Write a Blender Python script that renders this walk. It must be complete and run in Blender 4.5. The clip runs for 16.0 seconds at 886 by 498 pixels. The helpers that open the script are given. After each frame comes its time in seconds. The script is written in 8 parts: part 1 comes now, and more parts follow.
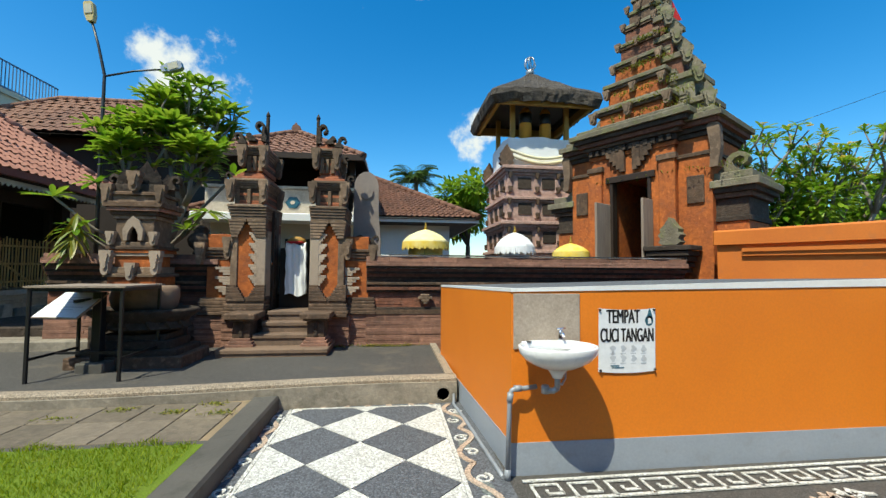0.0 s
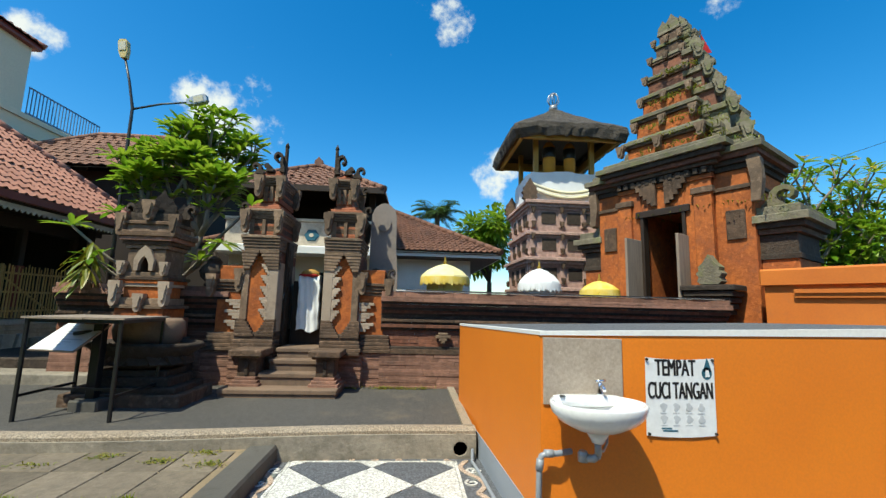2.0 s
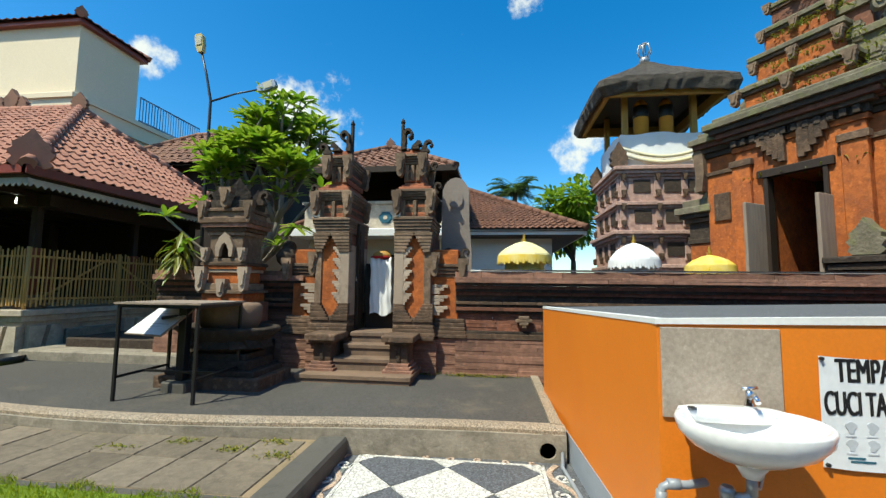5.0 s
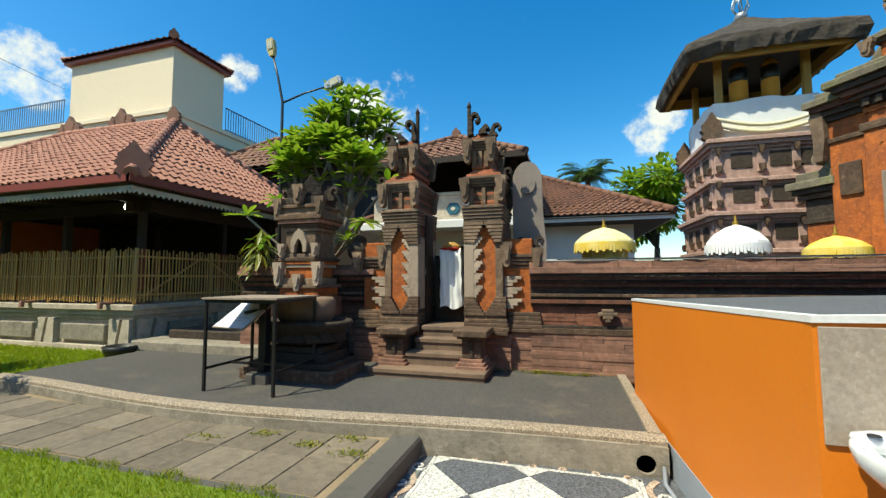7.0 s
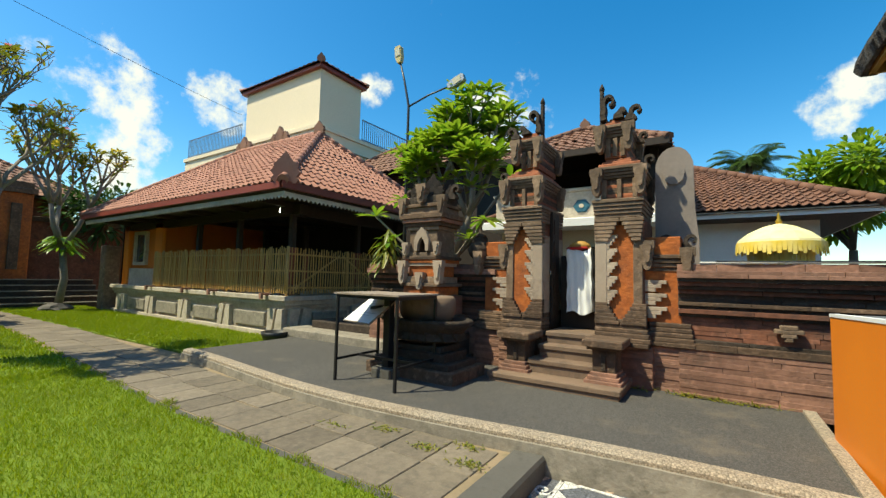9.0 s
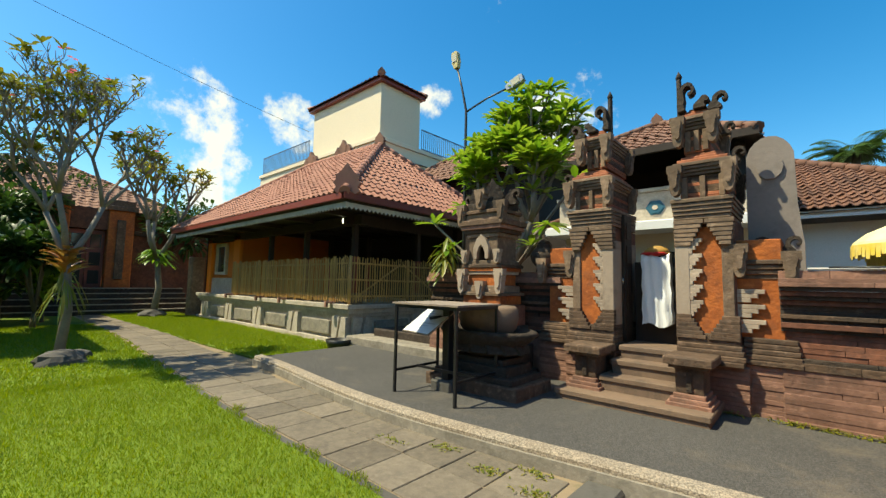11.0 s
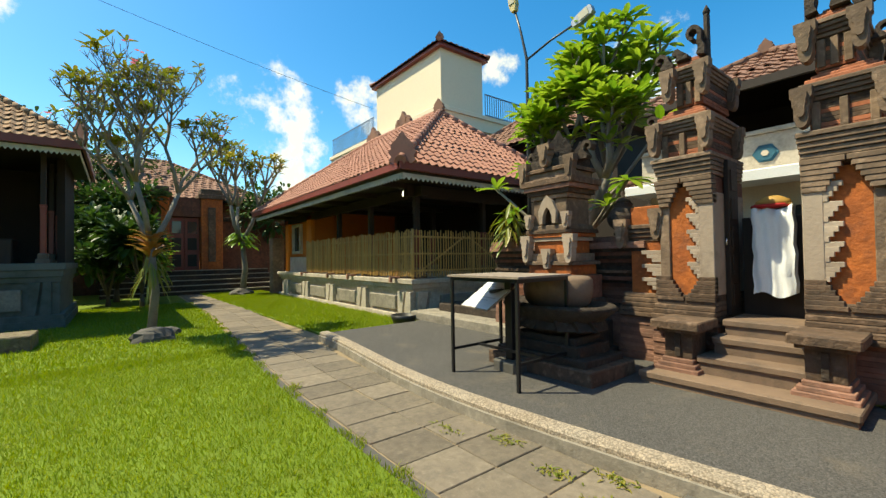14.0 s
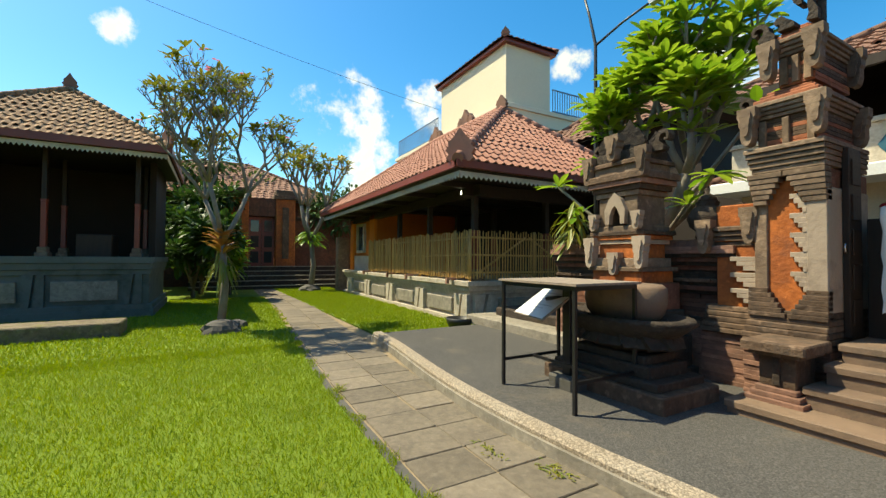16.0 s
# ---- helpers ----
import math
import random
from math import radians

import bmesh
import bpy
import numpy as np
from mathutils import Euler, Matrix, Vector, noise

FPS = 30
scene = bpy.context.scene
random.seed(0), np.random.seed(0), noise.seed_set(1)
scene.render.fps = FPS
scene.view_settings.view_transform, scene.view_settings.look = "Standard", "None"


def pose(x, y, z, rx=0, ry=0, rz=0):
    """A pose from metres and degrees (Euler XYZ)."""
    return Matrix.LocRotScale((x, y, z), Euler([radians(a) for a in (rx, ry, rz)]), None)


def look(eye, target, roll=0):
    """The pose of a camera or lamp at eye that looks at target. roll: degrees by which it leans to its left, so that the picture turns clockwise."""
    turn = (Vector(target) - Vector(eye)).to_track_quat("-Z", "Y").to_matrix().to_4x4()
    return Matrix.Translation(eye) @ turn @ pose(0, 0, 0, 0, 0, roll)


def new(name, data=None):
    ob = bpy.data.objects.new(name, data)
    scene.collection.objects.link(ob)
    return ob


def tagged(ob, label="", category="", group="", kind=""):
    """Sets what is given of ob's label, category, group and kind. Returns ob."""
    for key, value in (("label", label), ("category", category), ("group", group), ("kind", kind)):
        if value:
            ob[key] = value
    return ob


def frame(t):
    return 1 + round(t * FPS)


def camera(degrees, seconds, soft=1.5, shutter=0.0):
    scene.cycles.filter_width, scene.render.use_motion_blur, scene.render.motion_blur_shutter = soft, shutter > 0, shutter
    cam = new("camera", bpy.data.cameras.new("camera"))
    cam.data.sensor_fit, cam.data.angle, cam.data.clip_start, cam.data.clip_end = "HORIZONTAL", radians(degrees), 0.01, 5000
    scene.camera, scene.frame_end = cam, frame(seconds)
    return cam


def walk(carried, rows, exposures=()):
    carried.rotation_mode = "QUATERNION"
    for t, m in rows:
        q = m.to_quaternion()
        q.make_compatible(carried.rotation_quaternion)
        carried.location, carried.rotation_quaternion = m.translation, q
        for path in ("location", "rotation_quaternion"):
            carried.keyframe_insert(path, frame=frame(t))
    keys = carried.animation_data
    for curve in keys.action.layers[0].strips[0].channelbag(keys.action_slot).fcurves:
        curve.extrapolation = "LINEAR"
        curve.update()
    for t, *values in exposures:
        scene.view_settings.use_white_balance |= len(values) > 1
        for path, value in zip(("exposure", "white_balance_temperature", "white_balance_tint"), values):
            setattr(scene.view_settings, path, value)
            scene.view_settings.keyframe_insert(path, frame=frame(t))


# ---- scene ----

# camera: eye, heading to the left of +y, tilt up, lean (degrees)
cam = camera(94.0, 16.0, soft=1.42)
PATH = [
    (0, (0.000, 0.000, 1.522), -7.00, 2.87, 0.43),
    (0.5, (0.022, 0.097, 1.544), -6.68, 3.37, -0.07),
    (1, (0.036, 0.191, 1.537), -6.40, 5.45, 1.28),
    (1.5, (0.052, 0.280, 1.531), -5.61, 7.70, 0.62),
    (2, (0.066, 0.379, 1.530), -3.96, 7.83, 1.52),
    (2.5, (0.081, 0.458, 1.539), -2.29, 8.44, 0.02),
    (3, (0.084, 0.523, 1.550), -0.05, 9.17, -0.07),
    (3.5, (0.108, 0.611, 1.557), 2.24, 8.69, 1.15),
    (4, (0.134, 0.763, 1.536), 4.25, 6.95, 1.41),
    (6.5, (0.064, 1.107, 1.526), 12.53, 4.38, -0.40),
    (7, (0.037, 1.212, 1.528), 16.38, 3.96, -0.23),
    (7.5, (0.011, 1.275, 1.520), 21.67, 3.56, 0.13),
    (8, (-0.015, 1.357, 1.530), 26.70, 3.93, -0.38),
    (8.5, (-0.028, 1.413, 1.533), 29.99, 4.19, 0.59),
    (9, (-0.068, 1.472, 1.517), 33.29, 3.97, 1.35),
    (11.5, (-0.209, 1.727, 1.542), 43.57, 4.68, 0.57),
    (12, (-0.256, 1.837, 1.515), 45.48, 4.17, -0.10),
    (12.5, (-0.294, 1.918, 1.505), 46.46, 2.89, -0.66),
    (13, (-0.328, 1.994, 1.502), 47.42, 1.67, -0.76),
    (13.5, (-0.377, 2.071, 1.501), 49.21, 1.11, -0.86),
    (14, (-0.420, 2.155, 1.506), 51.86, 1.11, -0.88),
    (14.5, (-0.453, 2.234, 1.518), 54.16, 1.41, -1.40),
    (15, (-0.495, 2.305, 1.526), 56.81, 2.34, -0.21),
    (15.5, (-0.537, 2.381, 1.519), 59.15, 1.67, 0.04),
    (16, (-0.578, 2.459, 1.513), 60.90, 1.29, 0.32),
]


def stand(eye, yaw, pitch, lean):
    y, p = radians(yaw), radians(pitch)
    ahead = Vector((-math.sin(y) * math.cos(p), math.cos(y) * math.cos(p), math.sin(p)))
    return look(eye, Vector(eye) + ahead, lean)


walk(cam, [(t, stand(eye, yaw, pitch, lean)) for t, eye, yaw, pitch, lean in PATH],
     [(0.0, 0.36, 6850, -2), (4.0, 0.42, 6800, -3), (6.5, 0.45, 7200, -3), (9.0, 0.52, 7700, -4), (12.0, 0.62, 8100, -4), (16.0, 0.72, 8300, -3)])

# ---- world, sun ----
SUN = Vector((-0.40, -0.46, 1.0)).normalized()
world = bpy.data.worlds.new("sky_world")
scene.world = world
world.use_nodes = True
wn, wl = world.node_tree.nodes, world.node_tree.links
wn.clear()
sky = wn.new("ShaderNodeTexSky")
sky.sky_type, sky.sun_disc = "NISHITA", False
sky.sun_elevation = math.asin(SUN.z)
sky.sun_rotation = math.atan2(SUN.x, SUN.y)
sky.air_density, sky.dust_density, sky.ozone_density = 1.0, 0.8, 4.0
gen = wn.new("ShaderNodeTexCoord")
satur = wn.new("ShaderNodeHueSaturation")
satur.inputs["Saturation"].default_value, satur.inputs["Value"].default_value = 1.40, 1.72
wl.new(sky.outputs[0], satur.inputs["Color"])
puff = wn.new("ShaderNodeTexNoise")
puff.inputs["Scale"].default_value, puff.inputs["Detail"].default_value, puff.inputs["Roughness"].default_value = 11.0, 10.0, 0.62
wl.new(gen.outputs["Generated"], puff.inputs["Vector"])
# fair-weather clouds: heading to the left of +y, height, half-width (degrees), fullness
CLOUDS = [(25, 21, 8.5, 0.95), (73.5, 19, 7.5, 0.95), (62.5, 20, 5.5, 0.9), (72.5, 12.5, 7.5, 0.95), (79, 20, 4, 0.8), (43.5, 24.4, 3.4, 0.85), (-11, 19, 5, 0.95), (-4.5, 36.5, 4.2, 0.92),
          (-41, 35, 4, 0.85), (-52, 33, 4.5, 0.85), (114, 28, 12, 1.0), (100, 24, 2.6, 0.85), (67, 8, 6, 0.9), (122, 14, 11, 0.9), (165, 30, 16, 0.8), (-95, 30, 14, 0.8), (-140, 24, 16, 0.8)]
total = None
for head, high, half, full in CLOUDS:
    h, e = radians(head), radians(high)
    way = (-math.sin(h) * math.cos(e), math.cos(h) * math.cos(e), math.sin(e))
    dot = wn.new("ShaderNodeVectorMath")
    dot.operation = "DOT_PRODUCT"
    dot.inputs[1].default_value = way
    wl.new(gen.outputs["Generated"], dot.inputs[0])
    ramp = wn.new("ShaderNodeMapRange")
    ramp.interpolation_type = "SMOOTHSTEP"
    ramp.inputs[1].default_value, ramp.inputs[2].default_value = math.cos(radians(half)), 1.0
    ramp.inputs[3].default_value, ramp.inputs[4].default_value = 0.0, full
    wl.new(dot.outputs["Value"], ramp.inputs[0])
    if total is None:
        total = ramp.outputs[0]
    else:
        most = wn.new("ShaderNodeMath")
        most.operation = "MAXIMUM"
        wl.new(total, most.inputs[0])
        wl.new(ramp.outputs[0], most.inputs[1])
        total = most.outputs[0]
both = wn.new("ShaderNodeMath")
both.operation = "MULTIPLY_ADD"
wl.new(puff.outputs["Fac"], both.inputs[0])
both.inputs[1].default_value, both.inputs[2].default_value = 3.4, -1.85
plus = wn.new("ShaderNodeMath")
wl.new(both.outputs[0], plus.inputs[0])
wl.new(total, plus.inputs[1])
cover = wn.new("ShaderNodeMapRange")
cover.interpolation_type = "SMOOTHSTEP"
cover.inputs[1].default_value, cover.inputs[2].default_value = 0.40, 1.05
wl.new(plus.outputs[0], cover.inputs[0])
white = wn.new("ShaderNodeMix")
white.data_type = "RGBA"
wl.new(cover.outputs[0], white.inputs[0])
wl.new(satur.outputs[0], white.inputs[6])
white.inputs[7].default_value = (7.0, 7.2, 7.6, 1)
back = wn.new("ShaderNodeBackground")
back.inputs["Strength"].default_value = 0.10
wl.new(white.outputs[2], back.inputs["Color"])
wl.new(back.outputs[0], wn.new("ShaderNodeOutputWorld").inputs[0])

sun = new("sun", bpy.data.lights.new("sun", "SUN"))
sun.data.energy, sun.data.angle, sun.data.color = 5.0, radians(0.6), (1.0, 0.95, 0.86)
sun.matrix_world = look((0, 0, 30), Vector((0, 0, 30)) - SUN)


# ---- materials ----
def rgb(c):
    return (*c, 1.0)


def material(name, base, other=None, grain=30.0, mottle=1.6, amount=0.6, rough=0.85, bump=0.3, depth=0.01, stain=None, stained=0.5, metal=0.0, own=0.0, stretch=(1, 1, 1), coat=0.0, pebble=0.0, blotch=0.0):
    """A worn surface: mottled between two colours, fine grain, stains with a shape of their own, relief; own: how far each piece differs."""
    m = bpy.data.materials.new(name)
    m.use_nodes = True
    n, l = m.node_tree.nodes, m.node_tree.links
    b = n["Principled BSDF"]
    place = n.new("ShaderNodeNewGeometry")
    scale = n.new("ShaderNodeVectorMath")
    scale.operation = "MULTIPLY"
    scale.inputs[1].default_value = stretch
    l.new(place.outputs["Position"], scale.inputs[0])

    def tex(size, detail=4.0, kind="ShaderNodeTexNoise"):
        x = n.new(kind)
        x.inputs["Scale"].default_value = size
        if kind == "ShaderNodeTexNoise":
            x.inputs["Detail"].default_value = detail
        l.new(scale.outputs[0], x.inputs["Vector"])
        return x

    def mix(fac, a, c, kind="MIX"):
        x = n.new("ShaderNodeMix")
        x.data_type, x.blend_type = "RGBA", kind
        for socket, v in ((x.inputs[0], fac), (x.inputs[6], a), (x.inputs[7], c)):
            if isinstance(v, tuple):
                socket.default_value = rgb(v) if len(v) == 3 else v
            elif isinstance(v, float):
                socket.default_value = v
            else:
                l.new(v, socket)
        return x.outputs[2]

    def band(src, low, high, top=1.0):
        x = n.new("ShaderNodeMapRange")
        x.inputs[1].default_value, x.inputs[2].default_value, x.inputs[4].default_value = low, high, top
        l.new(src, x.inputs[0])
        return x.outputs[0]

    other = other or tuple(c * 0.72 for c in base)
    big, fine = tex(mottle, 5.0), tex(grain, 6.0)
    colour = mix(band(big.outputs["Fac"], 0.35, 0.68, amount), base, other)
    colour = mix(band(fine.outputs["Fac"], 0.3, 0.75, 0.45), colour, mix(0.5, colour, tuple(c * 0.45 for c in base)))
    height = fine.outputs["Fac"]
    if blotch:
        mid = tex(mottle * 6.0, 6.0)
        mid.inputs["Roughness"].default_value = 0.65
        colour = mix(band(mid.outputs["Fac"], 0.42, 0.62, blotch), colour, tuple(c * 0.38 for c in base))
        pale = tex(mottle * 9.0, 5.0)
        colour = mix(band(pale.outputs["Fac"], 0.58, 0.72, blotch * 0.7), colour, tuple(min(0.8, c * 1.55 + 0.02) for c in base))
        both = n.new("ShaderNodeMath")
        l.new(mid.outputs["Fac"], both.inputs[0])
        l.new(fine.outputs["Fac"], both.inputs[1])
        height = both.outputs[0]
    if pebble:
        cells = tex(pebble, kind="ShaderNodeTexVoronoi")
        colour = mix(band(cells.outputs["Distance"], 0.3, 0.75, 0.75), colour, tuple(c * 0.35 for c in base))
        tone = n.new("ShaderNodeSeparateColor")
        l.new(cells.outputs["Color"], tone.inputs[0])
        colour = mix(band(tone.outputs[0], 0.5, 1.0, 0.5), colour, tuple(min(1, c * 1.7) for c in base))
        turn = n.new("ShaderNodeMath")
        turn.operation = "SUBTRACT"
        turn.inputs[0].default_value = 1.0
        l.new(cells.outputs["Distance"], turn.inputs[1])
        height = turn.outputs[0]
    if stain:
        spots = tex(mottle * 2.3, 8.0)
        spots.inputs["Roughness"].default_value = 0.7
        colour = mix(band(spots.outputs["Fac"], 0.62 - 0.22 * stained, 0.80 - 0.2 * stained, min(1.0, 0.35 + stained * 0.6)), colour, stain)
    if own:
        info = n.new("ShaderNodeObjectInfo")
        hsv = n.new("ShaderNodeHueSaturation")
        l.new(colour, hsv.inputs["Color"])
        span = n.new("ShaderNodeMapRange")
        span.inputs[3].default_value, span.inputs[4].default_value = 1 - own, 1 + own
        l.new(info.outputs["Random"], span.inputs[0])
        l.new(span.outputs[0], hsv.inputs["Value"])
        colour = hsv.outputs["Color"]
    l.new(colour, b.inputs["Base Color"])
    b.inputs["Metallic"].default_value = metal
    b.inputs["Coat Weight"].default_value = coat
    l.new(mix(band(fine.outputs["Fac"], 0.3, 0.7), (rough, rough, rough), (max(0.05, rough - 0.12),) * 3), b.inputs["Roughness"])
    b.inputs["Specular IOR Level"].default_value = 0.3 if rough > 0.6 else 0.5
    if bump:
        bp = n.new("ShaderNodeBump")
        bp.inputs["Strength"].default_value, bp.inputs["Distance"].default_value = bump, depth
        l.new(height, bp.inputs["Height"])
        l.new(bp.outputs[0], b.inputs["Normal"])
    return m


def leafy(name, base, other, through_it=0.35, rough=0.45):
    """Leaves: each island its own green, some light passing through."""
    m = bpy.data.materials.new(name)
    m.use_nodes = True
    n, l = m.node_tree.nodes, m.node_tree.links
    b = n["Principled BSDF"]
    place = n.new("ShaderNodeNewGeometry")
    x = n.new("ShaderNodeMix")
    x.data_type = "RGBA"
    l.new(place.outputs["Random Per Island"], x.inputs[0])
    x.inputs[6].default_value, x.inputs[7].default_value = rgb(base), rgb(other)
    l.new(x.outputs[2], b.inputs["Base Color"])
    b.inputs["Roughness"].default_value = rough
    t = n.new("ShaderNodeBsdfTranslucent")
    l.new(x.outputs[2], t.inputs[0])
    s = n.new("ShaderNodeMixShader")
    s.inputs[0].default_value = through_it
    l.new(b.outputs[0], s.inputs[1])
    l.new(t.outputs[0], s.inputs[2])
    l.new(s.outputs[0], n["Material Output"].inputs[0])
    return m


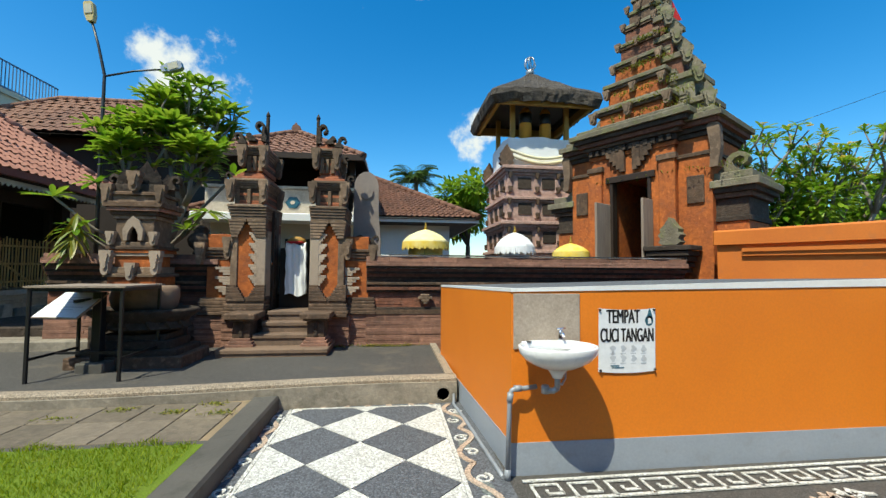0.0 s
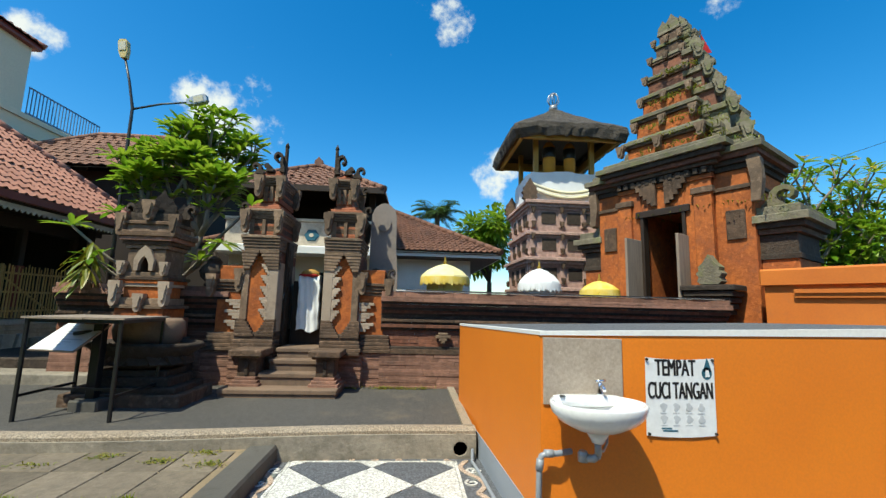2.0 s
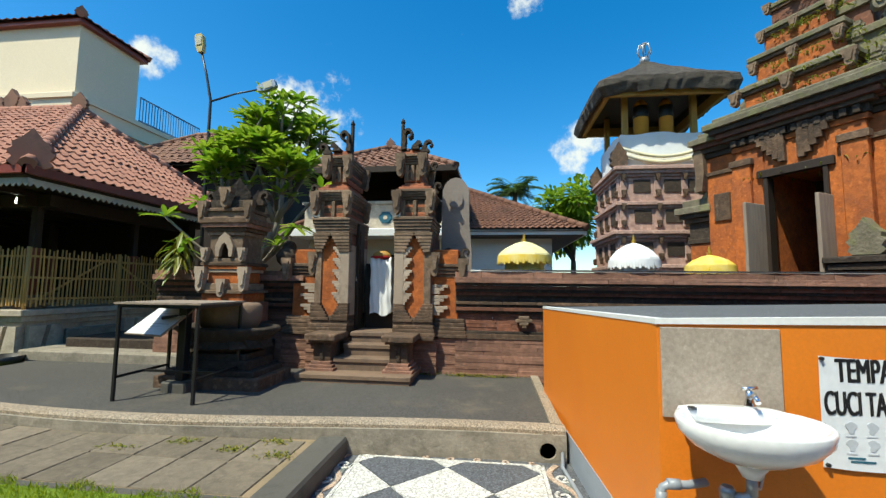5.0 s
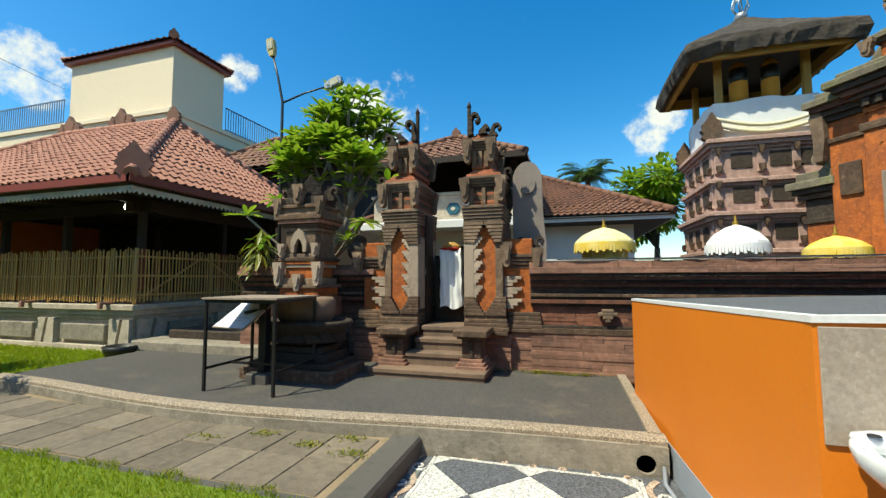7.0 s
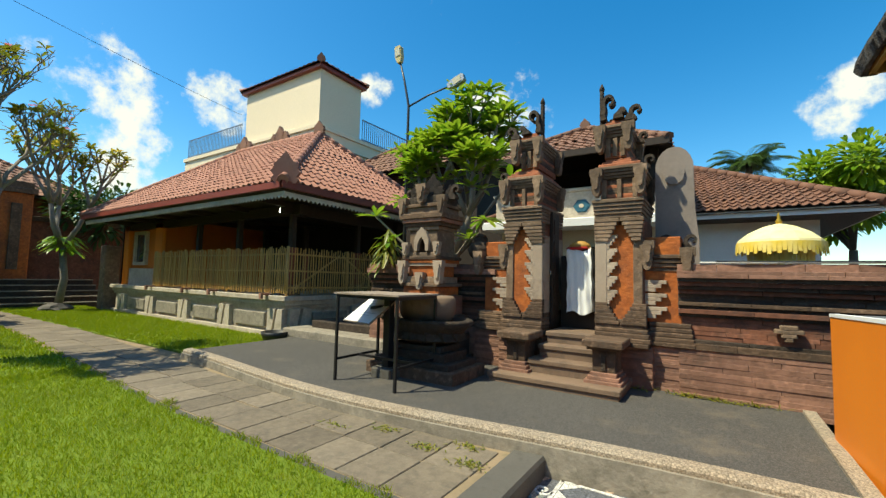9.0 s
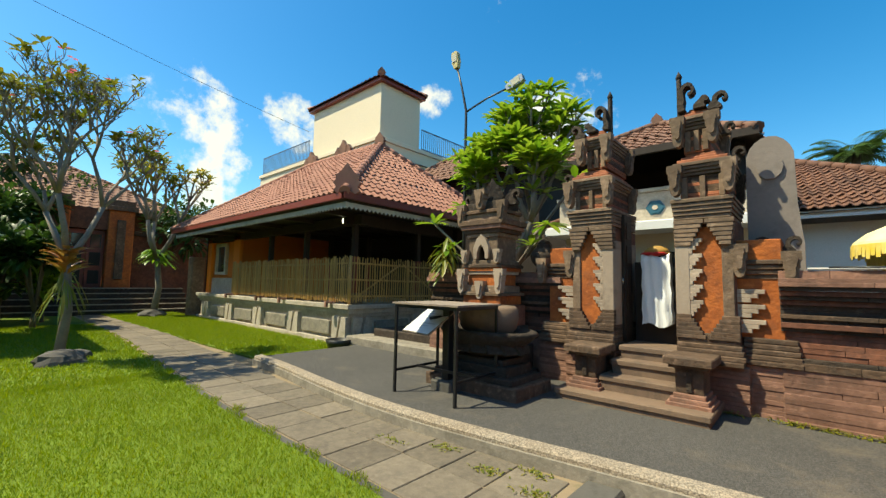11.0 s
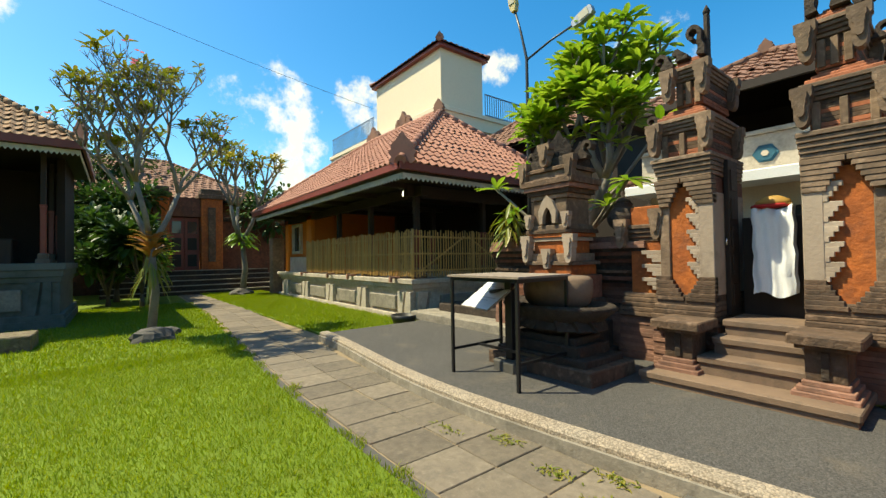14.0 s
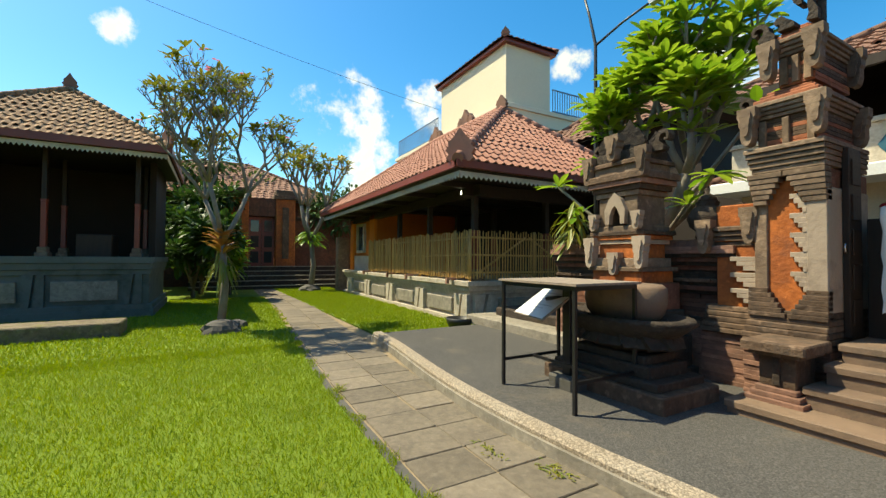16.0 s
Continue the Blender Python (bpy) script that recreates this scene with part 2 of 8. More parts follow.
MOSS = (0.055, 0.05, 0.035)
M = {
    "orange_paint": material("orange_paint", (0.72, 0.20, 0.012), (0.64, 0.165, 0.011), 60, 1.2, 0.6, 0.6, 0.12, 0.004),
    "orange_aged": material("orange_aged", (0.58, 0.165, 0.025), (0.48, 0.125, 0.022), 40, 1.5, 0.6, 0.75, 0.2, 0.006, (0.35, 0.13, 0.05), 0.3),
    "grey_paint": material("grey_paint", (0.30, 0.33, 0.37), (0.25, 0.28, 0.31), 50, 2, 0.6, 0.6, 0.15, 0.004, (0.20, 0.20, 0.19), 0.35),
    "white_paint": material("white_paint", (0.74, 0.73, 0.70), (0.66, 0.65, 0.62), 40, 2, 0.5, 0.6, 0.15, 0.004, (0.5, 0.47, 0.4), 0.2),
    "dirty_white": material("dirty_white", (0.60, 0.58, 0.53), (0.42, 0.41, 0.38), 25, 2.2, 0.8, 0.8, 0.2, 0.006, (0.2, 0.19, 0.17), 0.4),
    "cream": material("cream_plaster", (0.74, 0.62, 0.445), (0.69, 0.575, 0.405), 30, 0.5, 0.5, 0.8, 0.1, 0.005, (0.55, 0.46, 0.34), 0.15),
    "asphalt": material("asphalt", (0.088, 0.081, 0.073), (0.064, 0.060, 0.055), 90, 0.8, 0.8, 0.9, 0.5, 0.006, (0.17, 0.135, 0.095), 0.32, pebble=110),
    "asphalt_roof": material("asphalt_roof", (0.13, 0.135, 0.14), (0.10, 0.105, 0.11), 90, 0.8, 0.8, 0.9, 0.4, 0.005, (0.16, 0.15, 0.14), 0.2, pebble=100),
    "pebble_dark": material("pebble_dark", (0.116, 0.121, 0.132), (0.085, 0.088, 0.093), 60, 2, 0.6, 0.75, 0.6, 0.006, pebble=70),
    "pebble_white": material("pebble_white", (0.62, 0.60, 0.55), (0.50, 0.48, 0.43), 60, 2, 0.6, 0.75, 0.6, 0.006, (0.3, 0.28, 0.24), 0.2, pebble=70),
    "pebble_pink": material("pebble_pink", (0.46, 0.33, 0.24), (0.52, 0.44, 0.36), 60, 3, 0.8, 0.75, 0.6, 0.006, pebble=70),
    "pebble_green": material("pebble_green", (0.20, 0.22, 0.20), (0.13, 0.15, 0.14), 60, 3, 0.8, 0.75, 0.6, 0.006, pebble=70),
    "pebble_kerb": material("pebble_kerb", (0.31, 0.245, 0.175), (0.35, 0.30, 0.235), 60, 3, 0.8, 0.85, 0.6, 0.006, (0.2, 0.17, 0.13), 0.25, pebble=80),
    "concrete": material("concrete", (0.31, 0.27, 0.21), (0.22, 0.19, 0.15), 35, 1.8, 0.8, 0.9, 0.45, 0.012, (0.09, 0.08, 0.06), 0.5, blotch=0.4),
    "concrete_dark": material("concrete_dark", (0.11, 0.10, 0.085), (0.075, 0.07, 0.06), 35, 1.8, 0.8, 0.9, 0.35, 0.01, (0.045, 0.045, 0.035), 0.5),
    "paver": material("paver", (0.189, 0.152, 0.109), (0.138, 0.112, 0.083), 45, 2.5, 0.8, 0.9, 0.45, 0.01, (0.085, 0.076, 0.058), 0.4, own=0.2, blotch=0.35),
    "paver_joint": material("paver_joint", (0.264, 0.192, 0.117), (0.192, 0.147, 0.086), 40, 3, 0.8, 0.95, 0.5, 0.01, (0.06, 0.08, 0.03), 0.3),
    "brick": material("temple_brick", (0.230, 0.090, 0.051), (0.113, 0.054, 0.037), 30, 1.4, 0.8, 0.9, 0.5, 0.015, (0.048, 0.038, 0.031), 0.55, own=0.28, blotch=0.6),
    "brick_pale": material("temple_brick_pale", (0.320, 0.165, 0.112), (0.200, 0.105, 0.074), 30, 1.4, 0.8, 0.9, 0.5, 0.015, (0.085, 0.062, 0.048), 0.45, own=0.22, blotch=0.5),
    "brick_orange": material("temple_brick_orange", (0.515, 0.143, 0.031), (0.276, 0.075, 0.025), 30, 2.2, 0.9, 0.85, 0.5, 0.012, (0.13, 0.055, 0.032), 0.5, own=0.12, blotch=0.55),
    "paras": material("grey_carved_stone", (0.172, 0.106, 0.066), (0.070, 0.044, 0.029), 28, 1.6, 0.9, 0.92, 0.6, 0.02, (0.042, 0.035, 0.029), 0.55, own=0.28, blotch=0.7),
    "paras_light": material("pale_carved_stone", (0.255, 0.172, 0.112), (0.128, 0.085, 0.056), 28, 1.6, 0.9, 0.92, 0.5, 0.015, (0.065, 0.053, 0.043), 0.42, own=0.25, blotch=0.6),
    "paras_dark": material("weathered_dark_stone", (0.0723, 0.0513, 0.0368), (0.0397, 0.0303, 0.0231), 28, 1.8, 0.9, 0.95, 0.7, 0.022, (0.03, 0.026, 0.021), 0.5, own=0.15, blotch=0.6),
    "mossy": material("mossy_stone", (0.22, 0.17, 0.115), (0.13, 0.105, 0.07), 24, 1.6, 0.9, 0.95, 0.7, 0.03, (0.14, 0.15, 0.03), 0.55, own=0.15, blotch=0.65),
    "pink_stone": material("pink_stone", (0.50, 0.32, 0.26), (0.38, 0.245, 0.20), 26, 1.5, 0.8, 0.9, 0.5, 0.015, (0.13, 0.09, 0.075), 0.45, blotch=0.5),
    "base_stone": material("pavilion_grey_stone", (0.52, 0.445, 0.35), (0.40, 0.335, 0.26), 30, 1.4, 0.8, 0.9, 0.45, 0.012, (0.16, 0.14, 0.11), 0.4, blotch=0.3),
    "tile": material("clay_roof_tile", (0.40, 0.185, 0.125), (0.30, 0.13, 0.09), 40, 1.6, 0.8, 0.85, 0.3, 0.006, (0.13, 0.085, 0.065), 0.35, own=0.15),
    "tile_old": material("old_clay_roof_tile", (0.25, 0.13, 0.085), (0.17, 0.09, 0.065), 40, 1.4, 0.8, 0.9, 0.3, 0.006, (0.075, 0.055, 0.045), 0.45, own=0.15),
    "tile_ochre": material("ochre_clay_roof_tile", (0.34, 0.20, 0.11), (0.24, 0.135, 0.08), 40, 1.6, 0.8, 0.9, 0.3, 0.006, (0.11, 0.08, 0.055), 0.4, own=0.15),
    "thatch": material("black_palm_thatch", (0.09, 0.075, 0.062), (0.15, 0.125, 0.10), 40, 0.9, 0.9, 0.95, 1.0, 0.06, (0.16, 0.135, 0.11), 0.35, stretch=(1, 1, 3), blotch=0.5),
    "red_wood": material("red_painted_wood", (0.223, 0.040, 0.020), (0.161, 0.028, 0.015), 30, 3, 0.6, 0.55, 0.15, 0.004, (0.12, 0.03, 0.02), 0.25),
    # Wood's own dark tone, lowered further to deepen shade under roofs.
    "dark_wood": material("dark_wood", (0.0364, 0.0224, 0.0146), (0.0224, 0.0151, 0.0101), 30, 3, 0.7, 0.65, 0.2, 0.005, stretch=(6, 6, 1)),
    "grey_wood": material("weathered_grey_wood", (0.30, 0.235, 0.18), (0.20, 0.155, 0.12), 22, 2, 0.8, 0.85, 0.35, 0.006, (0.11, 0.085, 0.065), 0.35, stretch=(8, 8, 0.8)),
    "gold_wood": material("ochre_painted_wood", (0.42, 0.235, 0.05), (0.3, 0.16, 0.04), 26, 2, 0.7, 0.7, 0.2, 0.005),
    "bamboo": material("split_bamboo", (0.56, 0.33, 0.10), (0.42, 0.23, 0.065), 30, 4, 0.8, 0.55, 0.2, 0.004, (0.16, 0.10, 0.035), 0.25, own=0.22, stretch=(4, 4, 0.7)),
    "black_metal": material("black_painted_steel", (0.018, 0.018, 0.02), (0.028, 0.026, 0.025), 50, 4, 0.6, 0.4, 0.1, 0.003, metal=0.3),
    "steel": material("galvanised_steel", (0.36, 0.37, 0.38), (0.28, 0.29, 0.30), 40, 3, 0.6, 0.45, 0.1, 0.003, metal=0.6),
    "chrome": material("chrome", (0.75, 0.75, 0.76), (0.65, 0.65, 0.66), 40, 3, 0.4, 0.15, 0.0, 0.001, metal=1.0),
    "blue_metal": material("blue_grey_railing", (0.10, 0.16, 0.26), (0.08, 0.13, 0.22), 40, 3, 0.5, 0.5, 0.1, 0.003),
    "pvc": material("grey_plastic_pipe", (0.26, 0.28, 0.31), (0.22, 0.235, 0.26), 40, 4, 0.6, 0.45, 0.05, 0.002, (0.16, 0.15, 0.13), 0.25),
    "porcelain": material("white_porcelain", (0.80, 0.80, 0.79), (0.76, 0.76, 0.74), 30, 3, 0.4, 0.12, 0.0, 0.001, coat=0.5),
    "granite": material("granite_tile", (0.42, 0.345, 0.275), (0.34, 0.275, 0.215), 120, 8, 0.7, 0.4, 0.05, 0.002, (0.24, 0.18, 0.13), 0.3, blotch=0.35),
    "black": material("black_print", (0.012, 0.012, 0.013), None, 30, 2, 0.3, 0.5, 0.0),
    "print_grey": material("grey_print", (0.52, 0.54, 0.57), None, 60, 6, 0.6, 0.5, 0.0),
    "print_blue": material("blue_print", (0.03, 0.12, 0.17), None, 60, 6, 0.6, 0.5, 0.0),
    "vinyl": material("white_vinyl", (0.72, 0.73, 0.74), (0.66, 0.67, 0.68), 30, 3, 0.4, 0.4, 0.1, 0.006),
    "white_cloth": material("white_cloth", (0.76, 0.76, 0.75), (0.68, 0.68, 0.67), 120, 4, 0.5, 0.9, 0.3, 0.005),
    "yellow_cloth": material("yellow_cloth", (0.72, 0.50, 0.06), (0.74, 0.62, 0.25), 120, 6, 0.7, 0.8, 0.3, 0.005),
    "pale_yellow_cloth": material("pale_yellow_cloth", (0.76, 0.68, 0.38), (0.74, 0.62, 0.25), 120, 6, 0.7, 0.8, 0.3, 0.005),
    "cream_cloth": material("cream_cloth", (0.62, 0.58, 0.46), (0.70, 0.60, 0.30), 100, 1.5, 0.8, 0.9, 0.3, 0.005),
    "red_cloth": material("red_cloth", (0.45, 0.02, 0.02), None, 100, 4, 0.5, 0.8, 0.2, 0.004),
    "gold": material("gilded_trim", (0.55, 0.34, 0.05), (0.40, 0.23, 0.03), 60, 8, 0.7, 0.4, 0.3, 0.004, metal=0.6),
    "soil": material("soil", (0.075, 0.052, 0.034), (0.05, 0.035, 0.025), 30, 4, 0.8, 0.95, 0.6, 0.02),
    "turf": material("turf", (0.14, 0.20, 0.014), (0.10, 0.15, 0.012), 60, 1.4, 0.8, 0.95, 0.8, 0.02, (0.15, 0.14, 0.03), 0.3),
    "step_stone": material("worn_step_stone", (0.207, 0.137, 0.091), (0.132, 0.087, 0.062), 40, 2.2, 0.8, 0.85, 0.4, 0.008, (0.07, 0.055, 0.04), 0.5),
    "drum_orange": material("orange_cloth", (0.62, 0.27, 0.03), (0.5, 0.2, 0.02), 40, 3, 0.5, 0.8, 0.2, 0.004),
    "jamb_stone": material("smooth_pale_stone", (0.409, 0.320, 0.239), (0.304, 0.231, 0.170), 30, 1.8, 0.9, 0.9, 0.4, 0.01, (0.12, 0.085, 0.06), 0.42, own=0.10),
    "brick_red": material("temple_brick_red", (0.391, 0.132, 0.063), (0.265, 0.093, 0.049), 30, 2.0, 0.8, 0.88, 0.5, 0.012, (0.12, 0.06, 0.04), 0.45, own=0.12, blotch=0.4),
    "tile_brown": material("brown_roof_tile", (0.20, 0.095, 0.06), (0.12, 0.06, 0.042), 40, 1.4, 0.8, 0.9, 0.3, 0.006, (0.06, 0.045, 0.038), 0.5, own=0.18),
    "lichen_stone": material("lichened_stone", (0.21, 0.18, 0.125), (0.13, 0.11, 0.075), 24, 1.3, 0.9, 0.92, 0.6, 0.02, (0.15, 0.17, 0.04), 0.6, own=0.15, blotch=0.5),
    # Moss plus painted shade: a darker stand-in for base_stone on a shaded side.
    "shaded_mossy_base": material("mossy_base_with_shade", (0.13, 0.145, 0.13), (0.085, 0.10, 0.085), 26, 1.2, 0.8, 0.85, 0.3, 0.01, (0.04, 0.05, 0.035), 0.5),
    "bark": material("frangipani_bark", (0.24, 0.205, 0.165), (0.17, 0.145, 0.12), 30, 6, 0.8, 0.9, 0.4, 0.008, (0.10, 0.09, 0.07), 0.4),
    "bark_brown": material("brown_bark", (0.13, 0.10, 0.07), (0.09, 0.07, 0.05), 30, 6, 0.8, 0.9, 0.5, 0.01),
    "rock": material("dark_rock", (0.11, 0.098, 0.085), (0.055, 0.053, 0.05), 16, 5, 0.8, 0.9, 0.7, 0.02, (0.05, 0.06, 0.025), 0.3),
    "plaster_old": material("stained_plaster", (0.26, 0.215, 0.185), (0.19, 0.16, 0.14), 20, 1.2, 0.8, 0.9, 0.3, 0.01, (0.10, 0.085, 0.075), 0.45),
    # Near-black: the shade inside rooms and openings is put into this colour.
    "shade_wall": material("wall_painted_as_shade", (0.0306, 0.0216, 0.0162), (0.0216, 0.0155, 0.0119), 20, 1.2, 0.8, 0.9, 0.2, 0.01),
    "lead": material("dark_plastic", (0.02, 0.02, 0.02), None, 30, 3, 0.4, 0.5, 0.0),
    "lamp_glass": material("lamp_glass", (0.55, 0.50, 0.36), None, 30, 3, 0.4, 0.25, 0.0),
    "lamp_yellow": material("faded_yellow_lamp", (0.52, 0.40, 0.14), (0.42, 0.33, 0.14), 30, 5, 0.7, 0.5, 0.1, 0.003),
    "grass_blade": leafy("grass_blade", (0.15, 0.25, 0.004), (0.32, 0.36, 0.010), 0.45, 0.6),
    "leaf": leafy("frangipani_leaf", (0.12, 0.25, 0.014), (0.30, 0.40, 0.035), 0.5, 0.35),
    "leaf_dark": leafy("dark_leaf", (0.022, 0.060, 0.010), (0.055, 0.11, 0.014)),
    "leaf_yellow": leafy("yellowing_leaf", (0.26, 0.22, 0.02), (0.13, 0.18, 0.02)),
    "palm": leafy("palm_leaf", (0.04, 0.09, 0.015), (0.09, 0.14, 0.02)),
    "dry_leaf": leafy("dry_fern_leaf", (0.40, 0.17, 0.04), (0.32, 0.20, 0.05)),
    "petal_yellow": leafy("yellow_petal", (0.72, 0.52, 0.05), (0.80, 0.66, 0.16)),
    "petal_pink": leafy("pink_petal", (0.72, 0.10, 0.16), (0.75, 0.28, 0.30)),
}
glow = bpy.data.materials.new("lit_bulb")
glow.use_nodes = True
glow.node_tree.nodes["Principled BSDF"].inputs["Emission Color"].default_value = (1, 0.97, 0.9, 1)
glow.node_tree.nodes["Principled BSDF"].inputs["Emission Strength"].default_value = 6.0
M["glow"] = glow
glass = bpy.data.materials.new("window_glass")
glass.use_nodes = True
gb = glass.node_tree.nodes["Principled BSDF"]
gb.inputs["Base Color"].default_value, gb.inputs["Roughness"].default_value, gb.inputs["Metallic"].default_value = (0.03, 0.035, 0.04, 1), 0.05, 0.0
M["glass"] = glass


# ---- building blocks ----
class Shape:
    """Vertices and faces of one mesh, gathered piece by piece."""

    def __init__(self):
        self.v, self.f, self.smooth, self.starts = [], [], set(), []

    def add(self, verts, faces, smooth=False):
        n = len(self.v)
        self.starts.append((n, len(self.f)))
        self.v += [tuple(p) for p in verts]
        if smooth:
            self.smooth.update(range(len(self.f), len(self.f) + len(faces)))
        self.f += [tuple(n + i for i in face) for face in faces]
        return self

    def box(self, x0, x1, y0, y1, z0, z1, c=0.0, turn=None):
        """A block, its upright and upper edges cut by c."""
        if c:
            c = min(c, abs(x1 - x0) * 0.45, abs(y1 - y0) * 0.45, abs(z1 - z0) * 0.45)
            def ring(i, z):
                return [(x0 + i, y0 + c, z), (x0 + c, y0 + i, z), (x1 - c, y0 + i, z), (x1 - i, y0 + c, z), (x1 - i, y1 - c, z), (x1 - c, y1 - i, z), (x0 + c, y1 - i, z), (x0 + i, y1 - c, z)]
            v = ring(0, z0) + ring(0, z1 - c) + ring(c * 0.7, z1)
            f = [tuple(range(7, -1, -1)), tuple(range(16, 24))]
            f += [(r * 8 + k, r * 8 + (k + 1) % 8, r * 8 + 8 + (k + 1) % 8, r * 8 + 8 + k) for r in (0, 1) for k in range(8)]
        else:
            v = [(x, y, z) for z in (z0, z1) for x, y in ((x0, y0), (x1, y0), (x1, y1), (x0, y1))]
            f = [(3, 2, 1, 0), (4, 5, 6, 7), (0, 1, 5, 4), (1, 2, 6, 5), (2, 3, 7, 6), (3, 0, 4, 7)]
        if turn:
            v = [tuple(turn @ Vector(p)) for p in v]
        return self.add(v, f)

    def tube(self, points, radii, n=8, caps=True, smooth=True):
        pts = [Vector(p) for p in points]
        if not isinstance(radii, (list, tuple)):
            radii = [radii] * len(pts)
        v, f = [], []
        side = None
        for i, p in enumerate(pts):
            ahead = (pts[min(i + 1, len(pts) - 1)] - pts[max(i - 1, 0)]).normalized()
            if side is None:
                side = ahead.cross(Vector((0, 0, 1)) if abs(ahead.z) < 0.9 else Vector((1, 0, 0)))
            side = (side - ahead * side.dot(ahead)).normalized()
            up = side.cross(ahead)
            v += [p + radii[i] * (math.cos(2 * math.pi * k / n) * side + math.sin(2 * math.pi * k / n) * up) for k in range(n)]
        for i in range(len(pts) - 1):
            f += [(i * n + k, i * n + (k + 1) % n, (i + 1) * n + (k + 1) % n, (i + 1) * n + k) for k in range(n)]
        self.add(v, f, smooth)
        if caps:
            m = len(self.v) - len(v)
            self.f += [tuple(m + k for k in range(n - 1, -1, -1)), tuple(m + (len(pts) - 1) * n + k for k in range(n))]
        return self

    def lathe(self, profile, cx=0, cy=0, n=16, sx=1.0, sy=1.0, smooth=True):
        """profile: (radius, z) from the bottom up."""
        v = [(cx + r * sx * math.cos(2 * math.pi * k / n), cy + r * sy * math.sin(2 * math.pi * k / n), z) for r, z in profile for k in range(n)]
        f = [(i * n + k, i * n + (k + 1) % n, (i + 1) * n + (k + 1) % n, (i + 1) * n + k) for i in range(len(profile) - 1) for k in range(n)]
        self.add(v, f, smooth)
        m = len(self.v) - len(v)
        if profile[0][0] > 1e-3:
            self.f.append(tuple(m + k for k in range(n - 1, -1, -1)))
        if profile[-1][0] > 1e-3:
            self.f.append(tuple(m + (len(profile) - 1) * n + k for k in range(n)))
        return self

    def slab(self, outline, thick, m):
        """An outline in a plane (x, y) given depth thick along z, laid by the matrix m."""
        n = len(outline)
        v = [m @ Vector((x, y, 0)) for x, y in outline] + [m @ Vector((x, y, thick)) for x, y in outline]
        f = [tuple(range(n - 1, -1, -1)), tuple(range(n, 2 * n))] + [(k, (k + 1) % n, n + (k + 1) % n, n + k) for k in range(n)]
        return self.add(v, f)

    def mesh(self, name):
        me = bpy.data.meshes.new(name)
        me.from_pydata(self.v, [], self.f)
        if self.smooth:
            me.polygons.foreach_set("use_smooth", [i in self.smooth for i in range(len(self.f))])
        bm = bmesh.new()
        bm.from_mesh(me)
        bmesh.ops.recalc_face_normals(bm, faces=bm.faces)
        bm.to_mesh(me)
        bm.free()
        me.update()
        return me


def part(name, shape, mat, parent=None, label="", at=(0, 0, 0), rz=0.0):
    me = shape if isinstance(shape, bpy.types.Mesh) else shape.mesh(name)
    if not me.materials:
        me.materials.append(M[mat])
    ob = new(name, me)
    ob.parent = parent
    ob.matrix_basis = pose(*at, 0, 0, rz)
    if label:
        ob["label"] = label
    return ob


def pieces(name, shape, mat, parent, label=""):
    """Each block of the shape as a part of its own."""
    ends = shape.starts[1:] + [(len(shape.v), len(shape.f))]
    made = []
    for (v0, f0), (v1, f1) in zip(shape.starts, ends):
        one = Shape()
        one.add(shape.v[v0:v1], [tuple(i - v0 for i in q) for q in shape.f[f0:f1]])
        made.append(part(name, one, mat, parent, label))
    return made


def thing(name, at, label, category, group="", kind="", rz=0.0):
    ob = new(name)
    ob.empty_display_size = 0.1
    ob.matrix_basis = pose(*at, 0, 0, rz)
    return tagged(ob, label, category, group, kind)


def setting(name, shape, mat, label, category, kind="structure"):
    return tagged(part(name, shape, mat), label, category, "", kind)


FRONT = Matrix(((1, 0, 0, 0), (0, 0, 1, 0), (0, 1, 0, 0), (0, 0, 0, 1)))  # outline x -> x, y -> z, depth -> y


def front(x, y, z, rz=0.0):
    """A plane for slab(): its outline stands upright at (x, y, z), facing -y, then turned."""
    return Matrix.Translation((x, y, z)) @ Matrix.Rotation(radians(rz), 4, "Z") @ FRONT


# text turned into a thin mesh
def lettering(words, size, stretch=1.0):
    cu = bpy.data.curves.new("lettering", "FONT")
    cu.body, cu.size, cu.extrude, cu.offset, cu.align_x = words, size, 0.0004, 0.0, "CENTER"
    ob = new("lettering_source", cu)
    me = bpy.data.meshes.new_from_object(ob.evaluated_get(bpy.context.evaluated_depsgraph_get()))
    bpy.data.objects.remove(ob)
    me.transform(Matrix.Diagonal((stretch, 1, 1, 1)))
    me.materials.clear()
    return me

# ---- ground ----
GROUND, TERRACE, LAWN = 0.0, 0.27, 0.15
ring = Shape()
ring.add([(-900, -900, -0.004), (900, -900, -0.004), (900, 900, -0.004), (-900, 900, -0.004)], [(0, 1, 2, 3)])
setting("ground", ring, "asphalt", "dark asphalt yard reaching out in all directions", "ground")


def kerb_v(u):
    """The front edge of the terrace."""
    return 4.65 + 0.15 * math.cos((u - 0.3) * 0.83) if u < 0.3 else 4.80


def lawn_v(u):
    """Where the lawn meets the paved path."""
    return 3.50 + max(0.0, -5.0 - u) * 0.055 - max(0.0, -12.0 - u) * 0.045


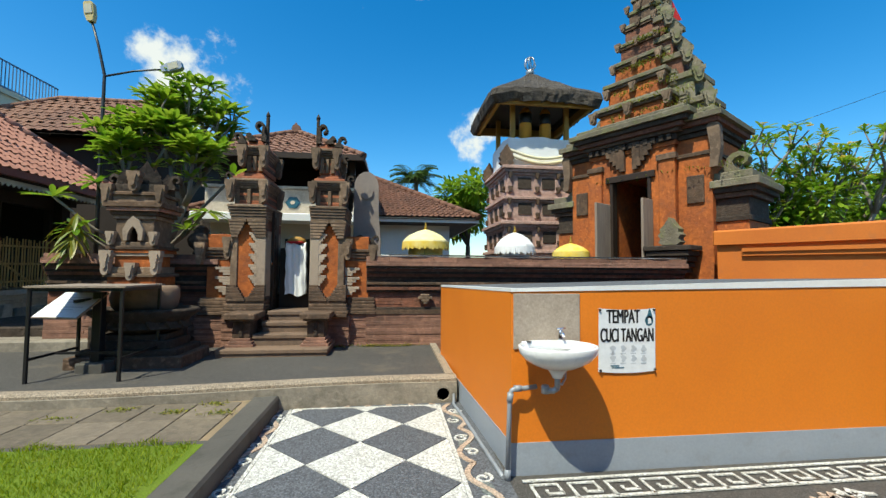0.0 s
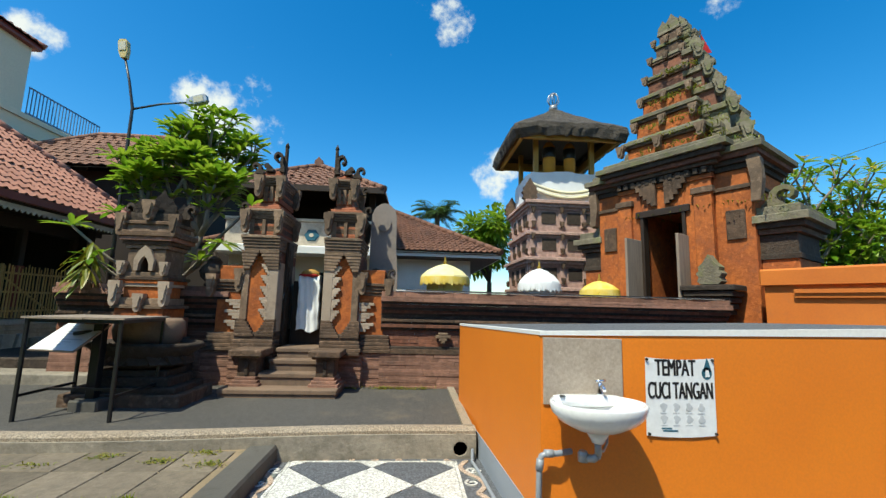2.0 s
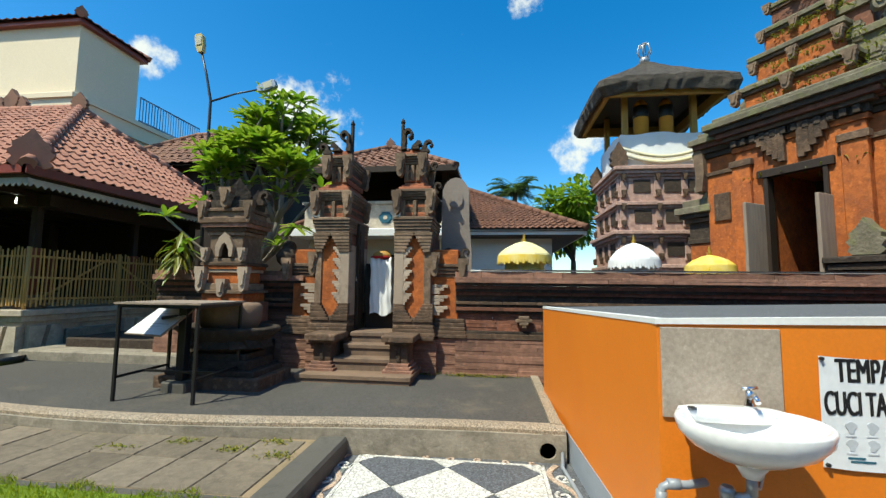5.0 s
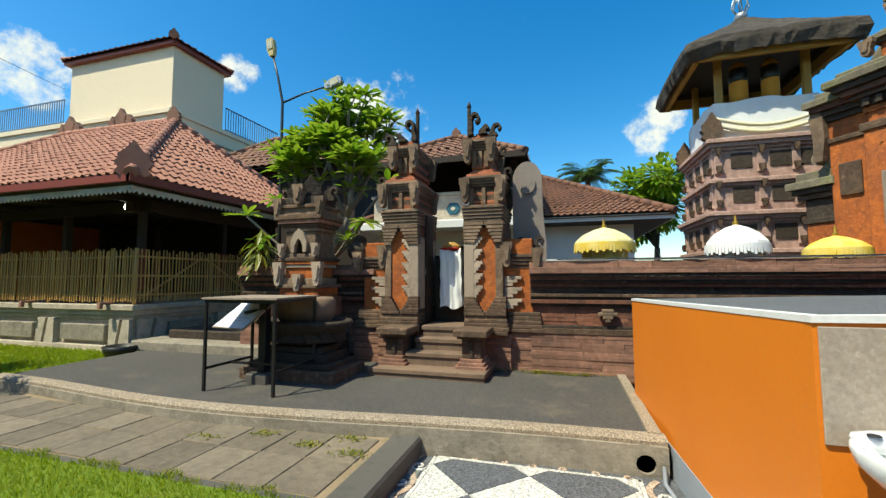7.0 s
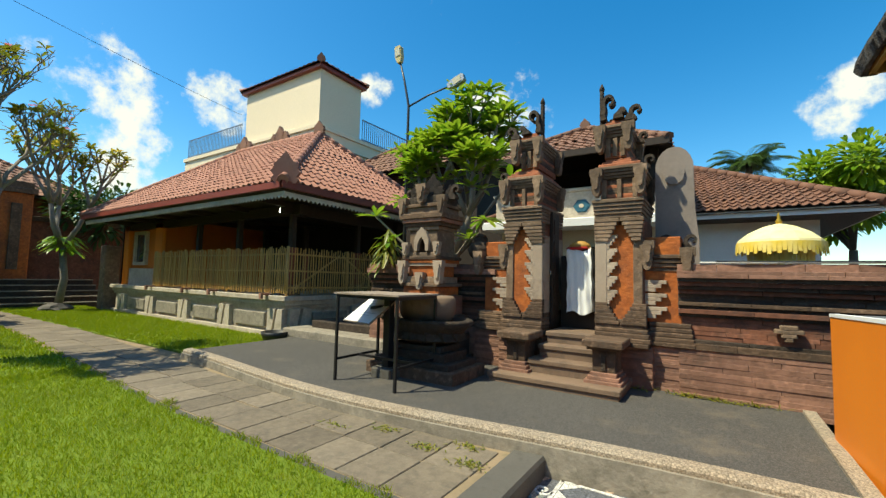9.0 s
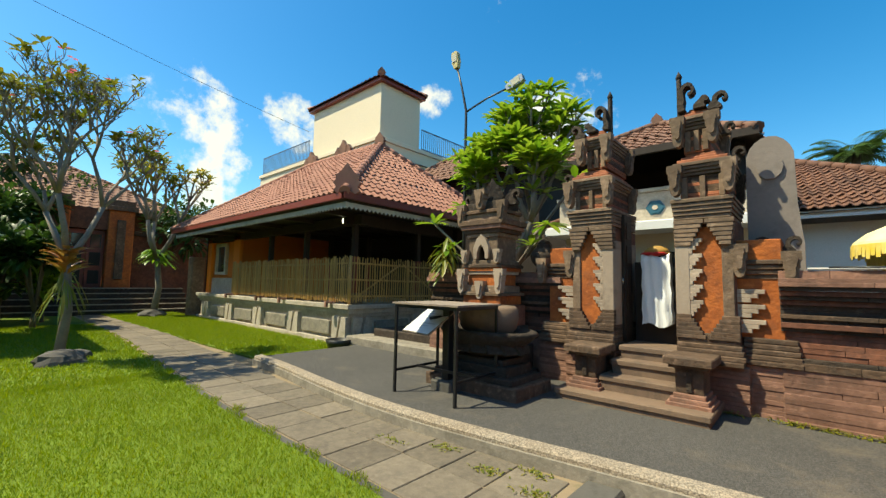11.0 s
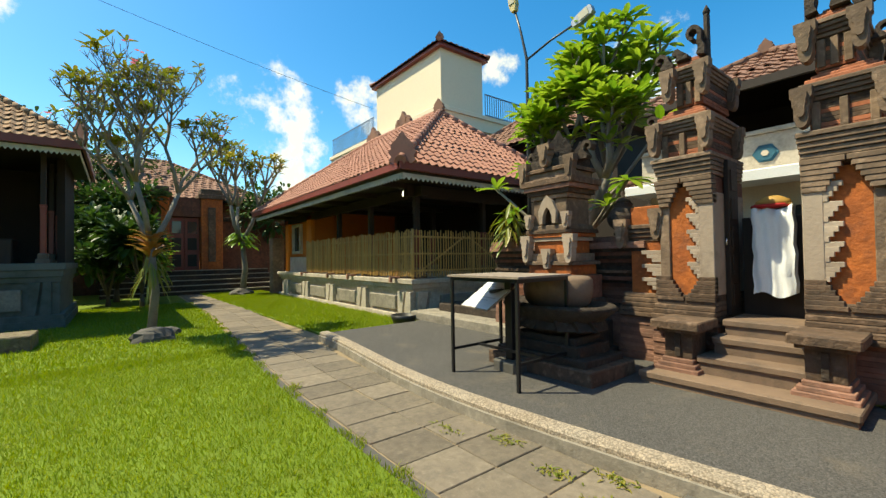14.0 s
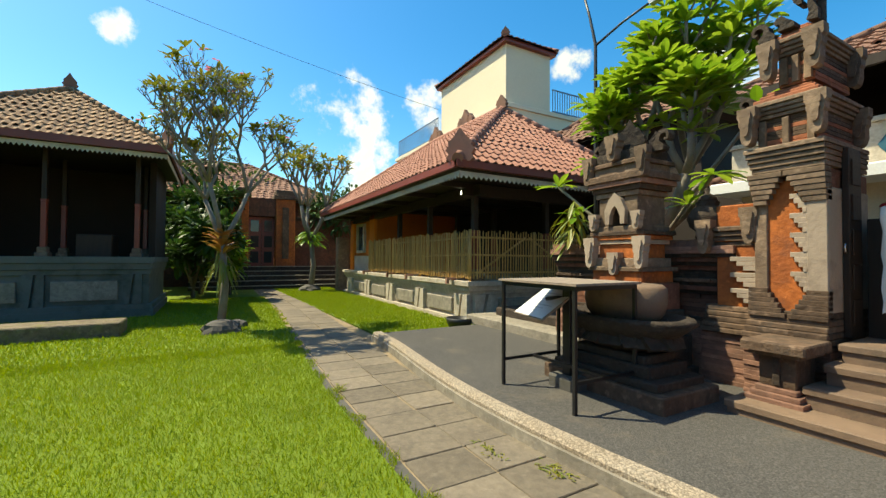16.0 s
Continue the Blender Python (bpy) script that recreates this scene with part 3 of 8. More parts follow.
def strip(us, low, high, z0, z1):
    """A raised sheet between two edges given along u, with its sides."""
    s = Shape()
    v, f = [], []
    for u in us:
        v += [(u, low(u), z0), (u, low(u), z1), (u, high(u), z1), (u, high(u), z0)]
    for i in range(len(us) - 1):
        a, b = 4 * i, 4 * i + 4
        f += [(a, b, b + 1, a + 1), (a + 1, b + 1, b + 2, a + 2), (a + 2, b + 2, b + 3, a + 3)]
    f += [(0, 1, 2, 3), tuple(len(v) - 4 + k for k in (3, 2, 1, 0))]
    return s.add(v, f)


def steps_of(a, b, n):
    return [a + (b - a) * i / n for i in range(n + 1)]


terrace = setting("pavement_terrace", strip(steps_of(-7.1, 0.72, 24), lambda u: kerb_v(u) + 0.13, lambda u: 7.3, -0.02, TERRACE), "asphalt", "dark asphalt forecourt before the temple wall", "pavement")
kerb = Shape()
us = steps_of(-7.15, 0.76, 20)
v, f = [], []
for u in us:
    k = kerb_v(u)
    v += [(u, k, -0.02), (u, k, 0.265), (u, k + 0.02, 0.288), (u, k + 0.125, 0.292), (u, k + 0.14, 0.26), (u, k + 0.14, -0.02)]
f = [(6 * i + j, 6 * i + 6 + j, 6 * i + 7 + j, 6 * i + 1 + j) for i in range(20) for j in range(5)]
f += [(0, 1, 2, 3, 4, 5), tuple(120 + j for j in (5, 4, 3, 2, 1, 0))]
kerb.add(v, f)
setting("kerb", kerb, "pebble_kerb", "pebble-topped kerb along the raised asphalt forecourt", "kerb")
face = Shape()
for a, b in ((-7.15, -1.3), (-1.3, 0.50), (0.70, 0.76)):
    face.add(*(lambda s: (s.v, s.f))(strip(steps_of(a, b, 14), lambda u: kerb_v(u) - 0.028, lambda u: kerb_v(u) - 0.001, -0.02, 0.235)))
for a, b in ((0.50, 0.70),):
    face.box(a, b, kerb_v(0.6) - 0.028, kerb_v(0.6) - 0.001, 0.175, 0.235)
setting("kerb_face", face, "concrete", "stained concrete face of the forecourt kerb", "kerb")
edge = Shape().add(*(lambda s: (s.v, s.f))(strip([0.64, 0.74], lambda u: 4.9, lambda u: 6.93, 0.2, 0.30)))
setting("kerb_side", edge, "pebble_kerb", "pebble edging at the end of the forecourt", "kerb")
hole = thing("drain_pipe", (0.60, kerb_v(0.6) - 0.03, 0.10), "round black drain outlet in the kerb face", "drain")
mouth = Shape()
n = 20
v = [(r * math.cos(2 * math.pi * k / n), y, r * math.sin(2 * math.pi * k / n)) for r, y in ((0.15, 0.0), (0.095, -0.006), (0.072, -0.006), (0.072, 0.03)) for k in range(n)]
mouth.add(v, [(i * n + k, i * n + (k + 1) % n, (i + 1) * n + (k + 1) % n, (i + 1) * n + k) for i in (0, 1, 2) for k in range(n)])
part("rim", mouth, "concrete", hole)
# Flat black disc painted in for the pipe's unlit depth.
part("inside", Shape().add([(0.072 * math.cos(2 * math.pi * k / n), 0.03, 0.072 * math.sin(2 * math.pi * k / n)) for k in range(n)], [tuple(range(n))]), "black", hole)

# paved path between lawn and kerb
path = setting("pavement_path", strip(steps_of(-22, -1.42, 60), lambda u: lawn_v(u) - 0.08, lambda u: kerb_v(u) - 0.03 if u > -7.2 else 5.0 + (u + 7.2) * 0.022, -0.03, 0.135), "paver_joint", "worn sandy bed of the paved garden path", "pavement")
lip = Shape().box(-1.44, -1.18, 0.5, 4.72, -0.02, 0.165, 0.025)
setting("kerb_step", lip, "concrete_dark", "dark concrete edging step beside the pebble floor", "kerb")
border = strip(steps_of(-9, -1.44, 24), lambda u: lawn_v(u) - 0.02, lambda u: lawn_v(u) + 0.085, 0.0, 0.142)
setting("pavement_border", border, "concrete_dark", "dark pebble border between lawn and path", "pavement")

# lawn
verge = strip(steps_of(-24, -7.15, 20), lambda u: 5.05 + (u + 7.2) * 0.022, lambda u: 7.1, -0.03, LAWN)
setting("ground_verge", verge, "turf", "bright green grass verge beside the pavilion", "ground")
turf = strip(steps_of(-24, -1.44, 40), lambda u: -14.0, lambda u: lawn_v(u), -0.03, LAWN)
setting("ground_lawn", turf, "turf", "bright green sunlit lawn", "ground")

# ---- orange block with the wash basin ----
block = thing("wall_orange_block", (0.90, 3.06, 0), "low bright orange painted block with a sloping asphalt top", "wall", kind="structure")
R = 6.9
DEPTH = 3.0
LEAN = -0.06  # its end leans back to the left


def fall(x, y):
    """The block's top rises along its front and falls away towards the temple."""
    return 0.027 * min(x, 4.0) - 0.027 * y


def quad_prism(pts, z0, z1, tilt0=False, tilt1=False):
    n = len(pts)
    return Shape().add([(x, y, z0 + (fall(x, y) if tilt0 else 0)) for x, y in pts] + [(x, y, z1 + (fall(x, y) if tilt1 else 0)) for x, y in pts],
                       [tuple(range(n - 1, -1, -1)), tuple(range(n, 2 * n))] + [(k, (k + 1) % n, n + (k + 1) % n, n + k) for k in range(n)])


part("body", quad_prism([(0, 0), (4.0, 0), (R, 0), (R, DEPTH), (4.0, DEPTH), (LEAN * DEPTH, DEPTH)], 0.2, 1.358, False, True), "orange_paint", block)
part("base_band", quad_prism([(-0.004, -0.006), (R, -0.006), (R, DEPTH), (LEAN * DEPTH - 0.006, DEPTH)], -0.02, 0.235), "grey_paint", block, "grey painted base band")
part("top", quad_prism([(0.05, 0.05), (4.0, 0.05), (R, 0.05), (R, DEPTH), (4.0, DEPTH), (LEAN * DEPTH + 0.05, DEPTH)], 1.358, 1.376, True, True), "asphalt_roof", block, "grey asphalt top")
for edge in ([(-0.006, -0.008), (4.0, -0.008), (R, -0.008), (R, 0.05), (4.0, 0.05), (-0.006, 0.05)], [(-0.006, 0.05), (0.05, 0.05), (LEAN * DEPTH + 0.05, DEPTH), (LEAN * DEPTH - 0.006, DEPTH)]):
    part("rim", quad_prism(edge, 1.358, 1.384, True, True), "white_paint", block, "whitewashed rim")

# right-hand orange wall behind the block
rw = thing("wall_orange_garden", (5.85, 6.75, 0), "orange painted garden wall with moulded coping", "wall", kind="structure", rz=-60.5)
part("body", Shape().box(-0.05, 9, 0, 0.25, 0, 2.0), "orange_aged", rw)
part("coping", Shape().box(-0.1, 9, -0.07, 0.32, 2.0, 2.26, 0.03), "orange_aged", rw)
part("moulding", Shape().box(0.35, 9, -0.05, 0.0, 1.80, 1.87), "orange_aged", rw)
part("moulding", Shape().box(0.35, 9, -0.08, 0.0, 1.87, 1.93), "orange_aged", rw)
rw2 = thing("wall_yard_east", (10.2, -1.0, 0), "plain orange wall closing the yard", "wall", kind="structure")
part("body", Shape().box(0.0, 0.25, -8, 0.4, 0, 2.1), "orange_aged", rw2)

# ---- temple wall with moulded courses ----
PROFILE = [(0.20, 0.30, 0.06, "brick_pale"), (0.30, 0.55, 0.045, "brick_pale"), (0.55, 0.78, 0.04, "brick_pale"), (0.78, 0.85, 0.05, "paras"), (0.85, 0.89, 0.02, "paras_dark"),
           (0.89, 1.14, -0.02, "brick"), (1.14, 1.18, 0.0, "paras_dark"), (1.18, 1.23, 0.04, "brick"), (1.23, 1.27, 0.02, "paras_dark"), (1.27, 1.31, 0.05, "paras"), (1.31, 1.40, 0.0, "paras_dark"),
           (1.40, 1.45, 0.04, "brick"), (1.45, 1.49, 0.07, "paras_dark"), (1.49, 1.54, 0.10, "brick"), (1.54, 1.58, 0.13, "paras_dark"), (1.58, 1.66, 0.16, "brick_pale"), (1.66, 1.735, 0.10, "brick_pale")]


def course_wall(name, x0, x1, y, label):
    w = thing(name, (x0, y, 0), label, "wall", kind="structure")
    rnd = random.Random(name)
    bands = []
    for z0, z1, proud, mat in PROFILE:
        n = max(1, round((z1 - z0) / 0.052))
        bands += [(z0 + (z1 - z0) * i / n, z0 + (z1 - z0) * (i + 1) / n, proud, mat) for i in range(n)]
    for z0, z1, proud, mat in bands:
        s = Shape()
        x = 0.0
        while x < x1 - x0 - 0.01:
            step = min(rnd.uniform(0.35, 0.95), x1 - x0 - x)
            if x1 - x0 - x - step < 0.2:
                step = x1 - x0 - x
            jog = rnd.uniform(-0.005, 0.005)
            s.box(x, x + step - 0.003, -proud + jog, 0.3 + proud * 0.5, z0, z1 - 0.002, 0.004)
            x += step
        pieces("course_stone", s, mat, w)
    return w


east = course_wall("wall_temple_east", -0.42, 5.3, 7.00, "weathered temple wall of red brick and grey stone courses")
west = course_wall("wall_temple_west", -5.3, -2.75, 7.12, "shaded weathered temple wall of brick and stone courses")
for k, x in enumerate((0.98, 3.5)):
    rel = Shape()
    for i, (w, z) in enumerate(((0.035, 0.95), (0.065, 0.99), (0.12, 1.03), (0.075, 1.07))):
        rel.box(x - w, x + w, -0.075, 0.0, z, z + 0.04, 0.012)
    pieces("relief_stone", rel, "paras_light", east)


# ---- temple gate ----
def curl(s, x, y, z, size, rz=0.0, thick=0.10, flip=False):
    """A hooked stone finial: a stem that rolls over into a knob."""
    pts = [(-0.42, 0), (0.42, 0), (0.50, 0.16), (0.36, 0.30), (0.20, 0.44), (0.16, 0.62), (0.28, 0.78), (0.50, 0.84), (0.66, 0.76), (0.70, 0.62), (0.60, 0.54), (0.52, 0.60),
           (0.50, 0.50), (0.64, 0.42), (0.82, 0.52), (0.88, 0.74), (0.74, 0.96), (0.46, 1.06), (0.12, 0.98), (-0.10, 0.78), (-0.16, 0.52), (-0.34, 0.32), (-0.50, 0.20)]
    if flip:
        pts = [(-a, b) for a, b in pts]
    s.slab([(a * size, b * size) for a, b in pts], thick, front(x, y, z, rz) @ Matrix.Translation((0, 0, -thick / 2)))


def antefix(s, x, y, z, w, h, rz=0.0):
    """A carved corner piece: a hanging tongue below a flared block."""
    pts = [(-0.42, 0.22), (-0.30, 0.06), (-0.12, 0.0), (0.12, 0.0), (0.30, 0.06), (0.42, 0.22), (0.42, 0.48), (0.52, 0.54), (0.52, 0.70), (0.64, 0.76), (0.64, 1.0), (-0.64, 1.0), (-0.64, 0.76), (-0.52, 0.70), (-0.52, 0.54), (-0.42, 0.48)]
    s.slab([(a * w, b * h) for a, b in pts], w * 0.75, front(x, y, z, rz) @ Matrix.Translation((0, 0, -w * 0.4)))
    s.slab([(a * w * 0.6, (b * 0.6 + 0.25) * h) for a, b in pts], w * 0.2, front(x, y, z, rz) @ Matrix.Translation((0, 0, -w * 0.55)))


def scroll(s, x, y, z, size, thick=0.08, flip=False):
    """An upright stone scroll: a slender stem that winds into a ring, with a bud at its foot."""
    line = [(0.30, 0.0), (0.34, 0.22), (0.26, 0.42), (0.27, 0.56)]
    for k in range(13):
        a = -0.2 + k * 0.42
        r = 0.27 - 0.012 * k
        line.append((0.02 + r * math.cos(a), 0.70 + r * math.sin(a)))
    wide = [0.15, 0.12, 0.085, 0.075] + [0.072 - 0.002 * k for k in range(13)]
    sg = -1.0 if flip else 1.0
    left, right = [], []
    for i, (a, b) in enumerate(line):
        p, q = line[max(i - 1, 0)], line[min(i + 1, len(line) - 1)]
        dx, dz = q[0] - p[0], q[1] - p[1]
        d = math.hypot(dx, dz)
        left.append((a - dz / d * wide[i], b + dx / d * wide[i]))
        right.append((a + dz / d * wide[i], b - dx / d * wide[i]))
    s.slab([(sg * a * size, b * size) for a, b in left + right[::-1]], thick, front(x, y, z) @ Matrix.Translation((0, 0, -thick / 2)))


def bud(s, x, y, z, size, thick=0.1, flip=False):
    """A small curled bud of stone."""
    sg = -1.0 if flip else 1.0
    line = [(-0.34, 0.0), (0.20, 0.0), (0.16, 0.16), (-0.04, 0.30), (-0.20, 0.44), (-0.36, 0.42), (-0.46, 0.30), (-0.40, 0.20), (-0.28, 0.22), (-0.26, 0.12)]
    s.slab([(sg * a * size, b * size) for a, b in line], thick, front(x, y, z) @ Matrix.Translation((0, 0, -thick * 0.5)))


def tower_half(side):
    """One half of the split gate, its doorway edge at x = 0, growing towards side."""
    label = "half of a weathered temple gate, brick with carved grey stone"
    g = thing("temple_gate_tower", (-2.00 if side < 0 else -1.32, 6.99, TERRACE), label, "gate", "split gate towers")
    W = 0.86

    def bx(s, a, b, y0, y1, z0, z1, c=0.012):
        s.box(min(side * a, side * b), max(side * a, side * b), y0, y1, z0, z1, c)

    base = Shape()
    for i in range(11):
        bx(base, 0.0, W + 0.02 - 0.004 * (i % 2), -0.12 + 0.005 * (i % 3), 0.9, 0.0475 * i, 0.0445 + 0.0475 * i, 0.006)
    pieces("base_course", base, "brick_pale", g, "pale brick base")
    lower = Shape()
    for i in range(6):
        bx(lower, 0.0, W - abs(i - 1) * 0.02, -0.205 + i * 0.018, 0.88, 0.525 + i * 0.058, 0.525 + i * 0.058 + 0.05)
    pieces("course", lower, "paras", g, "grey stone stepped courses")
    core = Shape()
    bx(core, 0.015, W - 0.10, -0.05, 0.86, 0.86, 2.20)
    part("core", core, "brick", g)
    jamb = Shape()
    bx(jamb, 0.0, 0.20, -0.13, 0.84, 0.875, 2.02, 0.012)
    part("jamb", jamb, "jamb_stone", g, "smooth pale stone jamb")
    panel = Shape()
    bx(panel, 0.20, W - 0.24, -0.075, -0.03, 0.78, 2.12, 0.0)
    part("panel", panel, "brick_orange", g, "bright orange brick panel")
    rib = Shape()
    bx(rib, W - 0.26, W - 0.115, -0.10, -0.03, 0.88, 2.0, 0.01)
    part("pier", rib, "paras_light", g, "narrow stone pier")
    # zigzag of stone steps beside the smooth jamb
    teeth = Shape()
    for k in range(5):
        z = 1.06 + k * 0.185
        for j in range(4):
            bx(teeth, 0.19, 0.235 + 0.042 * j, -0.128 + j * 0.002, -0.04, z + j * 0.046, z + j * 0.046 + 0.0455, 0.004)
    pieces("tooth", teeth, "jamb_stone", g, "stepped pale stone teeth")
    # stepped foot and stepped head that leave a pointed panel
    foot = Shape()
    for k in range(6):
        z = 0.80 + k * 0.047
        bx(foot, 0.0, 0.385 - k * 0.036, -0.150 + 0.003 * k, -0.04, z, z + 0.042, 0.006)
        bx(foot, 0.405 + k * 0.036, W - 0.06, -0.150 + 0.003 * k, -0.04, z, z + 0.042, 0.006)
    pieces("foot_course", foot, "paras", g, "stepped stone foot")
    head = Shape()
    for k in range(6):
        z = 1.90 + k * 0.052
        bx(head, 0.0, 0.40 - (5 - k) * 0.034, -0.145 - 0.006 * k, -0.03, z, z + 0.046, 0.006)
        bx(head, 0.41 + (5 - k) * 0.034, W - 0.13 + 0.01 * k, -0.145 - 0.006 * k, -0.03, z, z + 0.046, 0.006)
    for k in range(5):
        bx(head, 0.0 - 0.006 * k, W - 0.12 + 0.014 * k, -0.16 - 0.016 * k, 0.84, 2.215 + k * 0.05, 2.215 + k * 0.05 + 0.044)
    pieces("head_course", head, "paras_light", g, "stepped stone head")
    # two tiers: neck with small pilasters, corbels, tiled top
    body, red, pale = Shape(), Shape(), Shape()
    for z, a0, a1, y0 in ((2.465, 0.03, W - 0.10, -0.14), (3.06, 0.08, W - 0.30, -0.08)):
        n = 7
        for k in range(n):
            mat = red if k in (0, 1, 4) else body
            bx(mat, a0 + 0.06, a1 - 0.06, y0 + 0.06, 0.80, z + k * 0.042, z + k * 0.042 + 0.039, 0.006)
        for k in range(4):
            bx(pale, a0 + 0.04 - 0.02 * k, a1 - 0.04 + 0.02 * k, y0 + 0.03 - 0.02 * k, 0.82, z + 0.295 + k * 0.04, z + 0.295 + k * 0.04 + 0.036, 0.008)
        for k in range(3):
            bx(red, a0 + 0.03 + 0.05 * k, a1 - 0.03 - 0.05 * k, y0 + 0.01 + 0.05 * k, 0.80 - 0.03 * k, z + 0.457 + 0.042 * k, z + 0.457 + 0.042 * k + 0.039, 0.01)
        for a in (a0 + 0.12, (a0 + a1) / 2, a1 - 0.12):
            bx(pale, a - 0.04, a + 0.04, y0 + 0.03, y0 + 0.1, z + 0.02, z + 0.28, 0.01)
    pieces("tier", body, "paras", g, "dark weathered stone tiers")
    pieces("pale_course", pale, "paras_light", g, "grey stone corbels")
    pieces("red_course", red, "brick_red", g, "red brick courses")
    for z, a0, a1, y in ((2.50, 0.05, W - 0.12, -0.19), (3.12, 0.09, W - 0.31, -0.13)):
        for a in (a0, a1):
            s = Shape()
            antefix(s, side * a, y, z, 0.16, 0.38)
            part("antefix", s, "paras_light", g, "carved stone antefix")
            s = Shape()
            antefix(s, side * a, 0.80, z, 0.16, 0.38)
            part("antefix", s, "paras_light", g)
    for a, y, z, size in ((W - 0.08, 0.0, 2.87, 0.17), (W - 0.28, -0.06, 3.54, 0.19), (W - 0.26, 0.62, 3.42, 0.15)):
        s = Shape()
        curl(s, side * a, y, z, size, 0.0, 0.11, flip=side < 0)
        part("finial", s, "paras_dark", g, "dark hooked stone finial")
    for y, size in ((-0.02, 0.36),):
        s = Shape()
        scroll(s, side * 0.24, y, 3.60, size, 0.15, flip=side > 0)
        part("scroll", s, "paras_dark", g, "dark stone scroll")
        s = Shape()
        bud(s, side * 0.36, y, 3.60, size * 0.9, 0.16, flip=side > 0)
        part("bud", s, "paras_dark", g)
    spike = Shape()
    bx(spike, 0.055, 0.115, -0.02, 0.06, 3.52, 4.06, 0.01)
    spike.lathe([(0.035, 4.06), (0.05, 4.09), (0.025, 4.14), (0.0, 4.18)], side * 0.085, 0.02, 8)
    part("spike", spike, "paras_dark", g)
    # outer wing
    wing = Shape()
    for i in range(11):
        bx(wing, W - 0.1, W + 0.62 - 0.004 * (i % 2), -0.02 + 0.004 * (i % 3), 0.5, 0.05 * i, 0.05 * i + 0.047, 0.006)
    pieces("wing_base", wing, "brick_pale", g)
    wing = Shape()
    for k in range(5):
        bx(wing, W - 0.05, W + 0.60 - k * 0.012, -0.06 + k * 0.012, 0.5, 0.56 + k * 0.06, 0.56 + k * 0.06 + 0.05)
    for k in range(5):
        bx(wing, W - 0.12, W + 0.42 + k * 0.03, 0.03 - k * 0.02, 0.5, 1.45 + k * 0.055, 1.45 + k * 0.055 + 0.047)
    pieces("wing_course", wing, "paras", g)
    wing = Shape()
    bx(wing, W - 0.15, W + 0.42, 0.02, 0.48, 0.85, 1.95)
    part("wing_panel", wing, "brick_orange", g)
    wing = Shape()
    for k in range(3):
        for j in range(3):
            bx(wing, W - 0.14, W + 0.06 + j * 0.08, -0.03, 0.05, 0.90 + k * 0.17 + j * 0.05, 0.90 + k * 0.17 + j * 0.05 + 0.046, 0.005)
    pieces("wing_tooth", wing, "jamb_stone", g)
    for a, z in ((W - 0.05, 1.52), (W + 0.52, 1.42)):
        s = Shape()
        antefix(s, side * a, -0.05, z, 0.17, 0.38)
        part("antefix", s, "paras_light", g)
    for a, z, size in ((W + 0.10, 1.74, 0.24), (W + 0.48, 1.80, 0.18)):
        s = Shape()
        curl(s, side * a, 0.2, z, size, 0, 0.12, flip=side < 0)
        part("finial", s, "paras_dark", g)
    g.scale = (0.73, 0.92, 0.92)
    return g


left_half, right_half = tower_half(-1), tower_half(1)
left_half["label"] = "half of a weathered brick gate beside a shrine"
disc = thing("stone_fan", (-0.47, 7.40, TERRACE), "tall rounded grey stone slab behind the gate", "stone slab")
fan = [(-0.22, 0)] + [(-0.22 + 0.0 * k, 0.9 + k * 0.5) for k in range(4)] + [(0.22 * math.cos(a), 2.9 + 0.33 * math.sin(a)) for a in [math.pi - k * math.pi / 10 for k in range(1, 10)]] + [(0.22, 2.4), (0.26, 1.9), (0.26, 0)]
part("slab", Shape().slab(fan, 0.16, front(0, 0, 0)), "plaster_old", disc)
part("foot", Shape().box(-0.34, 0.34, -0.05, 0.25, 0, 0.9, 0.02), "brick", disc)
part("boss", Shape().slab([(0.12 * math.cos(a), 0.16 * math.sin(a)) for a in [0.63 * k for k in range(10)]], 0.03, front(0, -0.03, 2.85)), "plaster_old", disc)

disc.scale = (1.0, 1.0, 0.925)

# steps up to the gate
stair = thing("gate_steps", (-1.68, 6.14, TERRACE), "weathered stone steps leading up to the temple gate", "steps")
for i, (a, b, y0, y1, z0, z1) in enumerate(((-0.83, 0.85, 0.0, 0.9, 0.0, 0.12), (-0.38, 0.52, 0.30, 1.0, 0.12, 0.30), (-0.32, 0.46, 0.52, 1.1, 0.30, 0.47), (-0.28, 0.42, 0.72, 1.6, 0.47, 0.63))):
    tread = Shape().box(a, b, y0, y1, z1 - 0.06, z1, 0.012)
    part("tread", tread, "step_stone", stair, "worn stone tread")
    part("riser", Shape().box(a + 0.02, b - 0.02, y0 + 0.02, y1, z0, z1 - 0.062, 0.004), "step_stone", stair)
stair.scale = (0.92, 0.95, 0.92)


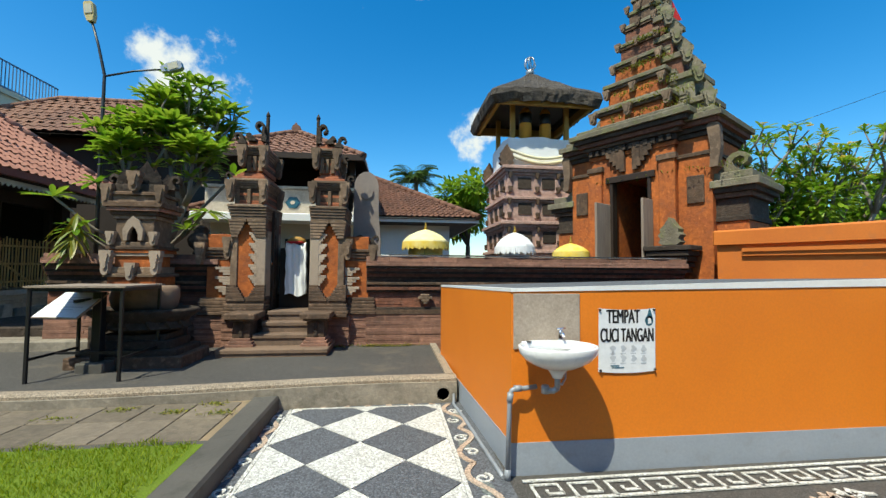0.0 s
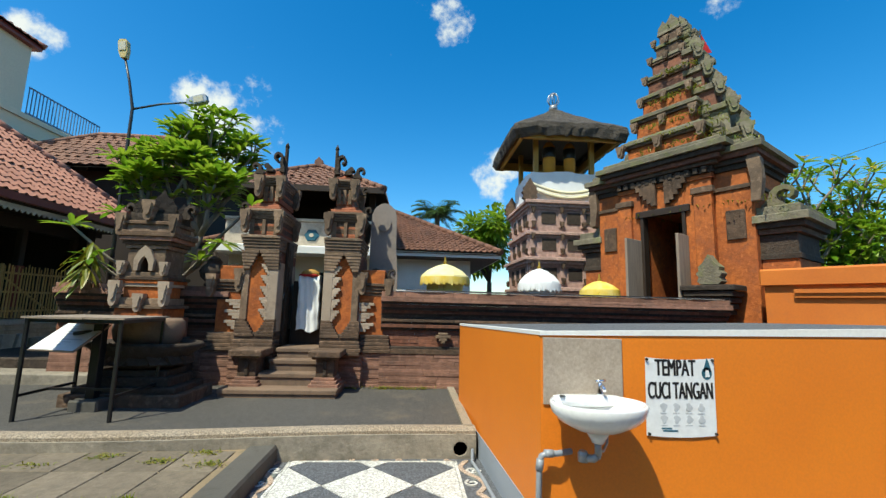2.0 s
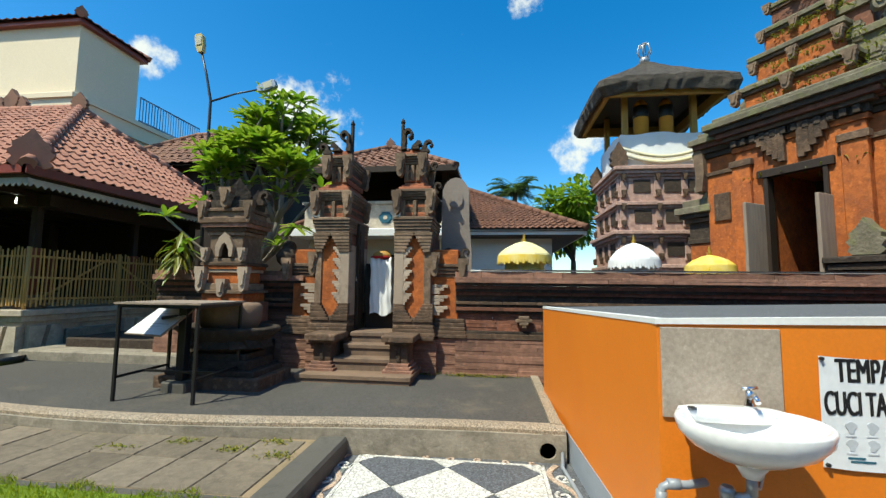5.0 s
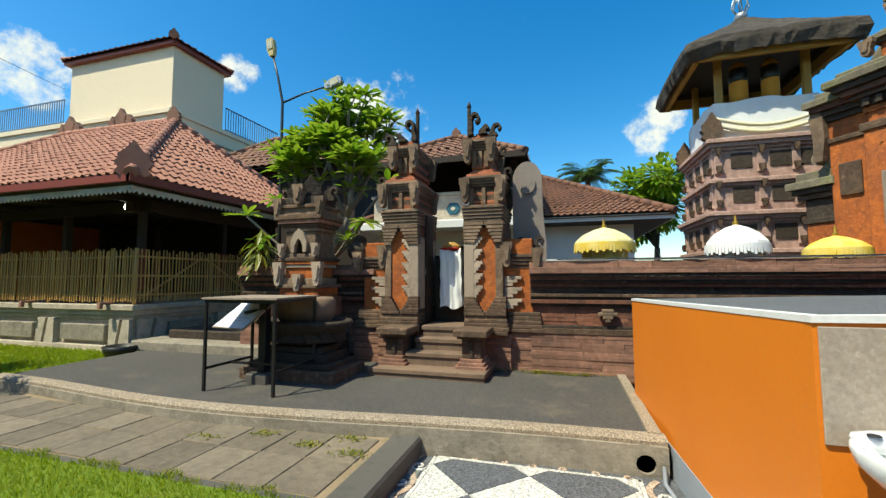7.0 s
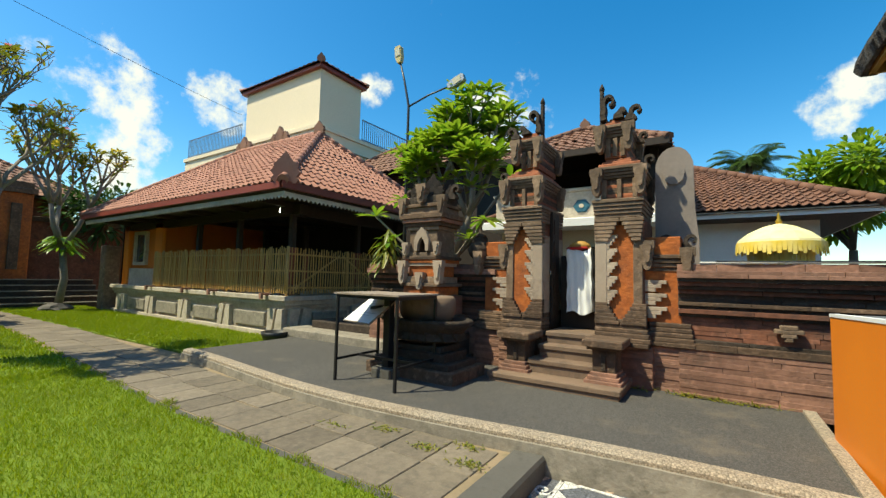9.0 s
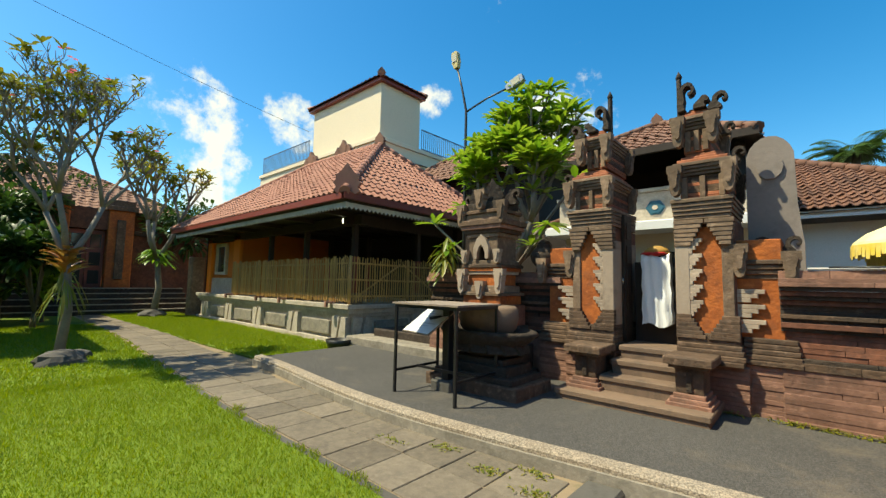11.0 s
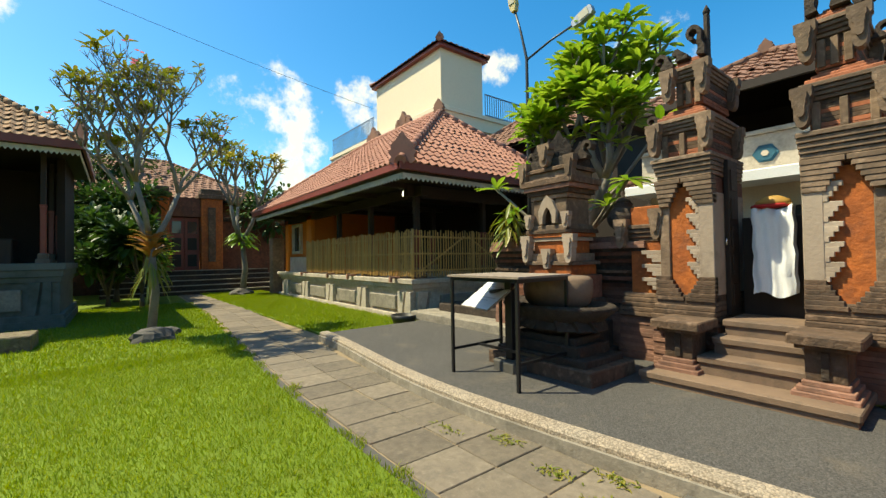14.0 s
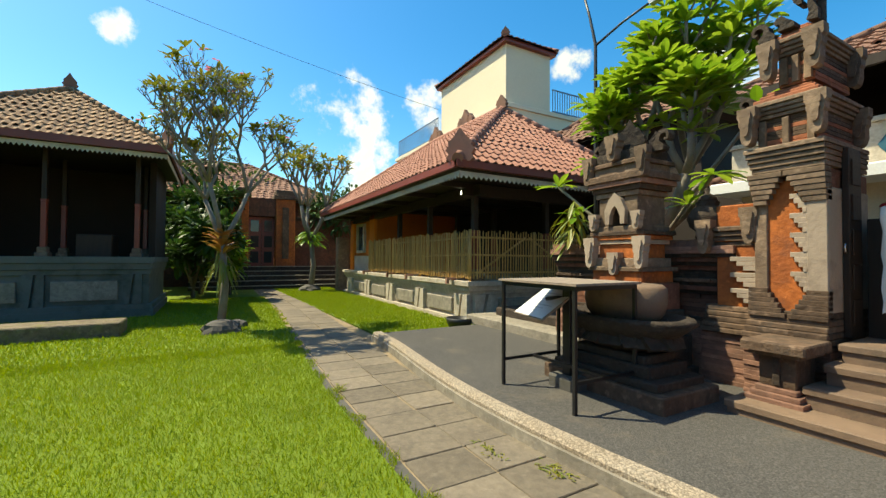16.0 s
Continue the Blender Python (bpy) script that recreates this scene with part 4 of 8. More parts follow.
def stone_bench(x):
    b = thing("stone_bench", (x, 6.50, TERRACE + 0.11), "small grey stone plinth beside the gate steps", "plinth", "plinths beside the steps")
    foot = Shape()
    for k in range(3):
        foot.box(-0.24 + k * 0.035, 0.24 - k * 0.035, -0.2 + k * 0.03, 0.3, k * 0.045, k * 0.045 + 0.04, 0.008)
    part("foot", foot, "brick_pale", b)
    stem = Shape().box(-0.15, 0.15, -0.1, 0.28, 0.135, 0.40, 0.01)
    part("stem", stem, "paras", b)
    part("bracket", Shape().box(-0.03, 0.03, -0.125, -0.1, 0.15, 0.38, 0.005), "paras_dark", b)
    top = Shape().box(-0.21, 0.21, -0.17, 0.32, 0.40, 0.44, 0.01).box(-0.26, 0.26, -0.22, 0.34, 0.44, 0.525, 0.015)
    part("top", top, "paras", b, "worn stone top")
    b.scale = (0.84, 0.88, 0.92)


stone_bench(-2.18)
stone_bench(-1.12)

# ---- roofs ----
def tiled_slope(name, mat, parent, a, b, c, d, width=0.2, length=0.26, thick=0.02, label=""):
    """Clay tiles over the slope a-b (eaves, left to right) and d-c (ridge): rows of small curved pieces that overlap."""
    a, b, c, d = (Vector(p) for p in (a, b, c, d))
    normal = (b - a).cross(d - a).normalized()
    if normal.z < 0:
        normal = -normal
    across = (b - a).normalized()
    up = normal.cross(across)
    if up.dot(d - a) < 0:
        up = -up
    high = (d - a).dot(up)
    rows = max(1, int(high / length))
    rnd = random.Random(name + str(round(a.x, 2)))
    v, f = [], []
    for r in range(rows + 1):
        s0, s1 = r * high / (rows + 1), (r + 1) * high / (rows + 1) + 0.06
        sm = min(1.0, (s0 + 0.1) / high)
        left, right = (a + (d - a) * sm - a).dot(across), (b + (c - b) * sm - a).dot(across)
        n = max(1, int((right - left) / width))
        w = (right - left) / n
        for k in range(n):
            x0 = left + k * w
            tip = rnd.uniform(-0.006, 0.01)
            base = len(v)
            for s, lift in ((s0 - 0.0, 0.045 + tip), (min(s1, high), 0.012)):
                for q, h in ((0.0, 0.012), (0.25, -0.012), (0.55, 0.0), (0.8, 0.034), (1.03, 0.014)):
                    v.append(tuple(a + across * (x0 + q * w) + up * s + normal * (lift + h)))
            for q, h in ((0.0, 0.012), (0.25, -0.012), (0.55, 0.0), (0.8, 0.034), (1.03, 0.014)):
                v.append(tuple(a + across * (x0 + q * w) + up * s0 + normal * (0.045 + tip + h - thick)))
            f += [(base + j, base + j + 1, base + j + 6, base + j + 5) for j in range(4)]
            f += [(base + 10 + j, base + 11 + j, base + j + 1, base + j) for j in range(4)]
    me = bpy.data.meshes.new(name)
    me.from_pydata(v, [], f)
    me.update()
    me.materials.append(M[mat])
    return tagged(part(name, me, mat, parent, label), kind="stuff")


def hip_roof(parent, x0, x1, y0, y1, z, rise, mat, ridge=None, kick=0.0, width=0.2, length=0.26, slopes="SENW"):
    """A hipped roof of clay tiles, with boards under it and ridge tiles. Returns the ridge's ends."""
    run = min(x1 - x0, y1 - y0) / 2
    if x1 - x0 >= y1 - y0:
        r0, r1 = Vector((x0 + run, (y0 + y1) / 2, z + rise)), Vector((x1 - run, (y0 + y1) / 2, z + rise))
    else:
        r0, r1 = Vector(((x0 + x1) / 2, y0 + run, z + rise)), Vector(((x0 + x1) / 2, y1 - run, z + rise))
    if ridge:
        r0, r1 = Vector(ridge[0]), Vector(ridge[1])
    A, B, C, D = Vector((x0, y0, z)), Vector((x1, y0, z)), Vector((x1, y1, z)), Vector((x0, y1, z))
    long_x = x1 - x0 >= y1 - y0
    faces = {"S": (A, B, r1, r0), "E": (B, C, r1, r1), "N": (C, D, r0, r1), "W": (D, A, r0, r0)} if long_x else {"S": (A, B, r0, r0), "E": (B, C, r1, r0), "N": (C, D, r1, r1), "W": (D, A, r0, r1)}
    boards = Shape()
    for q in faces.values():
        p = [q[0], q[1], q[2]] + ([q[3]] if (q[3] - q[2]).length > 1e-4 else [])
        boards.add([tuple(i) for i in p], [tuple(range(len(p)))])
        boards.add([tuple(i - Vector((0, 0, 0.06))) for i in p], [tuple(range(len(p) - 1, -1, -1))])
    part("roof_lining", boards, "dark_wood", parent)
    for key in slopes:
        tiled_slope("roof_tiles", mat, parent, *faces[key], width, length)
    caps = Shape()
    hips = [(A, r0), (B, r1 if long_x else r0), (C, r1), (D, r0 if long_x else r1)]
    for p, q in hips + [(r0, r1)]:
        n = max(1, int((q - p).length / 0.3))
        for i in range(n):
            s, e = p + (q - p) * (i / n), p + (q - p) * min(1.0, (i + 1.12) / n)
            caps.tube([s + Vector((0, 0, 0.035)), e + Vector((0, 0, 0.05))], [0.105, 0.085], 7)
    tagged(part("ridge_tiles", caps, mat, parent), kind="stuff")
    return r0, r1


def flame(s, x, y, z, h, rz=0.0, thick=0.09):
    """A flame-shaped roof ornament."""
    half = [(0.30, 0.0), (0.42, 0.10), (0.34, 0.22), (0.44, 0.36), (0.34, 0.46), (0.36, 0.58), (0.20, 0.72), (0.10, 0.86), (0.0, 1.0)]
    pts = [(a * h, b * h) for a, b in half] + [(-a * h, b * h) for a, b in reversed(half[:-1])]
    s.slab(pts, thick, front(x, y, z, rz) @ Matrix.Translation((0, 0, -thick / 2)))


def fringe(s, p, q, drop, step, m=0.0):
    """Scalloped board below an eave, from p to q."""
    p, q = Vector(p), Vector(q)
    n = max(1, int((q - p).length / step))
    out = Vector((0, 0, 1)).cross(q - p).normalized() * 0.02
    for i in range(n):
        a, b = p + (q - p) * (i / n), p + (q - p) * ((i + 1) / n)
        c = (a + b) / 2
        v = [a, b, b + Vector((0, 0, -drop * 0.55)), c + Vector((0, 0, -drop)), a + Vector((0, 0, -drop * 0.55))]
        s.add(v + [x + out for x in v], [(0, 1, 2, 3, 4), (9, 8, 7, 6, 5)] + [(k, (k + 1) % 5, 5 + (k + 1) % 5, 5 + k) for k in range(5)])


def plinth(parent, x0, x1, y0, y1, z0, z1, mat, panels_x, panels_y):
    """A moulded stone pavilion base with tapered stone brackets between recessed panels."""
    h = z1 - z0
    s = Shape()
    for a, b, out in ((0.0, 0.16, 0.10), (0.16, 0.24, 0.06), (0.24, 0.72, -0.05), (0.72, 0.80, 0.0), (0.80, 0.90, 0.05), (0.90, 1.0, 0.10)):
        s.box(x0 - out, x1 + out, y0 - out, y1 + out, z0 + a * h, z0 + b * h - 0.002, 0.012)
    pieces("moulding", s, mat, parent)

    def bracket(x, y, rz):
        w = 0.26
        s = Shape()
        s.slab([(-w, 0.0), (-w * 0.35, 0.0), (w * 0.05, 0.48 * h), (-w, 0.48 * h)], 0.10, front(x, y, z0 + 0.24 * h, rz))
        s.slab([(w, 0.48 * h), (w * 0.35, 0.48 * h), (-w * 0.05, 0.0), (w, 0.0)], 0.10, front(x, y, z0 + 0.24 * h, rz))
        part("bracket", s, mat, parent)

    for x in panels_x:
        bracket(x, y0 - 0.055, 0)
    for y in panels_y:
        bracket(x1 + 0.055, y, 90)
    for a, b in zip(panels_x, panels_x[1:]):
        part("panel", Shape().box(a + 0.4, b - 0.4, y0 - 0.03, y0 + 0.06, z0 + 0.32 * h, z0 + 0.62 * h, 0.02), "concrete", parent)
    for a, b in zip(panels_y, panels_y[1:]):
        part("panel", Shape().box(x1 - 0.06, x1 + 0.03, a + 0.4, b - 0.4, z0 + 0.32 * h, z0 + 0.62 * h, 0.02), "concrete", parent)


def post(parent, x, y, z0, z1, r=0.07):
    s = Shape().box(x - 0.17, x + 0.17, y - 0.17, y + 0.17, z0, z0 + 0.10, 0.02).box(x - 0.13, x + 0.13, y - 0.13, y + 0.13, z0 + 0.10, z0 + 0.24, 0.03)
    foot = part("post_base", s, "paras_light", parent, "white stone post base")
    zm = z0 + 0.24 + (z1 - z0) * 0.42
    p = Shape().box(x - r, x + r, y - r, y + r, z0 + 0.24, zm, 0.015)
    p.box(x - r * 1.15, x + r * 1.15, y - r * 1.15, y + r * 1.15, zm, zm + 0.05, 0.01)
    part("post", p, "red_wood", parent, "red painted wooden post")
    # Upper half dark: the eaves' shade is put into the post's colour.
    part("post_top", Shape().box(x - r * 0.9, x + r * 0.9, y - r * 0.9, y + r * 0.9, zm + 0.05, z1, 0.01), "dark_wood", parent)


# ---- pavilion with the bamboo fence ----
PX0, PX1, PY0, PY1, PZ = -17.1, -7.84, 7.15, 11.2, 1.04
pav = thing("pavilion", (0, 0, 0), "open pavilion on a grey stone base under a clay tile roof", "pavilion")
plinth(pav, PX0, PX1, PY0, PY1, 0.0, PZ, "base_stone", [PX1 - 0.3 - k * 2.05 for k in range(5)][::-1], [PY0 + 0.35, PY0 + 2.2, PY0 + 4.2])
EAVE = 3.24
r0, r1 = hip_roof(pav, PX0 - 0.4, -6.83, 6.22, 11.7, EAVE + 0.02, 2.75, "tile", ridge=((-13.7, 9.4, 5.68), (-9.73, 9.4, 5.63)), width=0.19, length=0.24)
fascia = Shape()
fascia.box(PX0 - 0.4, -6.83, 6.20, 6.27, EAVE - 0.09, EAVE + 0.04).box(-6.90, -6.81, 6.20, 11.7, EAVE - 0.09, EAVE + 0.04)
part("fascia", fascia, "red_wood", pav, "dark red eaves board")
lace = Shape()
fringe(lace, (PX0 - 0.3, 6.33, EAVE - 0.13), (-6.93, 6.33, EAVE - 0.13), 0.13, 0.11)
fringe(lace, (-6.96, 6.33, EAVE - 0.13), (-6.96, 11.65, EAVE - 0.13), 0.13, 0.11)
part("eaves_fringe", lace, "dirty_white", pav, "scalloped white eaves trim")
# Soffit wood whose colour carries part of the eaves' shade.
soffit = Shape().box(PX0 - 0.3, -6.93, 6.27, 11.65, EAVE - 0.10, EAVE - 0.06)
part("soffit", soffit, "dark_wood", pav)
beams = Shape().box(PX0, PX1 + 0.1, PY0 + 0.18, PY0 + 0.36, 2.86, 3.08).box(PX1 - 0.35, PX1 - 0.17, PY0, PY1, 2.86, 3.08)
for k in range(6):
    beams.box(PX1 - 0.3 - k * 1.7, PX1 - 0.18 - k * 1.7, 6.37, 11.55, 3.02, 3.13)
pieces("beam", beams, "dark_wood", pav)
for x in (-8.08, -10.2, -12.2):
    for y in (PY0 + 0.27, PY0 + 2.32):
        post(pav, x, y, PZ, 2.92)
post(pav, -8.08, PY1 - 0.4, PZ, 2.92)
# Shade of the open floor is painted into this near-black wall.
part("back_wall", Shape().box(-14.4, PX1, PY1 - 0.35, PY1 - 0.1, PZ, 3.12), "shade_wall", pav)
room = Shape().box(PX0 + 0.1, -14.3, PY0 + 0.3, PY1, PZ, 3.12)
part("room_wall", room, "orange_aged", pav, "orange painted end wall")
part("room_skirting", Shape().box(PX0 + 0.06, -14.28, PY0 + 0.24, PY0 + 0.3, PZ, PZ + 0.55, 0.01), "base_stone", pav)
pieces("room_pilaster", Shape().box(-14.75, -14.25, PY0 + 0.18, PY0 + 0.3, PZ, 3.02, 0.02).box(PX0 + 0.02, PX0 + 0.4, PY0 + 0.18, PY0 + 0.3, PZ, 3.02, 0.02), "orange_paint", pav)
win = part("window", Shape().box(-16.35, -15.45, PY0 + 0.20, PY0 + 0.3, 1.70, 1.80).box(-16.35, -15.45, PY0 + 0.20, PY0 + 0.3, 2.70, 2.80).box(-16.35, -16.25, PY0 + 0.20, PY0 + 0.3, 1.8, 2.70).box(-15.55, -15.45, PY0 + 0.20, PY0 + 0.3, 1.8, 2.70), "base_stone", pav, "grey framed window")
part("pane", Shape().box(-16.25, -15.55, PY0 + 0.27, PY0 + 0.294, 1.8, 2.70), "glass", win)
orn = Shape()
flame(orn, -6.95, 6.36, EAVE + 0.02, 0.62, 45, 0.14)
part("roof_ornament", orn, "tile", pav, "flame-shaped clay corner ornament")
orn = Shape()
flame(orn, -9.73, 9.4, 5.66, 0.40, 20, 0.12)
part("roof_ornament", orn, "tile_old", pav)
for k, (x, z) in enumerate(((-11.6, 5.68), (-13.6, 5.68))):
    orn = Shape()
    flame(orn, x, 9.4, z, 0.55, 0, 0.12)
    flame(orn, x + 0.3, 9.4, z, 0.35, 0, 0.12)
    flame(orn, x - 0.3, 9.4, z, 0.35, 0, 0.12)
    part("roof_ornament", orn, "tile_old", pav)
bulb = thing("light_bulb", (-8.25, 7.2, 2.93), "lit round bulb hanging under the pavilion eaves", "lamp")
part("bulb", Shape().lathe([(0.0, -0.04), (0.022, -0.03), (0.032, 0.0), (0.024, 0.03), (0.015, 0.08)], 0, 0, 12), "glow", bulb)
part("socket", Shape().lathe([(0.022, 0.07), (0.022, 0.13), (0.01, 0.15), (0.008, 0.22)], 0, 0, 8), "lead", bulb)

# bamboo fence along the edge of the pavilion floor
rnd = random.Random(5)
stakes = [Shape().tube([(0, 0, 0), (0.004, 0, 0.5), (rnd.uniform(-0.012, 0.012), 0, 1.0 + rnd.uniform(-0.04, 0.03))], [0.016, 0.015, 0.013], 5, True, False).mesh("stake") for _ in range(6)]


def bamboo_fence(x, y, length, rz, label, brace=()):
    fence = thing("bamboo_fence", (x, y, PZ), label, "fence", "bamboo fence panels", rz=rz)
    n = int(length / 0.072)
    for i in range(n):
        part("stake", stakes[i % 6], "bamboo", fence, at=(i * length / n + rnd.uniform(-0.01, 0.01), rnd.uniform(-0.008, 0.008), 0.05 + rnd.uniform(-0.02, 0.02)))
    for z in (0.18, 0.55, 0.92):
        part("rail", Shape().tube([(0, 0.03, z), (length / 2, 0.035, z - 0.015), (length, 0.03, z)], 0.022, 6), "bamboo", fence)
    for a, b in brace:
        part("brace", Shape().tube([(a, 0.05, 0.1), (b, 0.05, 0.95)], 0.02, 6), "bamboo", fence)
    for a in [0.0] + [k * 1.75 for k in range(1, int(length / 1.75) + 1)]:
        part("fence_post", Shape().tube([(a, 0.05, 0.0), (a, 0.05, 1.08)], 0.03, 6), "bamboo", fence)
    return fence


bamboo_fence(-14.2, 7.14, 2.15, 0, "split bamboo fence panel on the pavilion base")
bamboo_fence(-12.0, 7.12, 4.2, 0, "long split bamboo fence on the pavilion base")
bamboo_fence(-7.78, 7.14, 4.0, 90, "split bamboo fence with diagonal braces", ((0.1, 1.5), (3.0, 1.6)))
for x in (-14.1, -11.95, -10.6, -8.4):
    k = thing("fence_foot", (x, 7.06, PZ), "short brick-coloured wooden block holding the fence", "block", "fence feet")
    part("block", Shape().box(-0.05, 0.05, -0.16, 0.08, 0, 0.05, 0.01).box(-0.045, 0.045, -0.17, -0.11, -0.08, 0.05, 0.01), "brick_pale", k)

# ---- plants ----
def leaf_blade(s, base, way, length, width, droop=0.25, fold=0.12):
    """One long leaf with a midrib fold, bending down to its tip."""
    way = Vector(way).normalized()
    side = way.cross(Vector((0, 0, 1)))
    side = side.normalized() if side.length > 1e-3 else Vector((1, 0, 0))
    up = side.cross(way)
    v = []
    for t, w in ((0.0, 0.12), (0.35, 0.8), (0.65, 1.0), (0.88, 0.6)):
        c = Vector(base) + way * length * t - Vector((0, 0, 1)) * droop * length * t * t
        v += [c - side * width * w / 2 + up * fold * width * w, c, c + side * width * w / 2 + up * fold * width * w]
    v.append(Vector(base) + way * length - Vector((0, 0, 1)) * droop * length)
    f = []
    for i in range(3):
        f += [(3 * i, 3 * i + 1, 3 * i + 4, 3 * i + 3), (3 * i + 1, 3 * i + 2, 3 * i + 5, 3 * i + 4)]
    f += [(9, 10, 12), (10, 11, 12)]
    s.add(v, f)


def rosette(s, at, n, length, rnd, up=0.5, width=0.24, ahead=None):
    for k in range(n):
        a = 2 * math.pi * (k + rnd.random() * 0.7) / n
        e = up + rnd.uniform(-0.6, 0.75)
        way = Vector((math.cos(a), math.sin(a), e))
        if ahead:
            way += Vector(ahead) * 0.5
        leaf_blade(s, at, way, length * rnd.uniform(0.7, 1.15), length * width * rnd.uniform(0.85, 1.2), rnd.uniform(0.1, 0.4))


def frangipani(name, at, trunk, forks, spread, rnd, label, leaf_mat, leaf_n, leaf_len, flowers=None, flower_n=0, lean=(0, 0), levels=4, r0=0.10, up=0.55, leafy_share=1.0, first=0.8, shrink=0.72, leaf_levels=1):
    """A frangipani: a stout trunk that forks again and again into blunt branches, each with a whorl of leaves."""
    tree = thing(name, at, label, "tree")
    wood, leaves, blooms = Shape(), Shape(), Shape()
    tips = []

    def grow(p, way, length, r, level):
        mid = p + way * length * 0.5 + Vector((rnd.uniform(-1, 1), rnd.uniform(-1, 1), 0.3)) * length * 0.07
        end = p + way * length + Vector((0, 0, 0.05 * length))
        wood.tube([p, mid, end], [r, r * 0.88, r * 0.76], 6 if level > 1 else 8)
        if level >= levels - leaf_levels:
            tips.append((end, way))
        if level >= levels:
            return
        n = forks if level else max(3, forks)
        turn = rnd.random() * 6.28
        for k in range(n):
            if level > 1 and rnd.random() < 0.10:
                continue
            a = turn + 2 * math.pi * k / n + rnd.uniform(-0.35, 0.35)
            out = Vector((math.cos(a) * spread[0], math.sin(a) * spread[1], up))
            w = (way * 0.75 + out).normalized()
            grow(end - way * r * 0.4, w, length * shrink * rnd.uniform(0.75, 1.2), r * 0.68, level + 1)

    grow(Vector((0, 0, 0)), Vector((lean[0], lean[1], 1)).normalized(), trunk, r0, 0)
    for p, w in tips:
        if rnd.random() < leafy_share:
            rosette(leaves, p, leaf_n, leaf_len, rnd, 0.2, 0.25, w)
        if flower_n and rnd.random() < flowers[1]:
            for k in range(flower_n):
                c = p + Vector((rnd.uniform(-0.08, 0.08), rnd.uniform(-0.08, 0.08), 0.10 + rnd.uniform(0, 0.06)))
                for j in range(5):
                    a = 2 * math.pi * j / 5
                    leaf_blade(blooms, c, (math.cos(a), math.sin(a), 0.5), 0.06, 0.045, 0.1)
    part("trunk", wood, "bark", tree)
    if leaves.v:
        tagged(part("crown", leaves, leaf_mat, tree), kind="stuff")
    if blooms.v:
        tagged(part("blossom", blooms, flowers[0], tree), kind="stuff")
    return tree, tips


def broadleaf(name, at, height, radius, rnd, label, mat, n, leaf, trunk_h=0.4, blobs=9):
    """A leafy tree: trunk, limbs and a crown of many small leaves in uneven clumps."""
    tree = thing(name, at, label, "tree")
    wood, leaves = Shape(), Shape()
    wood.tube([(0, 0, 0), (0.05, 0, height * trunk_h)], [radius * 0.09, radius * 0.06], 8)
    for b in range(blobs):
        a, e = rnd.random() * 6.28, rnd.uniform(-0.3, 1.0)
        c = Vector((math.cos(a) * radius * rnd.uniform(0.25, 0.75), math.sin(a) * radius * rnd.uniform(0.25, 0.75), height * (0.62 + 0.25 * e)))
        wood.tube([(0.05, 0, height * trunk_h), c * 0.6 + Vector((0, 0, height * 0.18)), c], [radius * 0.045, radius * 0.03, 0.01], 5)
        br = radius * rnd.uniform(0.32, 0.5)
        for k in range(n // blobs):
            d = Vector((rnd.gauss(0, 1), rnd.gauss(0, 1), rnd.gauss(0, 0.8)))
            d = d.normalized() * br * rnd.random() ** 0.4
            leaf_blade(leaves, c + d, d + Vector((rnd.uniform(-0.2, 0.2), rnd.uniform(-0.2, 0.2), 0.1)), leaf * rnd.uniform(0.6, 1.2), leaf * 0.4, 0.3)
    part("trunk", wood, "bark_brown", tree)
    tagged(part("crown", leaves, mat, tree), kind="stuff")
    return tree


rnd = random.Random(11)
tree, tips = frangipani("frangipani_tree", (-4.05, 7.75, 0.25), 1.45, 3, (0.60, 0.48), rnd, "lush green frangipani tree growing behind the stone shrine", "leaf", 9, 0.30, None, 0, (0.06, -0.03), 5, 0.10, 0.64, 0.95, 0.8, 0.66, leaf_levels=3)
low = Shape()
twig = Shape()
for a, b, n in (((-4.6, 7.75, 1.9), (-5.45, 7.35, 2.72), 10), ((-4.6, 7.75, 1.8), (-5.1, 7.3, 2.2), 9), ((-4.2, 7.8, 1.9), (-3.5, 7.5, 2.55), 12), ((-4.3, 7.8, 2.0), (-5.0, 7.5, 3.0), 12), ((-4.3, 7.8, 2.0), (-3.2, 7.7, 3.2), 12), ((-4.3, 7.8, 1.9), (-3.75, 7.5, 2.25), 9)):
    rel = lambda p: Vector(p) - Vector((-4.35, 7.95, 0.3))
    twig.tube([rel(a), (rel(a) + rel(b)) / 2 + Vector((0, 0, -0.08)), rel(b)], [0.03, 0.025, 0.02], 6)
    rosette(low, rel(b), n, 0.34, rnd, 0.3, 0.26)
part("branch", twig, "bark", tree)
tagged(part("low_leaves", low, "leaf", tree), kind="stuff")
fern = Shape()
for k in range(34):
    a = rnd.uniform(0, 6.28)
    leaf_blade(fern, (-0.72 + rnd.uniform(-0.05, 0.05), -0.75, 1.95 + rnd.uniform(-0.45, 0.25)), (math.cos(a) * 0.5, math.sin(a) * 0.5 - 0.2, -0.35), 0.32, 0.055, 0.5)
tagged(part("yellow_fronds", fern, "leaf_yellow", tree, "hanging yellow-green fronds"), kind="stuff")

tree.scale = (1.12, 1.05, 0.98)

# ---- stone shrine with its lotus pedestal ----
shrine = thing("stone_shrine", (-3.70, 6.70, TERRACE), "weathered brick and stone shrine pillar with carved niche and finials", "shrine")


def tier(parent, mat, name, w, d, z0, z1, c=0.012, dy=0.0, label=""):
    return part(name, Shape().box(-w, w, dy - d, dy + d, z0, z1, c), mat, parent, label)


z = 0.0
